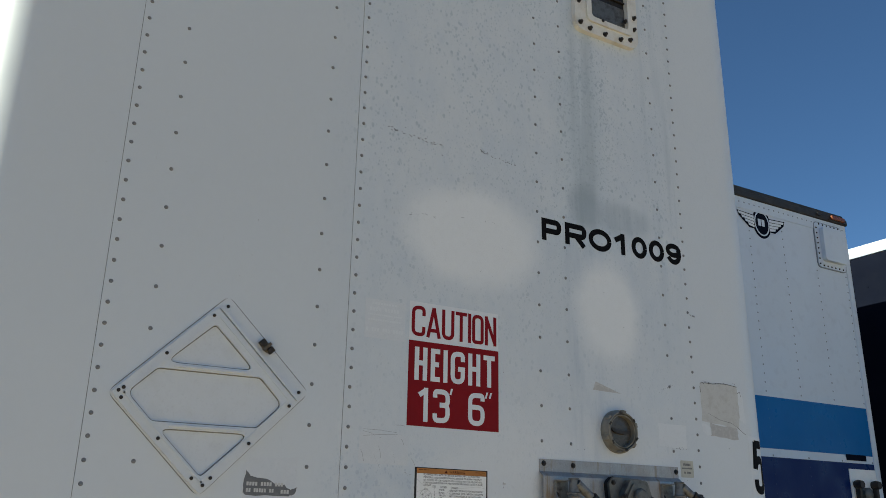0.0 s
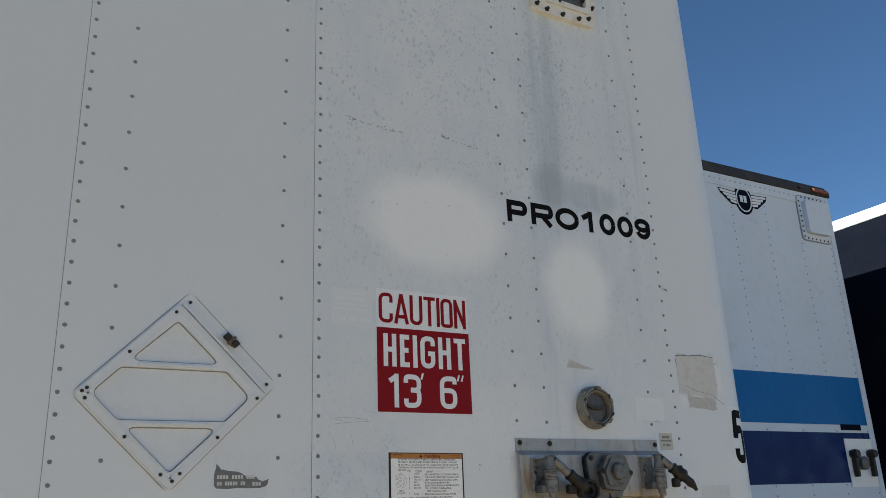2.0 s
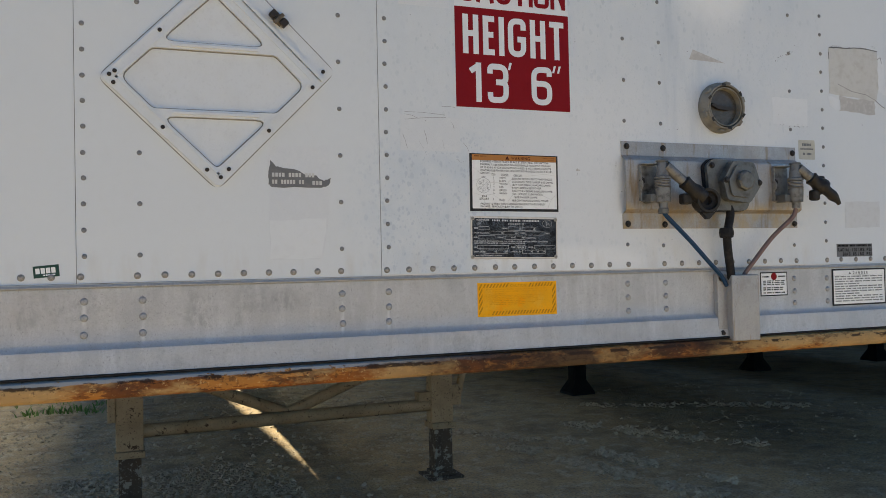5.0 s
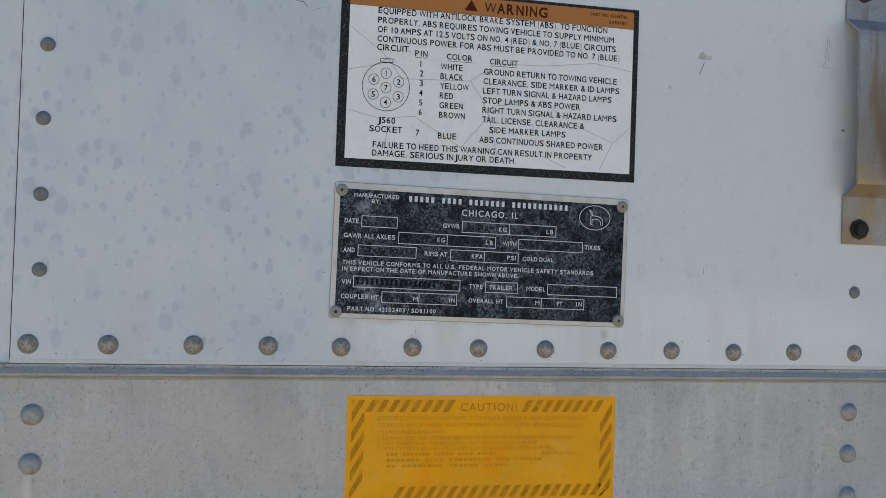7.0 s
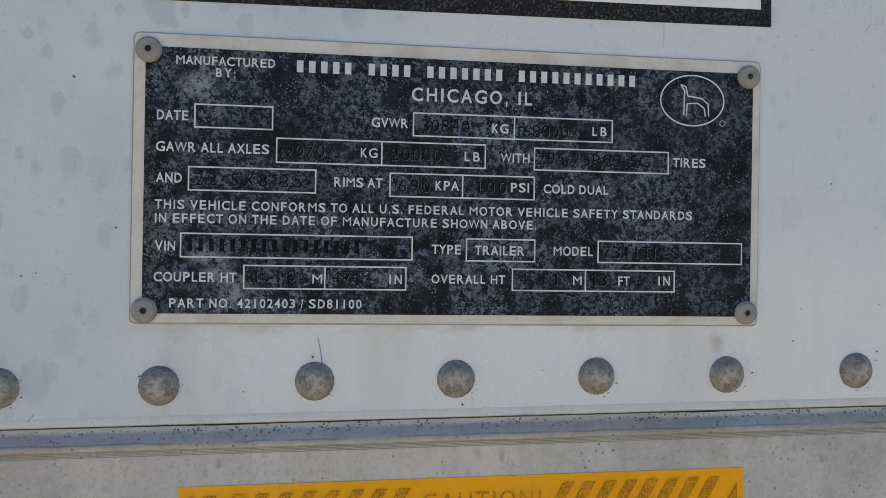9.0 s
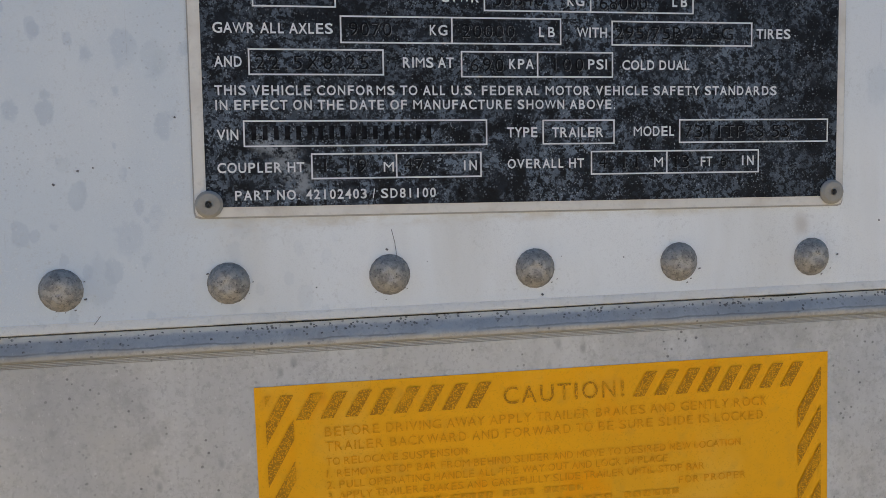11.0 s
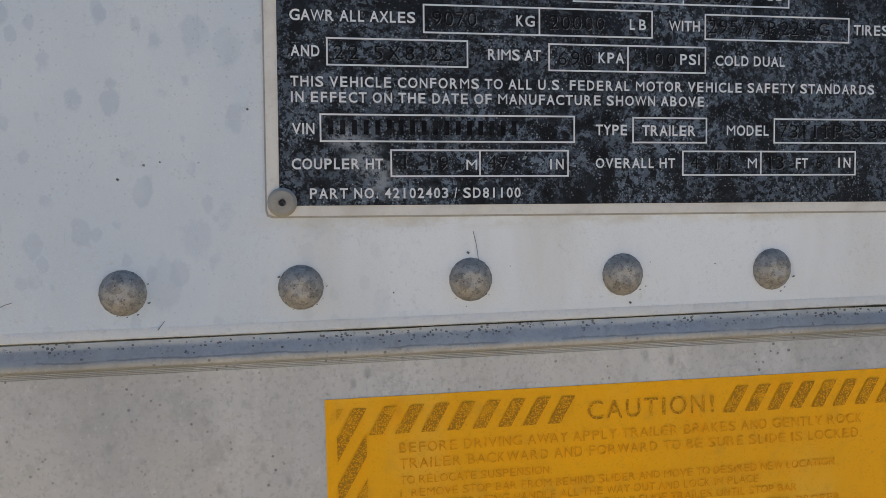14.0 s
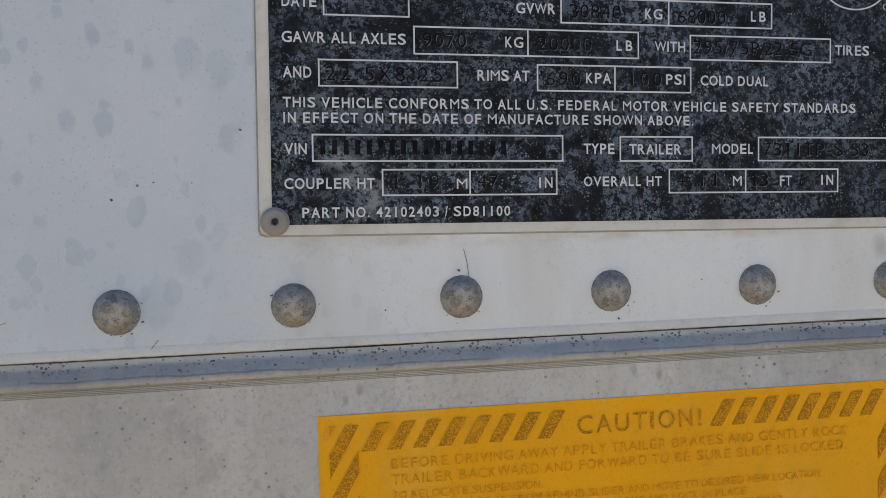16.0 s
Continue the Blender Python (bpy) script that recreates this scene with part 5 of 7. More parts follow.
# ---- yellow label on the rail ----
def yellow_sticker():
    wide, high = 0.2005, 0.077
    root = item("caution_label", slabbed(oblong(0, wide, 0, high), (), -0.0003, 0.0), YELLOW, "faded yellow caution label with worn diagonal border on the rail", "caution label", at=on_wall(0.0148, 1.3174, -0.1, -0.0012))
    top, low = (0.0655, 0.0740), (0.0035, 0.0120)
    lean, slope = 0.0050, 1.75
    for u in [0.0129 + k * 0.0080 for k in range(8)] + [0.1275 + k * 0.0078 for k in range(8)]:
        Print(-0.0006).bar(u, u + 0.0041, *top, lean).done("hatch_bar", HATCH, root)
    for k in range(20):
        Print(-0.0006).bar(0.034 + k * 0.0078, 0.0381 + k * 0.0078, *low, lean).done("hatch_bar", HATCH, root)
    for u, count in ((0.0033, 4), (0.1890, 5)):
        for k in range(count):
            v = 0.0437 - 0.0138 * k + (0.0 if u < 0.1 else 0.0060)
            side = [(u, max(v, 0.0035)), (u + 0.0088, v + 0.0088 * slope), (u + 0.0088, v + 0.0088 * slope + 0.0068), (u, v + 0.0072)]
            Print(-0.0006).area(side).done("hatch_bar", HATCH, root)
    Print(-0.0006).area([(0.0033, 0.0578), (0.0124, 0.0738), (0.0084, 0.0740), (0.0033, 0.0651)]).done("hatch_bar", HATCH, root)
    Print(-0.0006).area([(0.0033, 0.0705), (0.0053, 0.0740), (0.0033, 0.0740)]).done("hatch_bar", HATCH, root)
    q = Print(-0.0006)
    Print(-0.0006).say("CAUTION!", 0.0820, 0.1245, 0.0660, 0.0058, 0.0).done("lettering", HATCH, root)
    lines = (("BEFORE DRIVING AWAY APPLY TRAILER BRAKES AND GENTLY ROCK", 0.1770, 0.0594, 0.0031), ("TRAILER BACKWARD AND FORWARD TO BE SURE SLIDE IS LOCKED.", 0.1770, 0.0545, 0.0031), ("TO RELOCATE SUSPENSION:", 0.0700, 0.0497, 0.0025), ("1. REMOVE STOP BAR FROM BEHIND SLIDER AND MOVE TO DESIRED NEW LOCATION.", 0.1680, 0.0456, 0.0025), ("2. PULL OPERATING HANDLE ALL THE WAY OUT AND LOCK IN PLACE", 0.1400, 0.0418, 0.0025), ("3. APPLY TRAILER BRAKES AND CAREFULLY SLIDE TRAILER UNTIL STOP BAR", 0.1535, 0.0380, 0.0025))
    for text, u1, v, h in lines:
        q.say(text, 0.0220, u1, v, h, 0.0)
    q.bars([3, 7, 5, 4, 5], 0.0290, 0.1100, 0.0342, 0.0020).say("FOR PROPER", 0.1440, 0.1690, 0.0336, 0.0025, 0.0)
    q.bars([7, 4, 9, 3, 6], 0.0290, 0.1450, 0.0300, 0.0020).bars([2, 8, 6, 5], 0.0290, 0.1200, 0.0258, 0.0020)
    q.done("lettering", FADED, root, "rubbed-off brown lettering")


yellow_sticker()


# ---- large decals ----
def height_decal():
    root = item("height_decal", slabbed(oblong(-0.0270, 0.2630, 1.7920, 2.1290), (), DECK - 0.0004, DECK), DECAL_WHITE, "red and white height decal stuck on the white wall", "decal")
    part("red_field", slabbed(oblong(-0.0270, 0.2630, 1.7920, 2.0200), (), DECK - 0.0007, DECK - 0.00045), CRIMSON, root)
    sign(Print(DECK - 0.0009), "CAUTION", (0.043, 0.044, 0.040, 0.037, 0.0092, 0.039, 0.039), -0.0205, 0.2560, 2.0330, 0.0850, 0.0102).done("lettering", CRIMSON, root)
    q = Print(DECK - 0.0011)
    sign(q, "HEIGHT", (0.039, 0.029, 0.0125, 0.046, 0.040, 0.038), -0.0080, 0.2500, 1.9135, 0.0900, 0.0135)
    sign(q, "13", (0.0270, 0.0530), 0.0085, 0.1035, 1.8045, 0.0900, 0.0135)
    sign(q, "6", (0.0540,), 0.1620, 0.2160, 1.8045, 0.0900, 0.0135)
    q.bar(0.1020, 0.1080, 1.8820, 1.8990, 0.005).bar(0.2170, 0.2225, 1.8820, 1.8990, 0.005).bar(0.2300, 0.2355, 1.8820, 1.8990, 0.005)
    q.done("lettering", DECAL_WHITE, root)


height_decal()
unit = Print(DECK - 0.0004)
for letter, u0, u1, v in (("P", 0.4275, 0.5050, 2.3915), ("R", 0.5195, 0.6070, 2.3945), ("o", 0.6155, 0.7115, 2.3950), ("1", 0.7270, 0.7700, 2.3985), ("o", 0.7990, 0.8675, 2.4000), ("o", 0.8765, 0.9460, 2.4025), ("9", 0.9550, 1.0260, 2.4055)):
    sign(unit, letter, (u1 - u0,), u0, u1, v, 0.0735, 0.0182)
tagged(unit.done("unit_lettering", INK, None), "black adhesive unit lettering on the white front wall", "lettering")


def curled(bm, side):
    """Wraps flat lettering, drawn with x as metres round the corner, on to a rounded corner."""
    low, high = min(v.co.x for v in bm.verts), max(v.co.x for v in bm.verts)
    for k in range(1, 14):
        bmesh.ops.bisect_plane(bm, geom=bm.verts[:] + bm.edges[:] + bm.faces[:], plane_co=(low + (high - low) * k / 14, 0, 0), plane_no=(1, 0, 0))
    for v in bm.verts:
        p, o = nose(side * max(0.0004, v.co.x))
        lift = -v.co.y
        v.co = (p.x + o.x * lift, p.y + o.y * lift, v.co.z)
    return bm


def diced(u0, u1, v0, v1, y, steps=10):
    bm = bmesh.new()
    cols = [[bm.verts.new((u0 + (u1 - u0) * k / steps, y, v)) for v in (v0, v1)] for k in range(steps + 1)]
    for a, b in zip(cols, cols[1:]):
        bm.faces.new((a[0], b[0], b[1], a[1]))
    return bm


number = item("number_decal", curled(diced(0.004, 0.150, 1.640, 1.845, -0.0004), 1), GHOST, "pale decal with a black figure wrapped round the corner", "decal")
five = sign(Print(-0.0009), "5", (0.082,), 0.018, 0.100, 1.657, 0.177, 0.027)
curled(five.bm, 1)
five.done("number_lettering", INK, number)
number = item("number_decal", curled(diced(0.052, 0.30, 1.607, 1.827, -0.0004), -1), GHOST, "pale decal with black marks wrapped round the sunlit corner", "decal")
for mark in (Print(-0.0009).area([(0.104, 1.767), (0.089, 1.820), (0.062, 1.822), (0.082, 1.768)]), Print(-0.0009).ring(0.165, 1.69, 0.045, 0.022, 0.062)):
    curled(mark.bm, -1)
    mark.done("number_lettering", INK, number)


# ---- placard holder ----
def placard():
    L, T, B = Vector((-0.7700, 1.8140)), Vector((-0.5240, 2.0670)), Vector((-0.5495, 1.5980))
    u, v = (T - L).normalized(), (B - L).normalized()
    long_u, long_v = (T - L).length, (B - L).length

    def at(a, b):
        return L + u * a + v * b

    main = 0.312
    root = item("placard_holder", slabbed(rounded([at(0, 0), at(0, long_v), at(long_u, long_v), at(long_u, 0)], 0.015, 5), (), -0.0030, -0.0016), FRAME_PAINT, "white painted diamond placard frame with a tarnished brass latch", "placard holder")
    centre = at(main / 2, main / 2)
    half, gap = 0.1815, 0.0140
    bar = 0.0605
    up = [(centre.x - half + bar + gap, centre.y + bar + gap), (centre.x + half - bar - gap, centre.y + bar + gap), (centre.x, centre.y + half - 0.004)]
    down = [(x, 2 * centre.y - z) for x, z in reversed(up)]
    mid = [(centre.x - half, centre.y), (centre.x - half + bar, centre.y - bar), (centre.x + half - bar, centre.y - bar), (centre.x + half, centre.y), (centre.x + half - bar, centre.y + bar), (centre.x - half + bar, centre.y + bar)]
    holes = [rounded(up, 0.012), rounded(mid, [0.02, 0.02, 0.02, 0.02, 0.02, 0.02]), rounded(down, 0.012)]
    outer = rounded([at(0.004, 0.004), at(0.004, main - 0.004), at(main, main - 0.004), at(main, 0.004)], 0.013, 5)
    # dark rim and hole outlines: painted contact shade round the raised frame
    part("grime_shade_edge", slabbed([centre + Vector((0.02, 0)) + (Vector(p) - centre - Vector((0.02, 0))) * 1.012 for p in rounded([at(0, 0), at(0, long_v), at(long_u, long_v), at(long_u, 0)], 0.022, 5)], (), -0.0019, -0.0016), FRAME_SHADE, root)
    for ring in holes:
        Print(-0.0034).line([(p[0], p[1]) for p in [*ring, ring[0]]], 0.0050).done("shade_line", FRAME_SHADE, root)
    part("placard_frame", slabbed(outer, holes, -0.0100, -0.0032), FRAME_PAINT, root)
    for sign in (-1, 1):
        z = centre.y + sign * (bar + gap / 2)
        part("placard_rib", boxed(centre.x - 0.085, centre.x + 0.085, -0.0130, -0.0099, z - 0.0032, z + 0.0032, 0.001), FRAME_PAINT, root)
    for a, b in (((0.020, 0.024), (main - 0.012, 0.024)), ((0.024, 0.020), (0.024, main - 0.014)), ((0.020, main - 0.024), (main - 0.012, main - 0.024)), ((main - 0.010, 0.024), (main - 0.010, main - 0.024))):
        bead = bmesh.new()
        a, b = at(*a), at(*b)
        way = (b - a).normalized()
        side = Vector((-way.y, way.x)) * 0.0022
        slab(bead, [a - side, b - side, b + side, a + side], (), -0.0116, -0.0099)
        part("pressed_bead", bead, FRAME_PAINT, root)
    p, q = at(main + 0.004, 0.01), at(main + 0.004, main - 0.01)
    spine = bmesh.new()
    slab(spine, [p, q, q + u * 0.006, p + u * 0.006], (), -0.0110, -0.0030)
    part("placard_hinge", spine, FRAME_PAINT, root)
    screw = lathed([(0.0042, 0), (0.0042, 0.002), (0.0025, 0.0032), (0, 0.0032)], pose(0, 0, 0, 90, 0, 0), 10)
    data = bpy.data.meshes.new("screw")
    screw.to_mesh(data)
    screw.free()
    data.materials.append(BOLT)
    for a, b, y in ((0.018, 0.012, -0.0100), (0.012, 0.028, -0.0100), (0.03, 0.014, -0.0100), (0.15, 0.014, -0.0100), (main - 0.02, 0.014, -0.0100), (0.015, 0.15, -0.0100), (0.014, main - 0.045, -0.0100), (0.022, main - 0.016, -0.0100), (0.045, main - 0.016, -0.0100), (0.16, main - 0.014, -0.0100), (main - 0.02, main - 0.014, -0.0100), (long_u - 0.018, 0.018, -0.003), (long_u - 0.018, long_v - 0.018, -0.003)):
        c = at(a, b)
        part("screw", data, None, root, at=pose(c.x, y, c.y))
    c = at(main + 0.031, 0.153)
    turn = Matrix.Translation((c.x, 0, c.y)) @ pose(0, 0, 0, 0, 45, 0)
    clip = box(bmesh.new(), -0.012, 0.012, -0.012, -0.003, -0.009, 0.009, 0.002)
    box(clip, -0.004, 0.004, -0.018, -0.010, -0.013, 0.013, 0.001)
    bmesh.ops.transform(clip, matrix=turn, verts=clip.verts[:])
    part("latch", clip, TARNISH, root, "tarnished brass latch")
    cap = box(bmesh.new(), -0.021, -0.007, -0.019, -0.004, -0.009, 0.007, 0.002)
    bmesh.ops.transform(cap, matrix=turn, verts=cap.verts[:])
    part("latch_pin", cap, BOLT, root)
    tip = box(bmesh.new(), 0.006, 0.020, -0.018, -0.004, -0.006, 0.010, 0.002)
    bmesh.ops.transform(tip, matrix=turn, verts=tip.verts[:])
    part("latch_pin", tip, BOLT, root)


placard()


# ---- air and electric connections ----
def bolt_mesh(name, r, h, mat):
    bm = lathed([(r * 1.5, 0), (r * 1.5, h * 0.15), (r, h * 0.2), (r * 0.95, h * 0.9), (r * 0.6, h), (0, h)], pose(0, 0, 0, 90, 0, 0), 8, 30)
    data = bpy.data.meshes.new(name)
    bm.to_mesh(data)
    bm.free()
    data.materials.append(mat)
    return data


BOLT_MESH = bolt_mesh("bolt", 0.0055, 0.006, BOLT)


def connection_panel():
    x0, x1 = 0.400, 0.938
    front = [(-0.0055, 1.7280), (-0.0055, 1.6940), (-0.0215, 1.6810), (-0.0220, 1.6770), (-0.0220, 1.5650), (-0.0215, 1.5610), (-0.0055, 1.5525), (-0.0055, 1.5150)]
    back = [(-0.0034, 1.5150), (-0.0034, 1.5515), (-0.0195, 1.5600), (-0.0195, 1.6805), (-0.0034, 1.6925), (-0.0034, 1.7280)]
    sheet = slabbed([Vector(q) for q in front + back], (), x0, x1)
    bmesh.ops.transform(sheet, matrix=Matrix(((0, 1, 0, 0), (1, 0, 0, 0), (0, 0, 1, 0), (0, 0, 0, 1))), verts=sheet.verts[:])
    bmesh.ops.recalc_face_normals(sheet, faces=sheet.faces[:])
    root = item("connection_panel", sheet, SHEET, "stained aluminium connection panel with air couplings and a socket", "connection panel")
    for x, z in ((0.415, 1.716), (0.520, 1.714), (0.928, 1.713), (0.414, 1.527), (0.520, 1.525), (0.928, 1.526)):
        part("bolt", BOLT_MESH, None, root, at=pose(x, -0.0056, z))
    return root


panel = connection_panel()


def air_coupling(x, z, swing, parent):
    """A folded bracket, an upright valve body with a ribbed collar, and an arm that swings down to the coupling head. x, z: the collar."""
    back = x - 0.022
    root = part("air_coupling", slabbed(rounded([(back - 0.019, z - 0.044), (back + 0.022, z - 0.044), (back + 0.028, z - 0.030), (back + 0.028, z + 0.042), (back - 0.016, z + 0.039), (back - 0.019, z + 0.030)], 0.004, 2), (), -0.0260, -0.0222), VALVE, parent, "greasy cast air coupling on a folded bracket")
    part("bracket_side", slab(bmesh.new(), rounded([(-0.031, z - 0.046), (-0.0222, z - 0.046), (-0.0222, z + 0.042), (-0.030, z + 0.042), (-0.032, z + 0.034), (-0.031, z + 0.008), (-0.038, z), (-0.038, z - 0.012), (-0.031, z - 0.018)], 0.003, 2), (), 0, 0.0025), GALVANISED, root, at=Matrix.Translation((back - 0.0195, 0, 0)) @ Matrix(((0, 1, 0, 0), (1, 0, 0, 0), (0, 0, 1, 0), (0, 0, 0, 1))))
    lip = rounded([(back - 0.019, -0.0222), (back - 0.018, -0.040), (x - 0.016, -0.050), (x + 0.008, -0.052), (x + 0.010, -0.0222)], 0.004, 2)
    part("bracket_top", slab(bmesh.new(), [(p[0], -p[1]) for p in lip], (), 0, 0.0025), GALVANISED, root, at=Matrix.Translation((0, 0, z + 0.0425)) @ Matrix(((1, 0, 0, 0), (0, 0, -1, 0), (0, 1, 0, 0), (0, 0, 0, 1))))
    part("bracket_lip", boxed(back - 0.018, x - 0.006, -0.034, -0.0265, z - 0.047, z - 0.0445, 0.0008), GALVANISED, root)
    part("valve_cap", lathed([(0.0, 0.0505), (0.0135, 0.0505), (0.0152, 0.049), (0.0152, 0.0462), (0.0, 0.0462)], Matrix.Translation((x, -0.060, z)), 18, 30), ZINC, root)
    part("bracket_foot", boxed(back - 0.012, x - 0.013, -0.060, -0.0265, z - 0.050, z - 0.030, 0.002), ZINC, root)
    part("bolt", BOLT_MESH, None, root, at=pose(back - 0.012, -0.026, z + 0.004))
    c = Matrix.Translation((x, -0.060, z)) @ Matrix.Diagonal((0.79, 0.79, 1.0, 1.0))
    part("valve_body", lathed([(0.0, 0.046), (0.0145, 0.046), (0.0165, 0.034), (0.020, 0.012), (0.0255, 0.010), (0.0255, 0.005), (0.018, 0.004), (0.018, -0.015), (0.0240, -0.016), (0.0240, -0.022), (0.0225, -0.050), (0.0135, -0.051), (0.0130, -0.066), (0.0, -0.066)], c, 20, 30), VALVE, root)
    ribs = bmesh.new()
    for k in range(5):
        lathe(ribs, [(0.017, 0.003 - k * 0.0036), (0.0240, 0.0022 - k * 0.0036), (0.0246, 0.0012 - k * 0.0036), (0.0240, 0.0002 - k * 0.0036), (0.017, -0.0006 - k * 0.0036)], c, 20)
    bmesh.ops.recalc_face_normals(ribs, faces=ribs.faces[:])
    part("spring", smooth(ribs, 50), GALVANISED, root)
    start = Vector((x + 0.006, -0.066, z + 0.036))
    end = start + swing
    part("arm", tube(bmesh.new(), along([start, start.lerp(end, 0.35), start.lerp(end, 0.7), end], 5), [0.0130 - 0.00015 * k for k in range(16)], 12), VALVE, root)
    way = (end - start).normalized()
    part("arm_casting", tube(bmesh.new(), along([start.lerp(end, 0.48), start.lerp(end, 0.56), start.lerp(end, 0.80), end + way * 0.006], 3), [0.011, 0.015, 0.018, 0.017, 0.016, 0.016, 0.019, 0.021, 0.022, 0.020], 10), GREASY, root)
    return root, end


left_coupling, head_at = air_coupling(0.4775, 1.6260, Vector((0.090, -0.012, -0.074)), panel)
head_turn = Matrix.Translation((head_at.x + 0.012, head_at.y - 0.006, head_at.z - 0.010)) @ pose(0, 0, 0, 90, 0, -12)
part("coupling_head", lathed([(0.026, -0.030), (0.031, -0.018), (0.031, 0.008), (0.029, 0.013), (0.023, 0.013), (0.021, 0.002), (0.012, 0.0), (0.010, -0.008), (0.0, -0.008)], head_turn, 24, 30), GREASY, left_coupling)
part("coupling_seal", lathed([(0.021, 0.0015), (0.021, 0.004), (0.011, 0.004), (0.010, -0.006), (0, -0.006)], head_turn, 20, 30), RUBBER, left_coupling)
part("coupling_lug", slab(bmesh.new(), rounded([(head_at.x - 0.006, head_at.z - 0.038), (head_at.x + 0.014, head_at.z - 0.056), (head_at.x + 0.038, head_at.z - 0.034), (head_at.x + 0.030, head_at.z - 0.022)], 0.005), (), head_at.y - 0.010, head_at.y + 0.004), GREASY, left_coupling)
part("coupling_lug", boxed(head_at.x - 0.050, head_at.x - 0.022, head_at.y, head_at.y + 0.022, head_at.z - 0.018, head_at.z + 0.008, 0.005), GREASY, left_coupling)
part("hose_nut", lathed([(0.012, 0), (0.013, 0.010), (0.011, 0.014), (0.0, 0.014)], Matrix.Translation((0.4775, -0.060, 1.5480)), 8, 20), ZINC, left_coupling)

right_coupling, tip_at = air_coupling(0.8830, 1.6290, Vector((0.060, -0.018, -0.050)), panel)
part("coupling_head", tube(bmesh.new(), along([tip_at + Vector((-0.014, 0.004, 0.012)), tip_at, tip_at + Vector((0.018, -0.006, -0.016)), tip_at + Vector((0.034, -0.010, -0.032)), tip_at + Vector((0.042, -0.012, -0.044))], 3), [0.015, 0.017, 0.017, 0.016, 0.014, 0.013, 0.013, 0.014, 0.012, 0.009, 0.007, 0.006, 0.005], 12), GREASY, right_coupling)
part("coupling_lug", boxed(tip_at.x - 0.034, tip_at.x - 0.012, tip_at.y - 0.006, tip_at.y + 0.016, tip_at.z - 0.034, tip_at.z - 0.006, 0.006), GREASY, right_coupling)
part("coupling_lug", boxed(tip_at.x - 0.012, tip_at.x + 0.008, tip_at.y - 0.002, tip_at.y + 0.012, tip_at.z + 0.014, tip_at.z + 0.030, 0.004), GREASY, right_coupling)


def seven_pin():
    cx, cz = 0.690, 1.624
    outline = rounded([(cx - 0.060, cz - 0.066), (cx + 0.050, cz - 0.066), (cx + 0.072, cz - 0.020), (cx + 0.064, cz + 0.056), (cx - 0.050, cz + 0.062), (cx - 0.070, cz + 0.046)], 0.016, 5)
    root = part("electric_socket", slabbed(outline, (), -0.044, -0.0222), ZINC, panel, "dusty seven-pin socket with a hinged cover")
    part("socket_rim", slabbed([Vector((cx + (p[0] - cx) * 1.03, cz + (p[1] - cz) * 1.03)) for p in outline], (), -0.034, -0.0223), RUBBER, root)
    lid = rounded([(cx - 0.026, cz - 0.042), (cx + 0.044, cz - 0.048), (cx + 0.078, cz - 0.004), (cx + 0.058, cz + 0.052), (cx - 0.006, cz + 0.056), (cx - 0.038, cz + 0.008)], 0.014, 5)
    part("cover", slabbed(lid, (), -0.066, -0.0442), ZINC, root)
    raised = [Vector((cx + 0.018 + (p[0] - cx - 0.018) * 0.78, cz + 0.004 + (p[1] - cz - 0.004) * 0.78)) for p in lid]
    part("cover_boss", slabbed(raised, (), -0.072, -0.0662), ZINC, root)
    part("cover_knob", lathed([(0.026, 0), (0.025, 0.010), (0.020, 0.013), (0, 0.013)], Matrix.Translation((cx + 0.020, -0.0722, cz + 0.006)) @ FACE_UP, 8, 20), ZINC, root)
    for x, z, y in ((cx - 0.054, cz + 0.046, -0.044), (cx - 0.050, cz - 0.052, -0.044), (cx - 0.030, cz + 0.008, -0.066), (cx + 0.072, cz + 0.002, -0.066)):
        part("bolt", BOLT_MESH, None, root, at=pose(x, y, z))


seven_pin()
tagged(part("air_hose", tube(bmesh.new(), along([(0.4775, -0.060, 1.556), (0.490, -0.058, 1.540), (0.560, -0.046, 1.486), (0.625, -0.036, 1.430), (0.668, -0.026, 1.396), (0.690, -0.020, 1.370)], 6), 0.0054, 10), BLUE_HOSE, None), "thin dark blue rubber air hose below the connection panel", "hose", "air hoses")
tagged(part("air_hose", tube(bmesh.new(), along([(0.883, -0.060, 1.562), (0.872, -0.056, 1.538), (0.822, -0.040, 1.490), (0.770, -0.030, 1.430), (0.745, -0.022, 1.396), (0.735, -0.018, 1.370)], 6), 0.0056, 10), PINK_HOSE, None), "thin faded red rubber air hose below the connection panel", "hose", "air hoses")
cable = tube(bmesh.new(), along([(0.694, -0.034, 1.570), (0.694, -0.036, 1.545), (0.680, -0.040, 1.500), (0.684, -0.036, 1.460), (0.700, -0.026, 1.396), (0.706, -0.020, 1.370)], 6), 0.0105, 10)
lathe(cable, [(0, -0.014), (0.016, -0.012), (0.018, 0), (0.016, 0.012), (0, 0.014)], Matrix.Translation((0.676, -0.042, 1.502)), 10)
item("electric_cable", cable, RUBBER, "black taped electric cable below the socket", "cable")


def conduit_cover():
    root = item("conduit_cover", boxed(0.6925, 0.7770, -0.038, -0.0018, 1.2300, 1.3960, 0.0025), SHEET, "brushed aluminium conduit cover bolted to the rail", "conduit cover")
    part("flange", boxed(0.6640, 0.6930, -0.0175, -0.0018, 1.2310, 1.3990, 0.001), SHEET, root)
    for z in (1.388, 1.250):
        part("bolt", BOLT_MESH, None, root, at=pose(0.676, -0.0175, z))


conduit_cover()


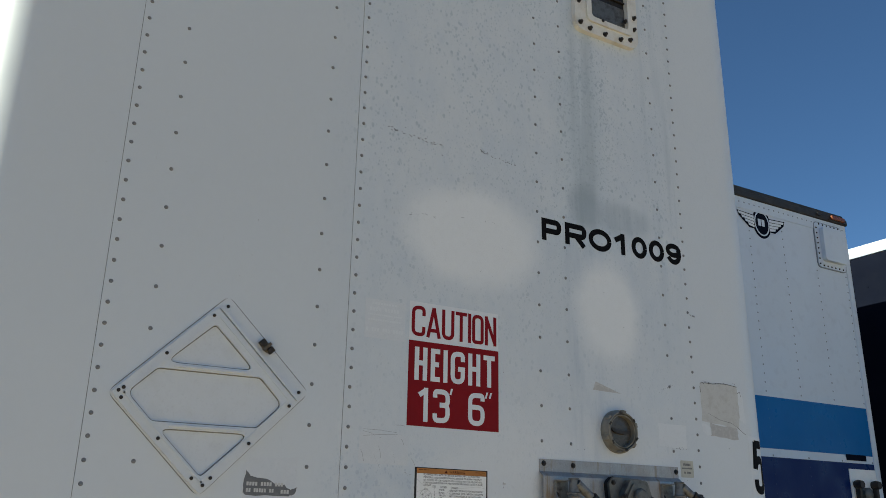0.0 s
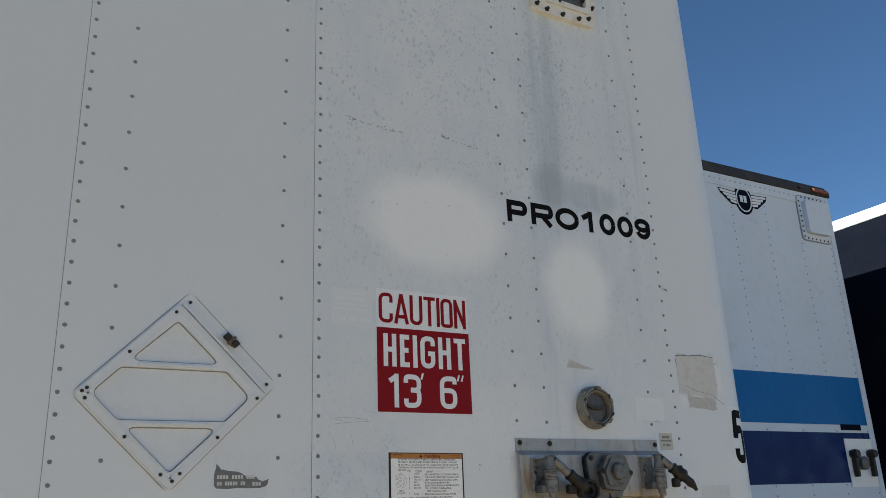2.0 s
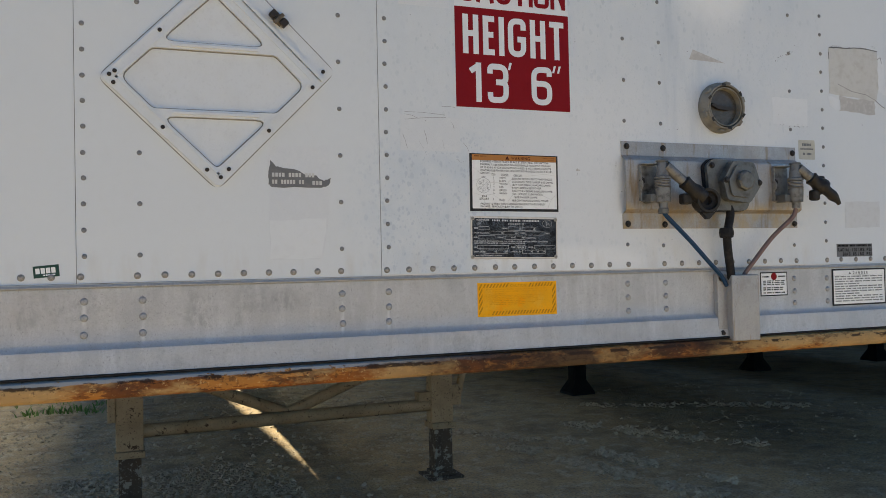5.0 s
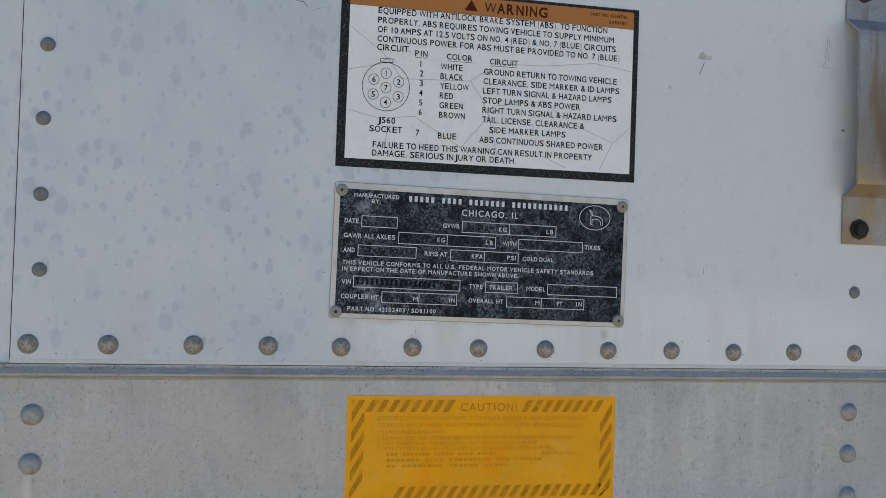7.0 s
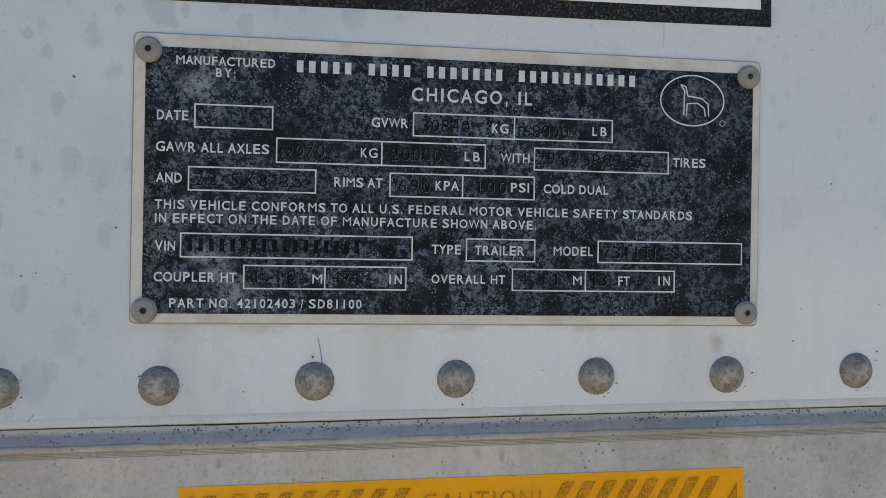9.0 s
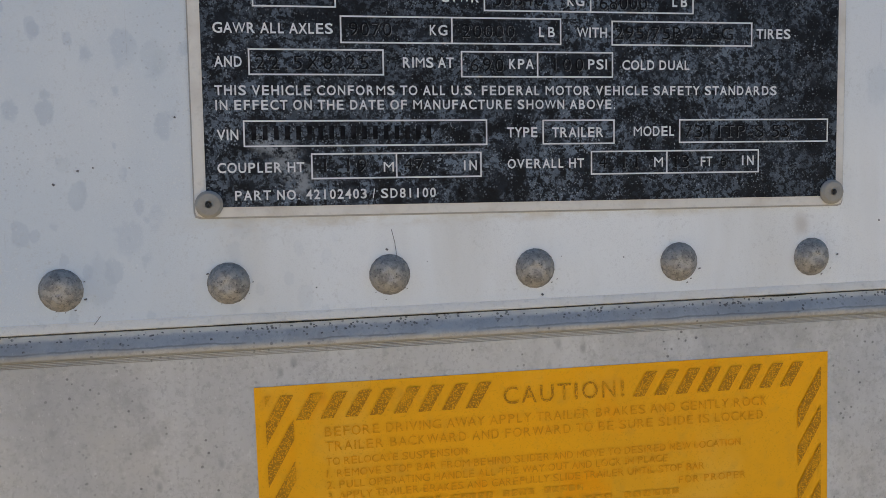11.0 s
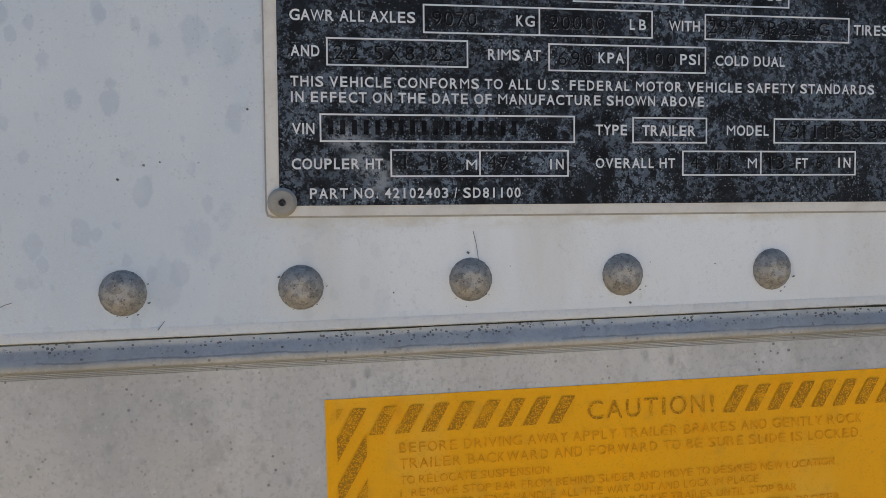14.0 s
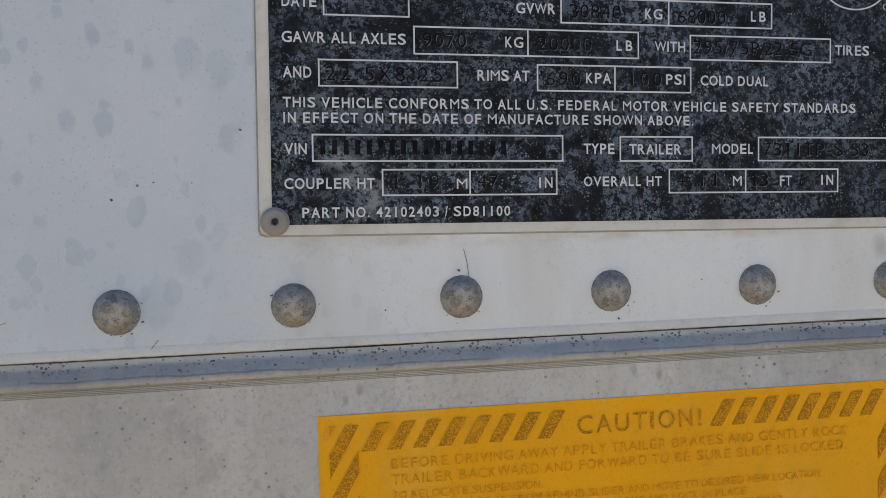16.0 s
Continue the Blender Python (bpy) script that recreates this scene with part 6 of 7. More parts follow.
def document_tube():
    cx, cz = 0.696, 1.8215
    m = Matrix.Translation((cx, DECK, cz)) @ FACE_UP @ Matrix.Scale(0.95, 4)
    root = part("threaded_ring", lathed([(0.068, 0), (0.068, 0.010), (0.064, 0.014), (0.0625, 0.018), (0.060, 0.031), (0.0560, 0.031), (0.0552, 0.018), (0.0530, 0.018), (0.0522, 0.028), (0.0490, 0.028), (0.0465, 0.008), (0.0, 0.008)], m, 36, 30), RING, trailer, "dirty cream screw ring round a cloudy disc")
    part("disc", lathed([(0.047, 0.0105), (0.047, 0.013), (0.0, 0.015)], m, 28), DULL_GLASS, root)
    part("disc_handle", slabbed([(cx - 0.040, cz + 0.003), (cx - 0.020, cz - 0.006), (cx + 0.010, cz - 0.009), (cx + 0.036, cz - 0.003), (cx + 0.034, cz + 0.005), (cx + 0.008, cz + 0.001), (cx - 0.018, cz + 0.003), (cx - 0.036, cz + 0.009)], (), -0.026, -0.016), BOLT, root)
    for k in range(6):
        a = 2 * math.pi * k / 6 + 0.35
        turn = Matrix.Translation((cx, 0, cz)) @ pose(0, 0, 0, 0, -math.degrees(a), 0) @ Matrix.Scale(0.95, 4)
        part("grip", box(bmesh.new(), 0.0610, 0.0680, -0.031, -0.012, -0.008, 0.008, 0.002, turn), RING, root)
        part("slot", box(bmesh.new(), 0.0520, 0.0585, -0.0362, -0.0354, 0.012, 0.024, 0.0, turn), GREASY, root)


document_tube()


def vent():
    x0, x1, z0, z1 = 0.580, 0.872, 3.197, 3.66
    hole = rounded(oblong(x0 + 0.070, x1 - 0.050, z0 + 0.065, z1 - 0.06), 0.018, 4)
    root = part("vent", slabbed(rounded(oblong(x0, x1, z0, z1), 0.045, 6), [hole], -0.022, DECK), CREAM, trailer, "cream plastic vent frame with bolts and a dark screen")
    part("vent_lip", slabbed(rounded(oblong(x0 + 0.050, x1 - 0.030, z0 + 0.045, z1 - 0.04), 0.025, 5), [rounded(oblong(x0 + 0.0705, x1 - 0.0505, z0 + 0.0655, z1 - 0.0605), 0.018, 4)], -0.030, -0.0222), CREAM, root)
    part("vent_door", slabbed(oblong(x0 + 0.071, x1 - 0.051, z0 + 0.066, z0 + 0.16), (), -0.012, -0.008), ZINC, root)
    part("vent_screen", slabbed(oblong(x0 + 0.071, x1 - 0.051, z0 + 0.163, z1 - 0.062), (), -0.010, -0.006), SCREEN, root)
    for k in range(7):
        z = z0 + 0.18 + k * 0.03
        part("louvre", boxed(x0 + 0.073, x1 - 0.053, -0.020, -0.011, z, z + 0.006, 0.001), BOLT, root)
    big = bolt_mesh("bolt", 0.0062, 0.012, BOLT)
    spots = [(x0 + 0.022, z0 + 0.028), (x0 + 0.064, z0 + 0.016), (x0 + 0.133, z0 + 0.014), (x0 + 0.206, z0 + 0.017), (x1 - 0.040, z0 + 0.030), (x1 - 0.019, z0 + 0.080), (x0 + 0.018, z0 + 0.115), (x1 - 0.016, z0 + 0.13), (x0 + 0.018, z0 + 0.21), (x1 - 0.016, z0 + 0.22), (x1 - 0.062, z0 + 0.10), (x0 + 0.12, z0 + 0.062)]
    for x, z in spots:
        part("bolt", big, None, root, at=pose(x, -0.022, z))


vent()


# ---- small stickers, torn paper and marks ----
def small_labels():
    root = item("inspection_label", slabbed(oblong(0.813, 0.902, 1.3375, 1.4000), (), -0.0016, -0.0012), BLACK, "white inspection label with a red seal on the rail", "label")
    part("label_field", slabbed(oblong(0.816, 0.899, 1.3405, 1.3970), (), -0.0020, -0.0017), WHITE, root)
    Print(-0.0022).area(circle(0.8575, 1.3885, 0.0098, 20)).done("seal", CRIMSON, root)
    p = Print(-0.0023)
    p.bars([6], 0.820, 0.843, 1.386, 0.004).bars([7], 0.871, 0.896, 1.386, 0.004)
    for k, (u, v) in enumerate(((0.893, 1.3755), (0.890, 1.3710), (0.893, 1.3662), (0.888, 1.3575), (0.886, 1.3525), (0.893, 1.3445))):
        p.bars([3, 5, 2, 6, 4], 0.822, u, v, 0.0026 if k < 3 else 0.0032, 0.2)
    p.done("lettering", INK, root)
    root = item("danger_label", slabbed(oblong(1.055, 1.246, 1.3040, 1.4030), (), -0.0034, -0.0012), BLACK, "white danger label with black border on the rail", "label")
    part("label_field", slabbed(oblong(1.059, 1.242, 1.3080, 1.3990), (), -0.0038, -0.0035), WHITE, root)
    p = Print(-0.0041)
    p.say("DANGER", 1.128, 1.182, 1.3885, 0.0065, 0.04).area([(1.112, 1.3885), (1.121, 1.3885), (1.1165, 1.3955)]).bar(1.062, 1.239, 1.3860, 1.3864)
    random.seed(4)
    for k in range(11):
        p.bars([random.randint(2, 8) for _ in range(7 if k % 4 < 3 else 4)], 1.064, 1.234 if k % 4 < 3 else 1.15, 1.3805 - k * 0.0066, 0.0032, 0.2)
    p.done("lettering", SOOT, root)
    root = item("pressure_label", slabbed(oblong(1.077, 1.205, 1.4360, 1.4710), (), -0.0004, 0.0), SOOT, "grey tyre pressure label on the white corner", "label")
    Print(-0.0008).say("RADIAL: 100 LBS. PSI", 1.080, 1.202, 1.4505, 0.0085, 0.03).say("BIAS: 85 LBS. PSI", 1.098, 1.202, 1.4390, 0.0085, 0.03).bars([8, 4, 8, 2], 1.080, 1.200, 1.4635, 0.0055, 0.15).done("lettering", INK, root)
    root = item("small_label", slabbed(rounded(oblong(0.952, 1.008, 1.6980, 1.7500), 0.004, 2), (), DECK - 0.0004, DECK), PAPER, "small worn pale label beside the connection panel", "label")
    Print(DECK - 0.0007).bars([6], 0.964, 0.996, 1.7340, 0.007, 0.15).bars([8], 0.958, 1.002, 1.7240, 0.004, 0.1).bars([2, 4], 0.966, 0.996, 1.7100, 0.006, 0.2).done("lettering", SOOT, root)
    root = item("green_sticker", slabbed(oblong(0, 0.0445, 0, 0.0225), (), -0.0004, 0.0), GREEN, "small dark green sticker with white lettering on the wall", "sticker", at=pose(-0.8845, 0, 1.4275, 0, -5, 0))
    Print(-0.0007).bars([4], 0.004, 0.040, 0.0075, 0.0105, 0.2).bars([5], 0.016, 0.038, 0.0030, 0.0025, 0.2).done("lettering", WHITE, root)


small_labels()


def ragged(points, wobble, steps=6):
    out = []
    for i, p in enumerate(points):
        a, b = Vector(p), Vector(points[(i + 1) % len(points)])
        for k in range(steps):
            out.append(a.lerp(b, k / steps) + Vector((random.uniform(-wobble, wobble), random.uniform(-wobble, wobble))))
    return out


random.seed(11)
part("sticker_ghost", slabbed(ragged([(-0.447, 1.455), (-0.337, 1.455), (-0.320, 1.545), (-0.318, 1.694), (-0.447, 1.690)], 0.0012), (), -0.0019, -0.0016), GHOST_DARK, trailer)
part("sticker_ghost", slabbed(ragged([(-0.445, 1.457), (-0.338, 1.457), (-0.326, 1.540), (-0.445, 1.536)], 0.0016), (), -0.0021, -0.00192), GHOST, trailer)
torn = item("torn_decal", slabbed(ragged([(-0.448, 1.613), (-0.442, 1.605), (-0.341, 1.604), (-0.322, 1.609), (-0.315, 1.627), (-0.332, 1.619), (-0.348, 1.630), (-0.368, 1.629), (-0.388, 1.641), (-0.416, 1.645), (-0.432, 1.648), (-0.442, 1.661), (-0.446, 1.641)], 0.0013, 4), (), -0.0023, -0.00195), SOOT, "torn grey decal remnant with pale lettering", "decal")
Print(-0.0026).bars([4, 4, 3], -0.440, -0.350, 1.6265, 0.0085, 0.25).bars([2, 5, 2], -0.440, -0.372, 1.6120, 0.0085, 0.25).bars([3], -0.356, -0.334, 1.6105, 0.0085, 0.25).done("lettering", TORN, torn)
item("torn_paper", slabbed(ragged([(1.068, 1.880), (1.238, 1.868), (1.248, 1.905), (1.246, 2.008), (1.190, 2.013), (1.071, 2.006)], 0.002), (), -0.0006, 0.0), TORN, "torn paper notice remnant glued to the white wall", "paper")
part("paper_glue", slabbed(ragged([(1.104, 1.835), (1.232, 1.828), (1.232, 1.868), (1.106, 1.876)], 0.003), (), -0.0004, 0.0), GUM, trailer)
part("paper_edge", slabbed(ragged([(1.243, 1.900), (1.276, 1.882), (1.268, 1.985), (1.244, 2.000)], 0.003), (), -0.0003, 0.0), GHOST, trailer)
part("paper_edge", slabbed(ragged([(1.066, 1.876), (1.100, 1.868), (1.104, 1.838), (1.090, 1.836), (1.068, 1.850)], 0.002), (), -0.0003, 0.0), GHOST, trailer)
part("sticker_ghost", slabbed(ragged([(1.110, 1.515), (1.236, 1.516), (1.238, 1.588), (1.111, 1.586)], 0.001), (), -0.0003, 0.0), GLUE, trailer)
part("sticker_ghost", slabbed(ragged([(0.868, 1.790), (0.985, 1.786), (0.987, 1.860), (0.868, 1.860)], 0.001), (), DECK - 0.0003, DECK), GHOST, trailer)
ghost = part("sticker_ghost", slabbed(oblong(-0.160, -0.040, 2.012, 2.118), (), DECK - 0.0002, DECK), GHOST_DARK, trailer)
g = Print(DECK - 0.0004)
g.bars([9], -0.140, -0.065, 2.1040, 0.006).bars([4, 5], -0.146, -0.058, 2.0860, 0.010).bars([12, 4], -0.152, -0.050, 2.0740, 0.004).bars([14], -0.150, -0.052, 2.0590, 0.005).bars([1, 3, 3, 4], -0.155, -0.043, 2.0300, 0.010)
g.done("lettering", GHOST, ghost)
part("sticker_ghost", slabbed(ragged([(-0.160, 1.690), (-0.020, 1.690), (-0.020, 1.765), (-0.160, 1.768)], 0.001), (), DECK - 0.0002, DECK), GHOST_DARK, trailer)


def wall_marks():
    random.seed(21)
    p = Print(DECK - 0.0003)

    def dashes(x0, z0, x1, z1, count, long, w):
        for _ in range(count):
            t = random.random()
            x, z = x0 + (x1 - x0) * t + random.uniform(-0.004, 0.004), z0 + (z1 - z0) * t + random.uniform(-0.004, 0.004)
            a = random.uniform(-1.2, 0.3)
            n = long * random.uniform(0.3, 1.0)
            p.line([(x, z), (x + n * math.cos(a), z + n * math.sin(a))], w * random.uniform(0.5, 1.2))

    dashes(-0.118, 2.634, 0.061, 2.619, 26, 0.010, 0.0022)
    dashes(0.200, 2.637, 0.338, 2.616, 14, 0.009, 0.0020)
    dashes(0.190, 2.640, 0.230, 2.632, 6, 0.010, 0.0022)
    dashes(-0.045, 2.382, 0.283, 2.420, 12, 0.012, 0.0007)
    dashes(0.880, 1.960, 0.940, 1.985, 16, 0.004, 0.0014)
    dashes(1.046, 2.236, 1.066, 2.228, 4, 0.006, 0.0045)
    dashes(1.075, 2.010, 1.240, 2.016, 20, 0.006, 0.0018)
    dashes(0.868, 1.790, 0.985, 1.786, 12, 0.006, 0.0016)
    for _ in range(120):
        x, z = random.uniform(-0.15, 1.0), random.uniform(1.45, 3.3)
        p.line([(x, z), (x + random.uniform(0.0006, 0.003), z - random.uniform(0, 0.002))], random.uniform(0.0006, 0.0016))
    for _ in range(110):
        x, z = random.uniform(-0.18, 0.36), random.uniform(SEAM + 0.003, 1.56)
        if -0.004 < x < 0.225 and z > 1.44:
            continue
        if random.random() < 0.05:
            a = random.uniform(0.8, 2.3)
            n = random.uniform(0.002, 0.007)
            p.line([(x, z), (x + n * math.cos(a), z + n * math.sin(a))], random.uniform(0.00015, 0.0003))
        else:
            s = random.uniform(0.0002, 0.0007)
            p.line([(x, z), (x + s, z - s * random.uniform(0.2, 1.0))], s)
    for k in range(-3, 7):
        for _ in range(5):
            a, far = random.uniform(2.6, 7.0), random.uniform(0.0064, 0.0080)
            x, z, s = 0.009 + 0.0502 * k + far * math.cos(a), ROW + far * math.sin(a), random.uniform(0.0003, 0.0009)
            p.line([(x, z), (x + s, z + s * 0.4)], s * 0.6)
    tagged(p.done("scuff", SCRATCH, panel_wide), kind="stuff")
    q = Print(DECK - 0.0004)
    for x0, z0, x1, z1 in ((-0.150, 1.775, -0.055, 1.771), (-0.150, 1.770, -0.120, 1.762), (-0.062, 1.790, -0.030, 1.789), (-0.150, 1.758, -0.052, 1.766), (-0.040, 1.755, -0.034, 1.742), (-0.105, 1.735, -0.098, 1.705), (-0.012, 1.710, 0.002, 1.690), (-0.155, 1.725, -0.145, 1.695), (-0.030, 1.672, -0.022, 1.668), (0.2760, 1.6410, 0.2800, 1.6510)):
        q.line([(x0, z0), ((x0 + x1) / 2 + 0.001, (z0 + z1) / 2 + 0.0015), (x1, z1)], 0.0005)
    for x0, z0, x1, z1 in ((0.0625, 1.4350, 0.0610, 1.4440), (-0.0760, 1.4255, -0.0710, 1.4275), (-0.0320, 1.4180, -0.0300, 1.4205), (0.3850, 1.6780, 0.3830, 1.6610), (0.3865, 1.6770, 0.3855, 1.6600), (0.3830, 1.6600, 0.3810, 1.6540), (0.3810, 1.6540, 0.3880, 1.6540), (-0.118, 1.712, -0.100, 1.680), (-0.062, 1.716, -0.058, 1.695), (-0.02, 1.665, -0.010, 1.669)):
        q.line([(x0, z0), ((x0 + x1) / 2 + 0.0002, (z0 + z1) / 2 + 0.0003), (x1, z1)], 0.00018)
    tagged(q.done("scuff", SCRATCH, panel_wide), kind="stuff")
    part("stain", slabbed(ragged([(0.2745, 1.6535), (0.2800, 1.6525), (0.2870, 1.6535), (0.2865, 1.6560), (0.2810, 1.6570), (0.2785, 1.6590), (0.2760, 1.6570)], 0.0005, 3), (), DECK - 0.0002, DECK), GUM, trailer)
    part("stain", slabbed([(0.608, 1.942), (0.720, 1.939), (0.620, 1.968)], (), DECK - 0.0002, DECK), GUM, trailer)


wall_marks()
for line, w in (([(1.071, 2.006), (1.100, 2.009), (1.130, 2.008), (1.160, 2.012), (1.190, 2.013), (1.246, 2.008)], 0.0022), ([(1.069, 1.995), (1.070, 1.975)], 0.0020), ([(1.246, 1.985), (1.258, 1.992), (1.262, 1.975)], 0.0014), ([(1.10, 1.908), (1.15, 1.890), (1.20, 1.884), (1.24, 1.868)], 0.0010), ([(1.236, 1.868), (1.262, 1.852), (1.270, 1.850)], 0.0016)):
    Print(-0.0010).line(line, w).done("torn_edge", SCRATCH, trailer)


# ---- landing gear of the near trailer ----
def landing_gear():
    y0, w = 3.61, 0.078
    for cx, side in ((-0.738, -1), (1.252, 1)):
        leg = part("landing_leg", boxed(cx - w, cx + w, y0 - 0.05, y0 + 0.06, 0.345, 1.16, 0.006), BEIGE, trailer, "beige painted landing leg with rust")
        part("leg_band", boxed(cx - w - 0.008, cx + w + 0.008, y0 - 0.083, y0 + 0.083, 0.335, 0.375, 0.004), BEIGE, leg)
        part("inner_leg", boxed(cx - 0.064, cx + 0.064, y0 - 0.062, y0 + 0.062, 0.03, 0.36, 0.004), FLAKED, leg)
        part("foot", boxed(cx - 0.125, cx + 0.125, y0 - 0.12, y0 + 0.12, 0.0, 0.018, 0.004), FLAKED, leg)
        part("foot_step", boxed(cx - 0.080, cx + 0.080, y0 - 0.078, y0 + 0.078, 0.0185, 0.045, 0.006), FLAKED, leg)
        if side < 0:
            part("leg_flange", boxed(cx + side * 0.10 - 0.022, cx + side * 0.10 + 0.022, y0 - 0.06, y0 - 0.02, 0.55, 1.15, 0.004), BEIGE, leg)
    start, end = Vector((1.535, y0 + 0.02, 1.12)), Vector((1.385, y0, 0.540))
    part("brace", tube(bmesh.new(), [start, end], 0.026, 10), BEIGE, trailer)
    part("brace_lug", boxed(1.331, 1.400, y0 - 0.03, y0 + 0.03, 0.480, 0.620, 0.005), BEIGE, trailer)

    def strut(x0, z0, x1, z1, wide, y):
        a, b = Vector((x0, z0)), Vector((x1, z1))
        part("strut", tube(bmesh.new(), [Vector((a.x, y, a.y)), Vector((a.x * 0.5 + b.x * 0.5, y, a.y * 0.5 + b.y * 0.5)), Vector((b.x, y, b.y))], wide * 0.53, 8), BEIGE, trailer)

    part("strut_bracket", boxed(1.085, 1.173, y0 - 0.045, y0 + 0.045, 0.525, 0.585, 0.005), BEIGE, trailer)
    strut(-0.665, 0.480, 1.175, 0.492, 0.080, y0)
    strut(-0.655, 0.862, 0.215, 0.508, 0.072, y0 + 0.045)
    strut(1.150, 0.872, 0.215, 0.508, 0.072, y0 + 0.045)


landing_gear()


# ---- neighbouring trailers ----
def far_trailer():
    x0, x1, y0, bottom = 2.70, 5.29, 2.13, 1.36
    root = thing("semi_trailer", (3.995, 10.0, 0.0), "white box semi-trailer with two blue stripes on its nose", "trailer", "parked trailers")
    front = part("front_wall", slabbed(oblong(x0, x1, bottom + 0.14, 4.02), (), y0, y0 + 0.03), FAR_WHITE, root)
    for x in (x0, x1 - 0.03):
        part("side_wall", boxed(x, x + 0.03, y0 + 0.03, y0 + 16, bottom, 4.02), FAR_WHITE, root)
    part("roof", boxed(x0, x1, y0, y0 + 16, 4.085, 4.125, 0.01), TOP_RAIL, root)
    part("top_rail", boxed(x0, x1 + 0.02, y0 - 0.02, y0 + 0.05, 4.03, 4.084, 0.008), TOP_RAIL, root)
    part("header", boxed(x0, x1, y0 - 0.006, y0 + 0.03, 3.93, 4.029, 0.002), FAR_WHITE, root)
    part("corner_post", boxed(x1 - 0.06, x1 + 0.004, y0 - 0.008, y0 + 0.06, bottom + 0.02, 3.93, 0.01), FAR_WHITE, root)
    part("stripe", slabbed(oblong(x0, x1 - 0.062, 2.090, 2.465), (), y0 - 0.002, y0), SKY_STRIPE, root, "bright blue stripe")
    part("stripe", slabbed(oblong(x0, x1 - 0.062, 1.660, 2.030), (), y0 - 0.002, y0), NAVY, root, "navy blue stripe")
    part("base_rail", boxed(x0, x1, y0 - 0.012, y0 + 0.03, bottom, bottom + 0.139, 0.006), FAR_WHITE, root)
    part("base_ledge", boxed(x0, x1, y0 - 0.024, y0 - 0.0125, bottom - 0.012, bottom + 0.012, 0.004), BARE, root)
    part("underfloor", boxed(x0 + 0.02, x1 - 0.04, y0 + 0.031, y0 + 16, 1.28, 1.355), DARK_STEEL, root)
    part("coupler_plate", boxed(x0 + 0.1, x1 - 0.1, y0 + 0.05, y0 + 1.9, 1.2, 1.279), DARK_STEEL, root)
    dot = rivet_mesh("rivet", 0.0062, 0.003, FAR_RIVET)
    upper, lower = [rivet_mesh("rivet", 0.0055, 0.002, m) for m in PAINTED_RIVETS]
    for x in (3.68, 4.06, 4.452, 4.842, 5.215):
        z = 1.58
        while z < 3.9:
            if not (2.06 < z < 2.11) and not (4.8 < x < 5.25 and z > 3.56):
                part("rivet", upper if 2.09 < z < 2.465 else lower if 1.66 < z < 2.03 else dot, None, front, at=pose(x, y0 - 0.002 if z < 2.465 else y0, z))
            z += 0.066
    for k in range(44):
        part("rivet", dot, None, front, at=pose(x0 + 0.05 + k * 0.058, y0 - 0.006, 3.985))
        if k % 2 == 0:
            part("rivet", dot, None, front, at=pose(x0 + 0.05 + k * 0.058, y0 - 0.012, bottom + 0.115))
        if k % 6 == 0:
            part("rivet", dot, None, front, at=pose(x0 + 0.05 + k * 0.058, y0 - 0.024, bottom))
    lamp = part("marker_lamp", boxed(5.08, 5.25, y0 - 0.045, y0 - 0.021, 4.045, 4.082, 0.006), ORANGE, root, "orange marker lamp")
    part("lamp_base", boxed(5.05, 5.28, y0 - 0.030, y0 - 0.0205, 4.036, 4.044, 0.002), BOLT, lamp)
    part("marker_lamp", boxed(4.90, 4.95, y0 - 0.035, y0 - 0.021, 4.050, 4.074, 0.004), BOLT, root)
    hatch = part("vent_hatch", slabbed(rounded(oblong(4.865, 5.218, 3.600, 3.990), 0.04, 5), (), y0 - 0.012, y0), FAR_WHITE, root)
    part("hatch_door", slabbed(rounded(oblong(4.915, 5.190, 3.655, 3.945), 0.03, 5), (), y0 - 0.05, y0 - 0.0125), FAR_WHITE, hatch)
    part("hatch_seal", slabbed(rounded(oblong(4.857, 5.226, 3.592, 3.998), 0.045, 5), [rounded(oblong(4.866, 5.217, 3.601, 3.989), 0.04, 5)], y0 - 0.008, y0), FAR_RIVET, hatch)
    for k in range(8):
        part("bolt", BOLT_MESH, None, hatch, at=pose(4.882, y0 - 0.012, 3.625 + k * 0.045))
    for k in range(6):
        part("bolt", BOLT_MESH, None, hatch, at=pose(4.925 + k * 0.050, y0 - 0.012, 3.980))
        part("bolt", BOLT_MESH, None, hatch, at=pose(4.925 + k * 0.050, y0 - 0.012, 3.615))
    # winged badge of plain shapes
    badge = part("badge", slabbed(circle(4.215, 3.845, 0.105, 28, 0.125), (), y0 - 0.003, y0), NIGHT, root, "dark winged round badge")
    p = Print(y0 - 0.0045)
    p.ring(4.215, 3.845, 0.088, 0.012, 0.105)
    p.bars([2], 4.170, 4.255, 3.822, 0.058, 0.2)
    p.done("badge_mark", FAR_WHITE, badge)
    for s in (-1, 1):
        wing = Print(y0 - 0.004)
        for k in range(4):
            wing.area([(4.215 + s * 0.09, 3.895 - k * 0.026), (4.215 + s * (0.268 - 0.035 * k), 3.905 - k * 0.026), (4.215 + s * (0.258 - 0.035 * k), 3.884 - k * 0.026), (4.215 + s * 0.09, 3.874 - k * 0.026)])
        wing.done("badge_wing", GHOST, badge)
        edge = Print(y0 - 0.0035)
        edge.area([(4.215 + s * 0.085, 3.902), (4.215 + s * 0.28, 3.912), (4.215 + s * 0.262, 3.870), (4.215 + s * 0.15, 3.786), (4.215 + s * 0.085, 3.788)])
        edge.done("badge_wing_edge", NIGHT, badge)
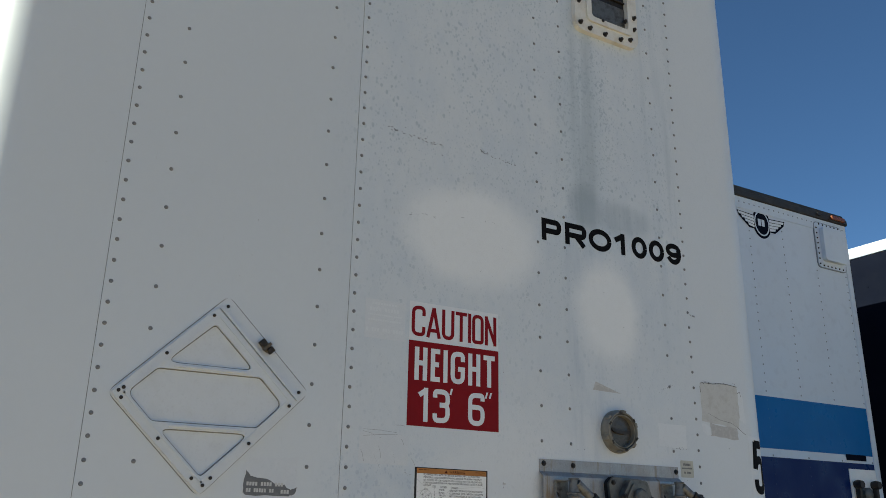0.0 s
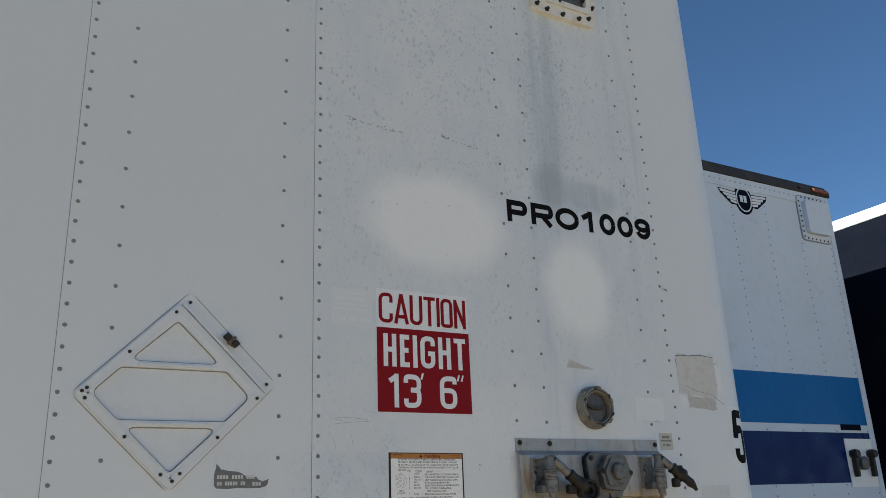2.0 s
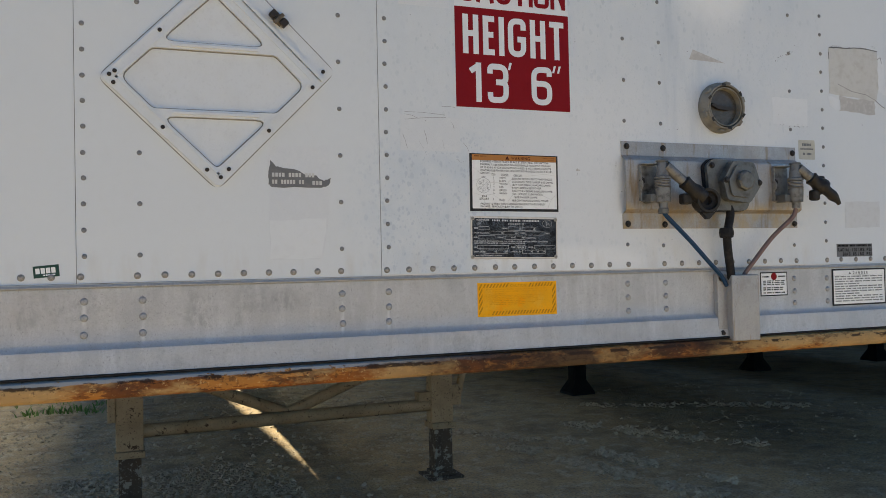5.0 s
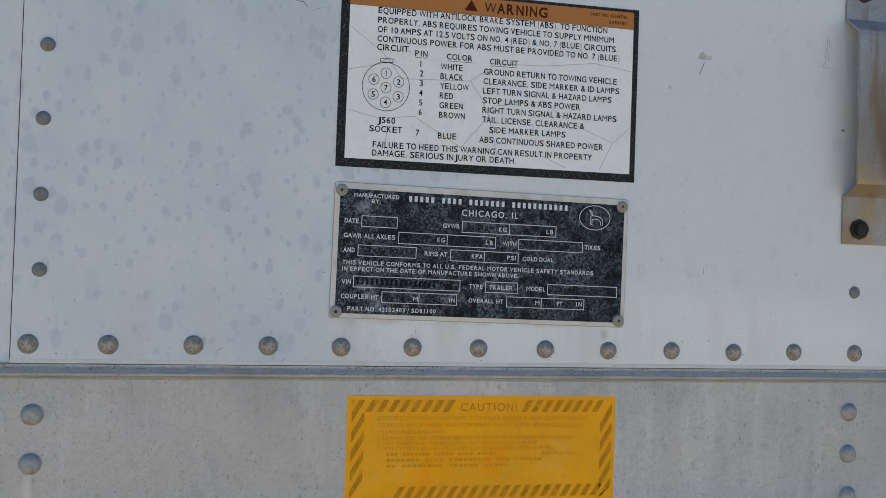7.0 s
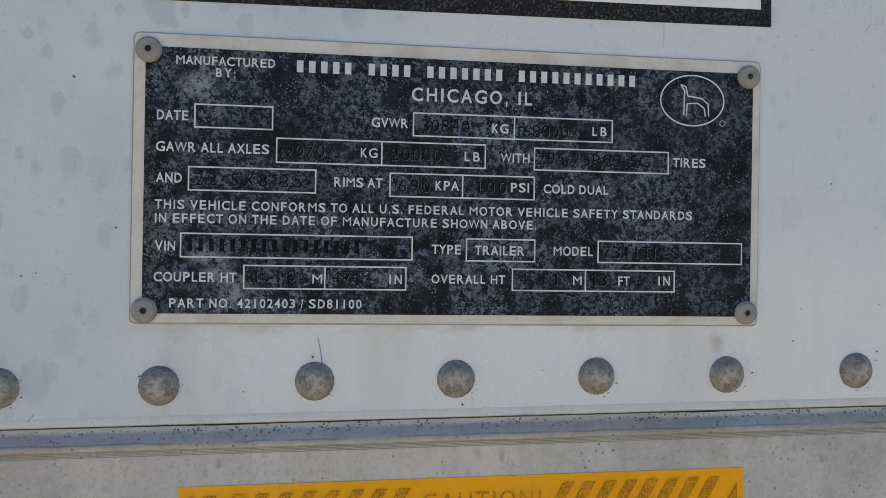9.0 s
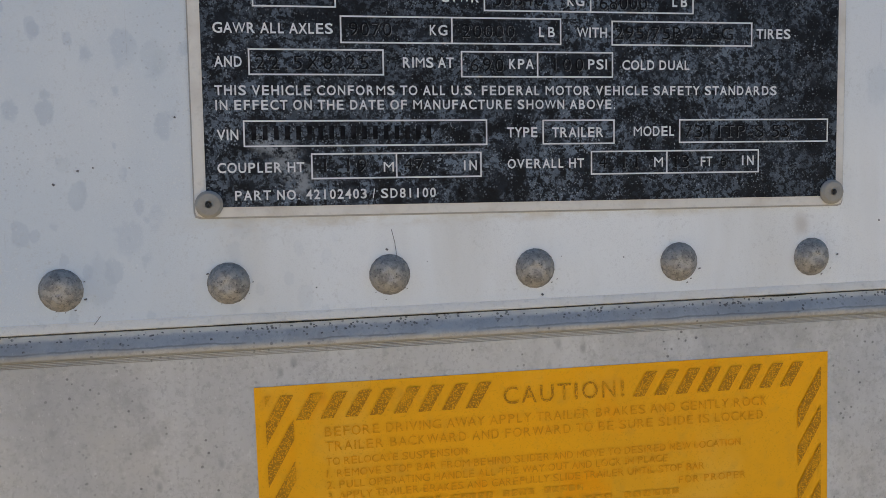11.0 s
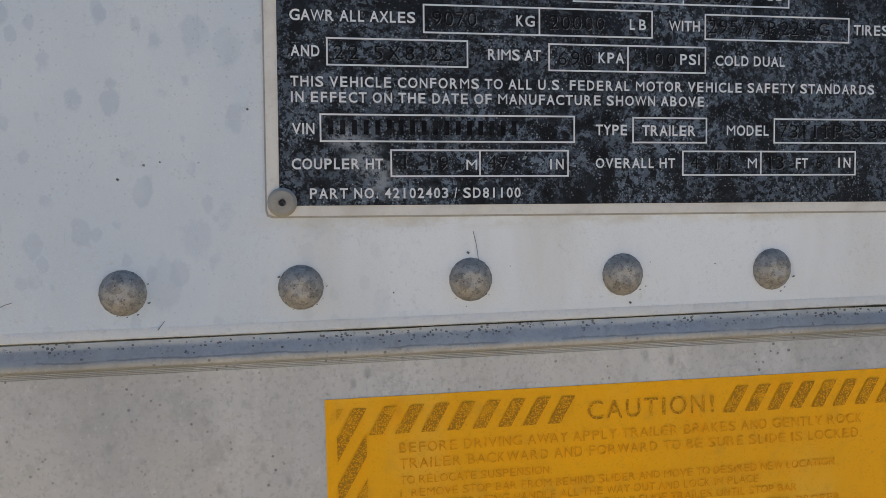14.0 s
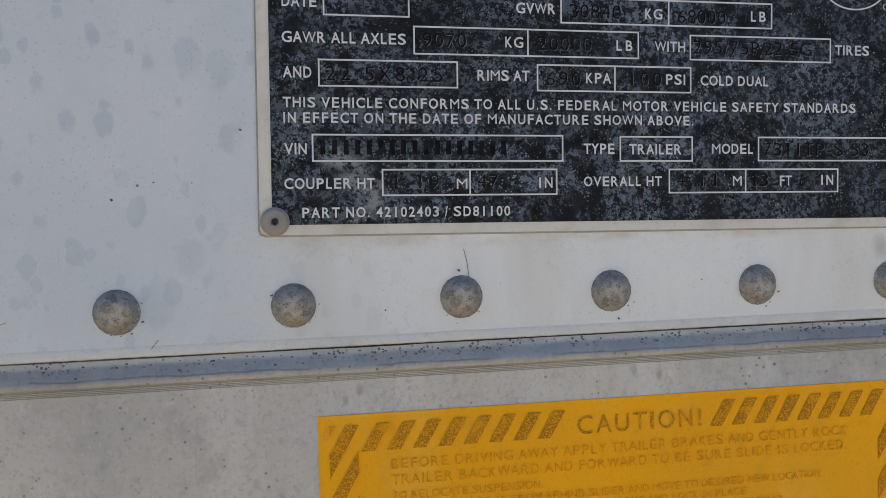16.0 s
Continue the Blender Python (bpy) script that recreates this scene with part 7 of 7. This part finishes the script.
    plug = part("connection_panel", slabbed(oblong(4.900, 5.225, 1.625, 1.985), (), y0 - 0.008, y0 - 0.0025), WHITE, root)
    part("plug_plate", slabbed(oblong(4.895, 5.135, 2.050, 2.094), (), y0 - 0.006, y0 - 0.002), NIGHT, root)
    for x in (4.955, 5.165):
        part("air_coupling", lathed([(0.03, 0), (0.035, 0.03), (0.028, 0.06), (0.0, 0.06)], pose(x, y0 - 0.0085, 1.87, 90, 0, 0), 14), BOLT, plug)
        part("coupling_arm", boxed(x - 0.015, x + 0.015, y0 - 0.05, y0 - 0.0085, 1.70, 1.85, 0.008), BOLT, plug)
    part("electric_socket", lathed([(0.05, 0), (0.05, 0.04), (0.035, 0.05), (0.0, 0.05)], pose(5.05, y0 - 0.0085, 1.80, 90, 0, 0), 18), ZINC, plug)
    leg_pair(root, (3.87,), 6.3)
    crate = part("tool_box", slab(bmesh.new(), [(3.85, 0.24), (4.58, 0.16), (4.58, 0.48), (3.85, 0.48)], (), 9.0, 9.5), ZINC, root, "grey underslung tool box with pale slats")
    for q in ((3.85, 4.58, 0.455, 0.475), (3.85, 3.875, 0.24, 0.455)):
        part("box_frame", boxed(q[0], q[1], 8.985, 8.999, q[2], q[3], 0.003), ZINC, crate)
    for k in range(4):
        part("slat", boxed(3.90, 4.48, 8.97, 8.999, 0.265 + k * 0.045, 0.283 + k * 0.045, 0.003), FAR_WHITE, crate)
    for k in range(6):
        part("bolt", BOLT_MESH, None, crate, at=pose(3.92 + k * 0.11, 8.999, 0.33))
    part("box_frame", boxed(4.50, 4.56, 8.96, 8.999, 0.17, 0.454, 0.004), BOLT, crate)
    part("box_hanger", boxed(3.88, 3.96, 9.1, 9.2, 0.48, 1.3), DARK_STEEL, crate)
    part("box_hanger", boxed(4.4, 4.5, 9.1, 9.2, 0.48, 1.3), DARK_STEEL, crate)
    return root


def leg_pair(root, xs, y):
    for x in xs:
        leg = part("landing_leg", boxed(x - 0.075, x + 0.075, y - 0.07, y + 0.07, 0.155, 1.28, 0.006), DARK_STEEL, root)
        bm = bmesh.new()
        lathe(bm, [(0.0, 0.0), (0.20, 0.0), (0.195, 0.03), (0.10, 0.16), (0.0, 0.16)], pose(x, y, 0, 0, 0, 45), 4)
        bmesh.ops.recalc_face_normals(bm, faces=bm.faces[:])
        part("foot", bm, DARK_STEEL, leg)


def tandem(root, x0, x1, y):
    """Two axles with twin tyres, and the flaps behind them, added to block light from the rear."""
    for k in range(2):
        at = y + k * 1.25
        part("axle", tube(bmesh.new(), [Vector((x0 + 0.15, at, 0.5)), Vector((x1 - 0.15, at, 0.5))], 0.065, 12), DARK_STEEL, root)
        for x in (x0 + 0.14, x0 + 0.46, x1 - 0.46, x1 - 0.14):
            wheel = part("wheel", lathed([(0.27, -0.12), (0.40, -0.135), (0.47, -0.125), (0.505, -0.09), (0.51, 0.0), (0.505, 0.09), (0.47, 0.125), (0.40, 0.135), (0.27, 0.12)], Matrix.Translation((x, at, 0.51)) @ pose(0, 0, 0, 0, 90, 0), 28), RUBBER, root)
            part("rim", lathed([(0.0, -0.05), (0.10, -0.05), (0.12, -0.02), (0.24, 0.02), (0.272, -0.11), (0.272, 0.11), (0.0, 0.06)], Matrix.Translation((x, at, 0.51)) @ pose(0, 0, 0, 0, 90, 0), 20), DARK_STEEL, wheel)
    part("bogie_frame", boxed(x0 + 0.75, x1 - 0.75, y - 0.8, y + 2.2, 0.72, 1.24, 0.01), DARK_STEEL, root)
    for a, c in ((x0 + 0.02, x0 + 0.62), (x1 - 0.62, x1 - 0.02)):
        part("mud_flap", boxed(a, c, y + 2.05, y + 2.062, 0.28, 1.24, 0.003), RUBBER, root)


tandem(trailer, LEFT, RIGHT, 13.4)
tandem(far_trailer(), 2.70, 5.29, 14.9)


def navy_trailer():
    x0, x1, y0 = 6.10, 8.69, 1.5
    root = thing("semi_trailer", (7.4, 9.5, 0.0), "dark navy semi-trailer with a white roof rail", "trailer", "parked trailers")
    side = part("side_wall", boxed(x0, x0 + 0.03, y0, y0 + 16, 0.98, 4.0), NIGHT, root)
    part("side_wall", boxed(x1 - 0.03, x1, y0, y0 + 16, 0.98, 4.0), NIGHT, root)
    part("front_wall", boxed(x0 + 0.031, x1 - 0.031, y0, y0 + 0.03, 0.98, 4.0), NIGHT, root)
    part("roof_rail", boxed(x0 - 0.012, x1 + 0.012, y0 - 0.01, y0 + 16, 4.001, 4.11, 0.012), FAR_WHITE, root, "white roof rail")
    part("underfloor", boxed(x0 + 0.04, x1 - 0.04, y0 + 0.04, y0 + 15.9, 1.28, 1.379), DARK_STEEL, root)
    dot = rivet_mesh("rivet", 0.007, 0.003, NIGHT)
    for k in range(9):
        for z in [1.7 + 0.2 * i for i in range(11)]:
            part("rivet", dot, None, side, at=pose(x0, y0 + 0.4 + k * 0.2, z, 0, 0, -90))
    leg_pair(root, (6.85, 8.95), 6.9)
    part("brace", boxed(6.85, 8.95, 6.94, 7.00, 0.62, 0.69, 0.004), DARK_STEEL, root)
    part("crank_shaft", tube(bmesh.new(), [Vector((8.95, 6.9, 0.54)), Vector((10.9, 6.9, 0.56))], 0.03, 8), DARK_STEEL, root)
    tandem(root, x0, x1, y0 + 12.6)


navy_trailer()


def plain_trailer(x0, y0, paint, label):
    x1 = x0 + 2.59
    root = thing("semi_trailer", (x0 + 1.3, y0 + 8, 0.0), label, "trailer", "parked trailers")
    part("body", boxed(x0, x1, y0, y0 + 16, 0.98, 4.05, 0.03), paint, root)
    part("roof_rail", boxed(x0 - 0.012, x1 + 0.012, y0 - 0.01, y0 + 16.01, 4.051, 4.11, 0.012), FAR_WHITE, root)
    leg_pair(root, (x0 + 0.5, x1 - 0.5), y0 + 3.2)
    tandem(root, x0, x1, y0 + 12.6)



# two hidden trailer bodies, added to keep light off the ground at right
plain_trailer(9.9, 1.6, NIGHT, "dark navy semi-trailer added further along the row to block light")
plain_trailer(13.7, 1.6, FAR_WHITE, "plain white semi-trailer added further along the row to block light")


def shading_trailer():
    # stays out of view; placed so its shadow bounds the sunlit ground strip
    root = thing("semi_trailer", (-6.65, 8.0, 0.0), "unseen white box semi-trailer added to shade the ground", "trailer", "parked trailers")
    turn = Matrix.Translation((-4.99, 4.0, 0)) @ pose(0, 0, 0, 0, 0, 3.2)
    part("body", box(bmesh.new(), -2.59, 0, -2.0, 10.0, 1.25, 4.11, 0.04, turn), FAR_WHITE, root)
    for y in (1.5,):
        for x in (-2.2, -0.4):
            part("landing_leg", box(bmesh.new(), x - 0.08, x + 0.08, y - 0.08, y + 0.08, 0.0, 1.25, 0.006, turn), DARK_STEEL, root)
    for y in (7.2, 8.5):
        for x in (-2.5, -0.65):
            part("wheel", lathed([(0, -0.28), (0.3, -0.28), (0.48, -0.25), (0.5, -0.2), (0.5, 0.2), (0.48, 0.25), (0.3, 0.28), (0, 0.28)], turn @ Matrix.Translation((x + 0.3, y, 0.5)) @ pose(0, 0, 0, 0, 90, 0), 24), RUBBER, root)


shading_trailer()


# ---- loose ground cover ----
def gravel():
    random.seed(5)
    verts, faces = [], []
    base = [(x, y, z) for x in (-0.8, 0.8) for y in (-0.7, 0.7) for z in (-0.5, 0.5)]
    tris = [(0, 1, 3, 2), (4, 6, 7, 5), (0, 4, 5, 1), (2, 3, 7, 6), (0, 2, 6, 4), (1, 5, 7, 3)]

    def stone(x, y, r):
        n = len(verts)
        turn = Euler((random.uniform(-0.7, 0.7), random.uniform(-0.7, 0.7), random.uniform(0, 6.28))).to_matrix()
        for corner in base:
            p = turn @ Vector([v * random.uniform(0.3, 1.2) for v in corner])
            verts.append((x + r * p.x, y + r * p.y, r * 0.22 + r * p.z * 0.8))
        faces.extend(tuple(i + n for i in t) for t in tris)

    for _ in range(9000):
        y = 2.2 + 9 * random.random() ** 1.6
        x = random.uniform(-2.6, 0.6 + 0.2 * y)
        dense = noise.noise(Vector((x * 0.9, y * 0.9, 3.0)))
        if random.random() < 0.55 + 0.6 * dense:
            stone(x, y, random.choice((0.007, 0.009, 0.012, 0.016, 0.022)))
    for _ in range(9000):
        x, y = random.uniform(-2.4, 0.3), random.uniform(2.1, 4.6)
        if noise.noise(Vector((x * 1.1, y * 1.1, 7.0))) > -0.15:
            stone(x, y, random.choice((0.006, 0.008, 0.010, 0.013, 0.016, 0.022)))
    for (xa, ya), (xb, yb), wide, count in (((2.05, 4.25), (2.62, 2.25), 0.05, 1300), ((2.5, 4.4), (3.0, 2.5), 0.04, 800), ((2.9, 4.9), (3.9, 3.3), 0.06, 700), ((1.7, 5.2), (2.3, 4.3), 0.05, 200), ((3.6, 5.6), (5.4, 4.6), 0.06, 350)):
        for _ in range(count):
            t = random.random()
            x, y = xa + (xb - xa) * t, ya + (yb - ya) * t
            bend = 0.16 * noise.noise(Vector((t * 3.0, xa, 1.0)))
            if noise.noise(Vector((t * 7.0, ya, 5.0))) > -0.12:
                stone(x + bend + random.gauss(0, wide), y + random.gauss(0, wide), random.choice((0.008, 0.012, 0.016, 0.022, 0.03)))
    for _ in range(1200):
        x, y = random.uniform(1.4, 6.0), random.uniform(2.2, 6.5)
        if noise.noise(Vector((x * 1.3, y * 1.3, 9.0))) > 0.0:
            stone(x, y, random.choice((0.005, 0.007, 0.010, 0.014)))
    data = bpy.data.meshes.new("gravel")
    data.from_pydata(verts, [], faces)
    data.materials.append(STONE)
    ob = new("gravel", data)
    tagged(ob, "loose grey and tan gravel scattered on the dirt", "gravel", kind="stuff")


def grass():
    random.seed(8)
    verts, faces = [], []

    def blade(x, y, h):
        n, a = len(verts), random.uniform(0, 6.28)
        w, lean = 0.006 + h * 0.05, random.uniform(0.4, 1.6) * h
        dx, dy = math.cos(a), math.sin(a)
        verts.extend([(x - dy * w, y + dx * w, 0), (x + dy * w, y - dx * w, 0), (x + dx * lean * 0.4 - dy * w * 0.7, y + dy * lean * 0.4 + dx * w * 0.7, h * 0.6), (x + dx * lean * 0.4 + dy * w * 0.7, y + dy * lean * 0.4 - dx * w * 0.7, h * 0.6), (x + dx * lean, y + dy * lean, h)])
        faces.extend([(n, n + 1, n + 3, n + 2), (n + 2, n + 3, n + 4)])

    for _ in range(30):
        cx, cy = random.uniform(-3.6, -0.9), random.uniform(8.6, 12.5)
        for _ in range(80):
            blade(cx + random.gauss(0, 0.22), cy + random.gauss(0, 0.22), random.uniform(0.010, 0.036))
    for _ in range(14):
        cx, cy = random.uniform(-2.6, -1.0), random.uniform(7.6, 9.6)
        for _ in range(26):
            blade(cx + random.gauss(0, 0.06), cy + random.gauss(0, 0.06), random.uniform(0.02, 0.09))
    for _ in range(7000):
        x, y = random.uniform(-7, 3), 12.4 + abs(random.gauss(0, 2.5))
        if noise.noise(Vector((x * 0.6, y * 0.4, 2.0))) > -0.1:
            blade(x, y, random.uniform(0.02, 0.06))
    for _ in range(16000):
        blade(random.uniform(20.5, 36), random.uniform(12, 30), random.uniform(0.08, 0.3))
    data = bpy.data.meshes.new("grass")
    data.from_pydata(verts, [], faces)
    data.materials.append(LEAF)
    tagged(new("grass", data), "sparse green and dry grass tufts in the gravel lot", "grass", kind="stuff")


gravel()
grass()
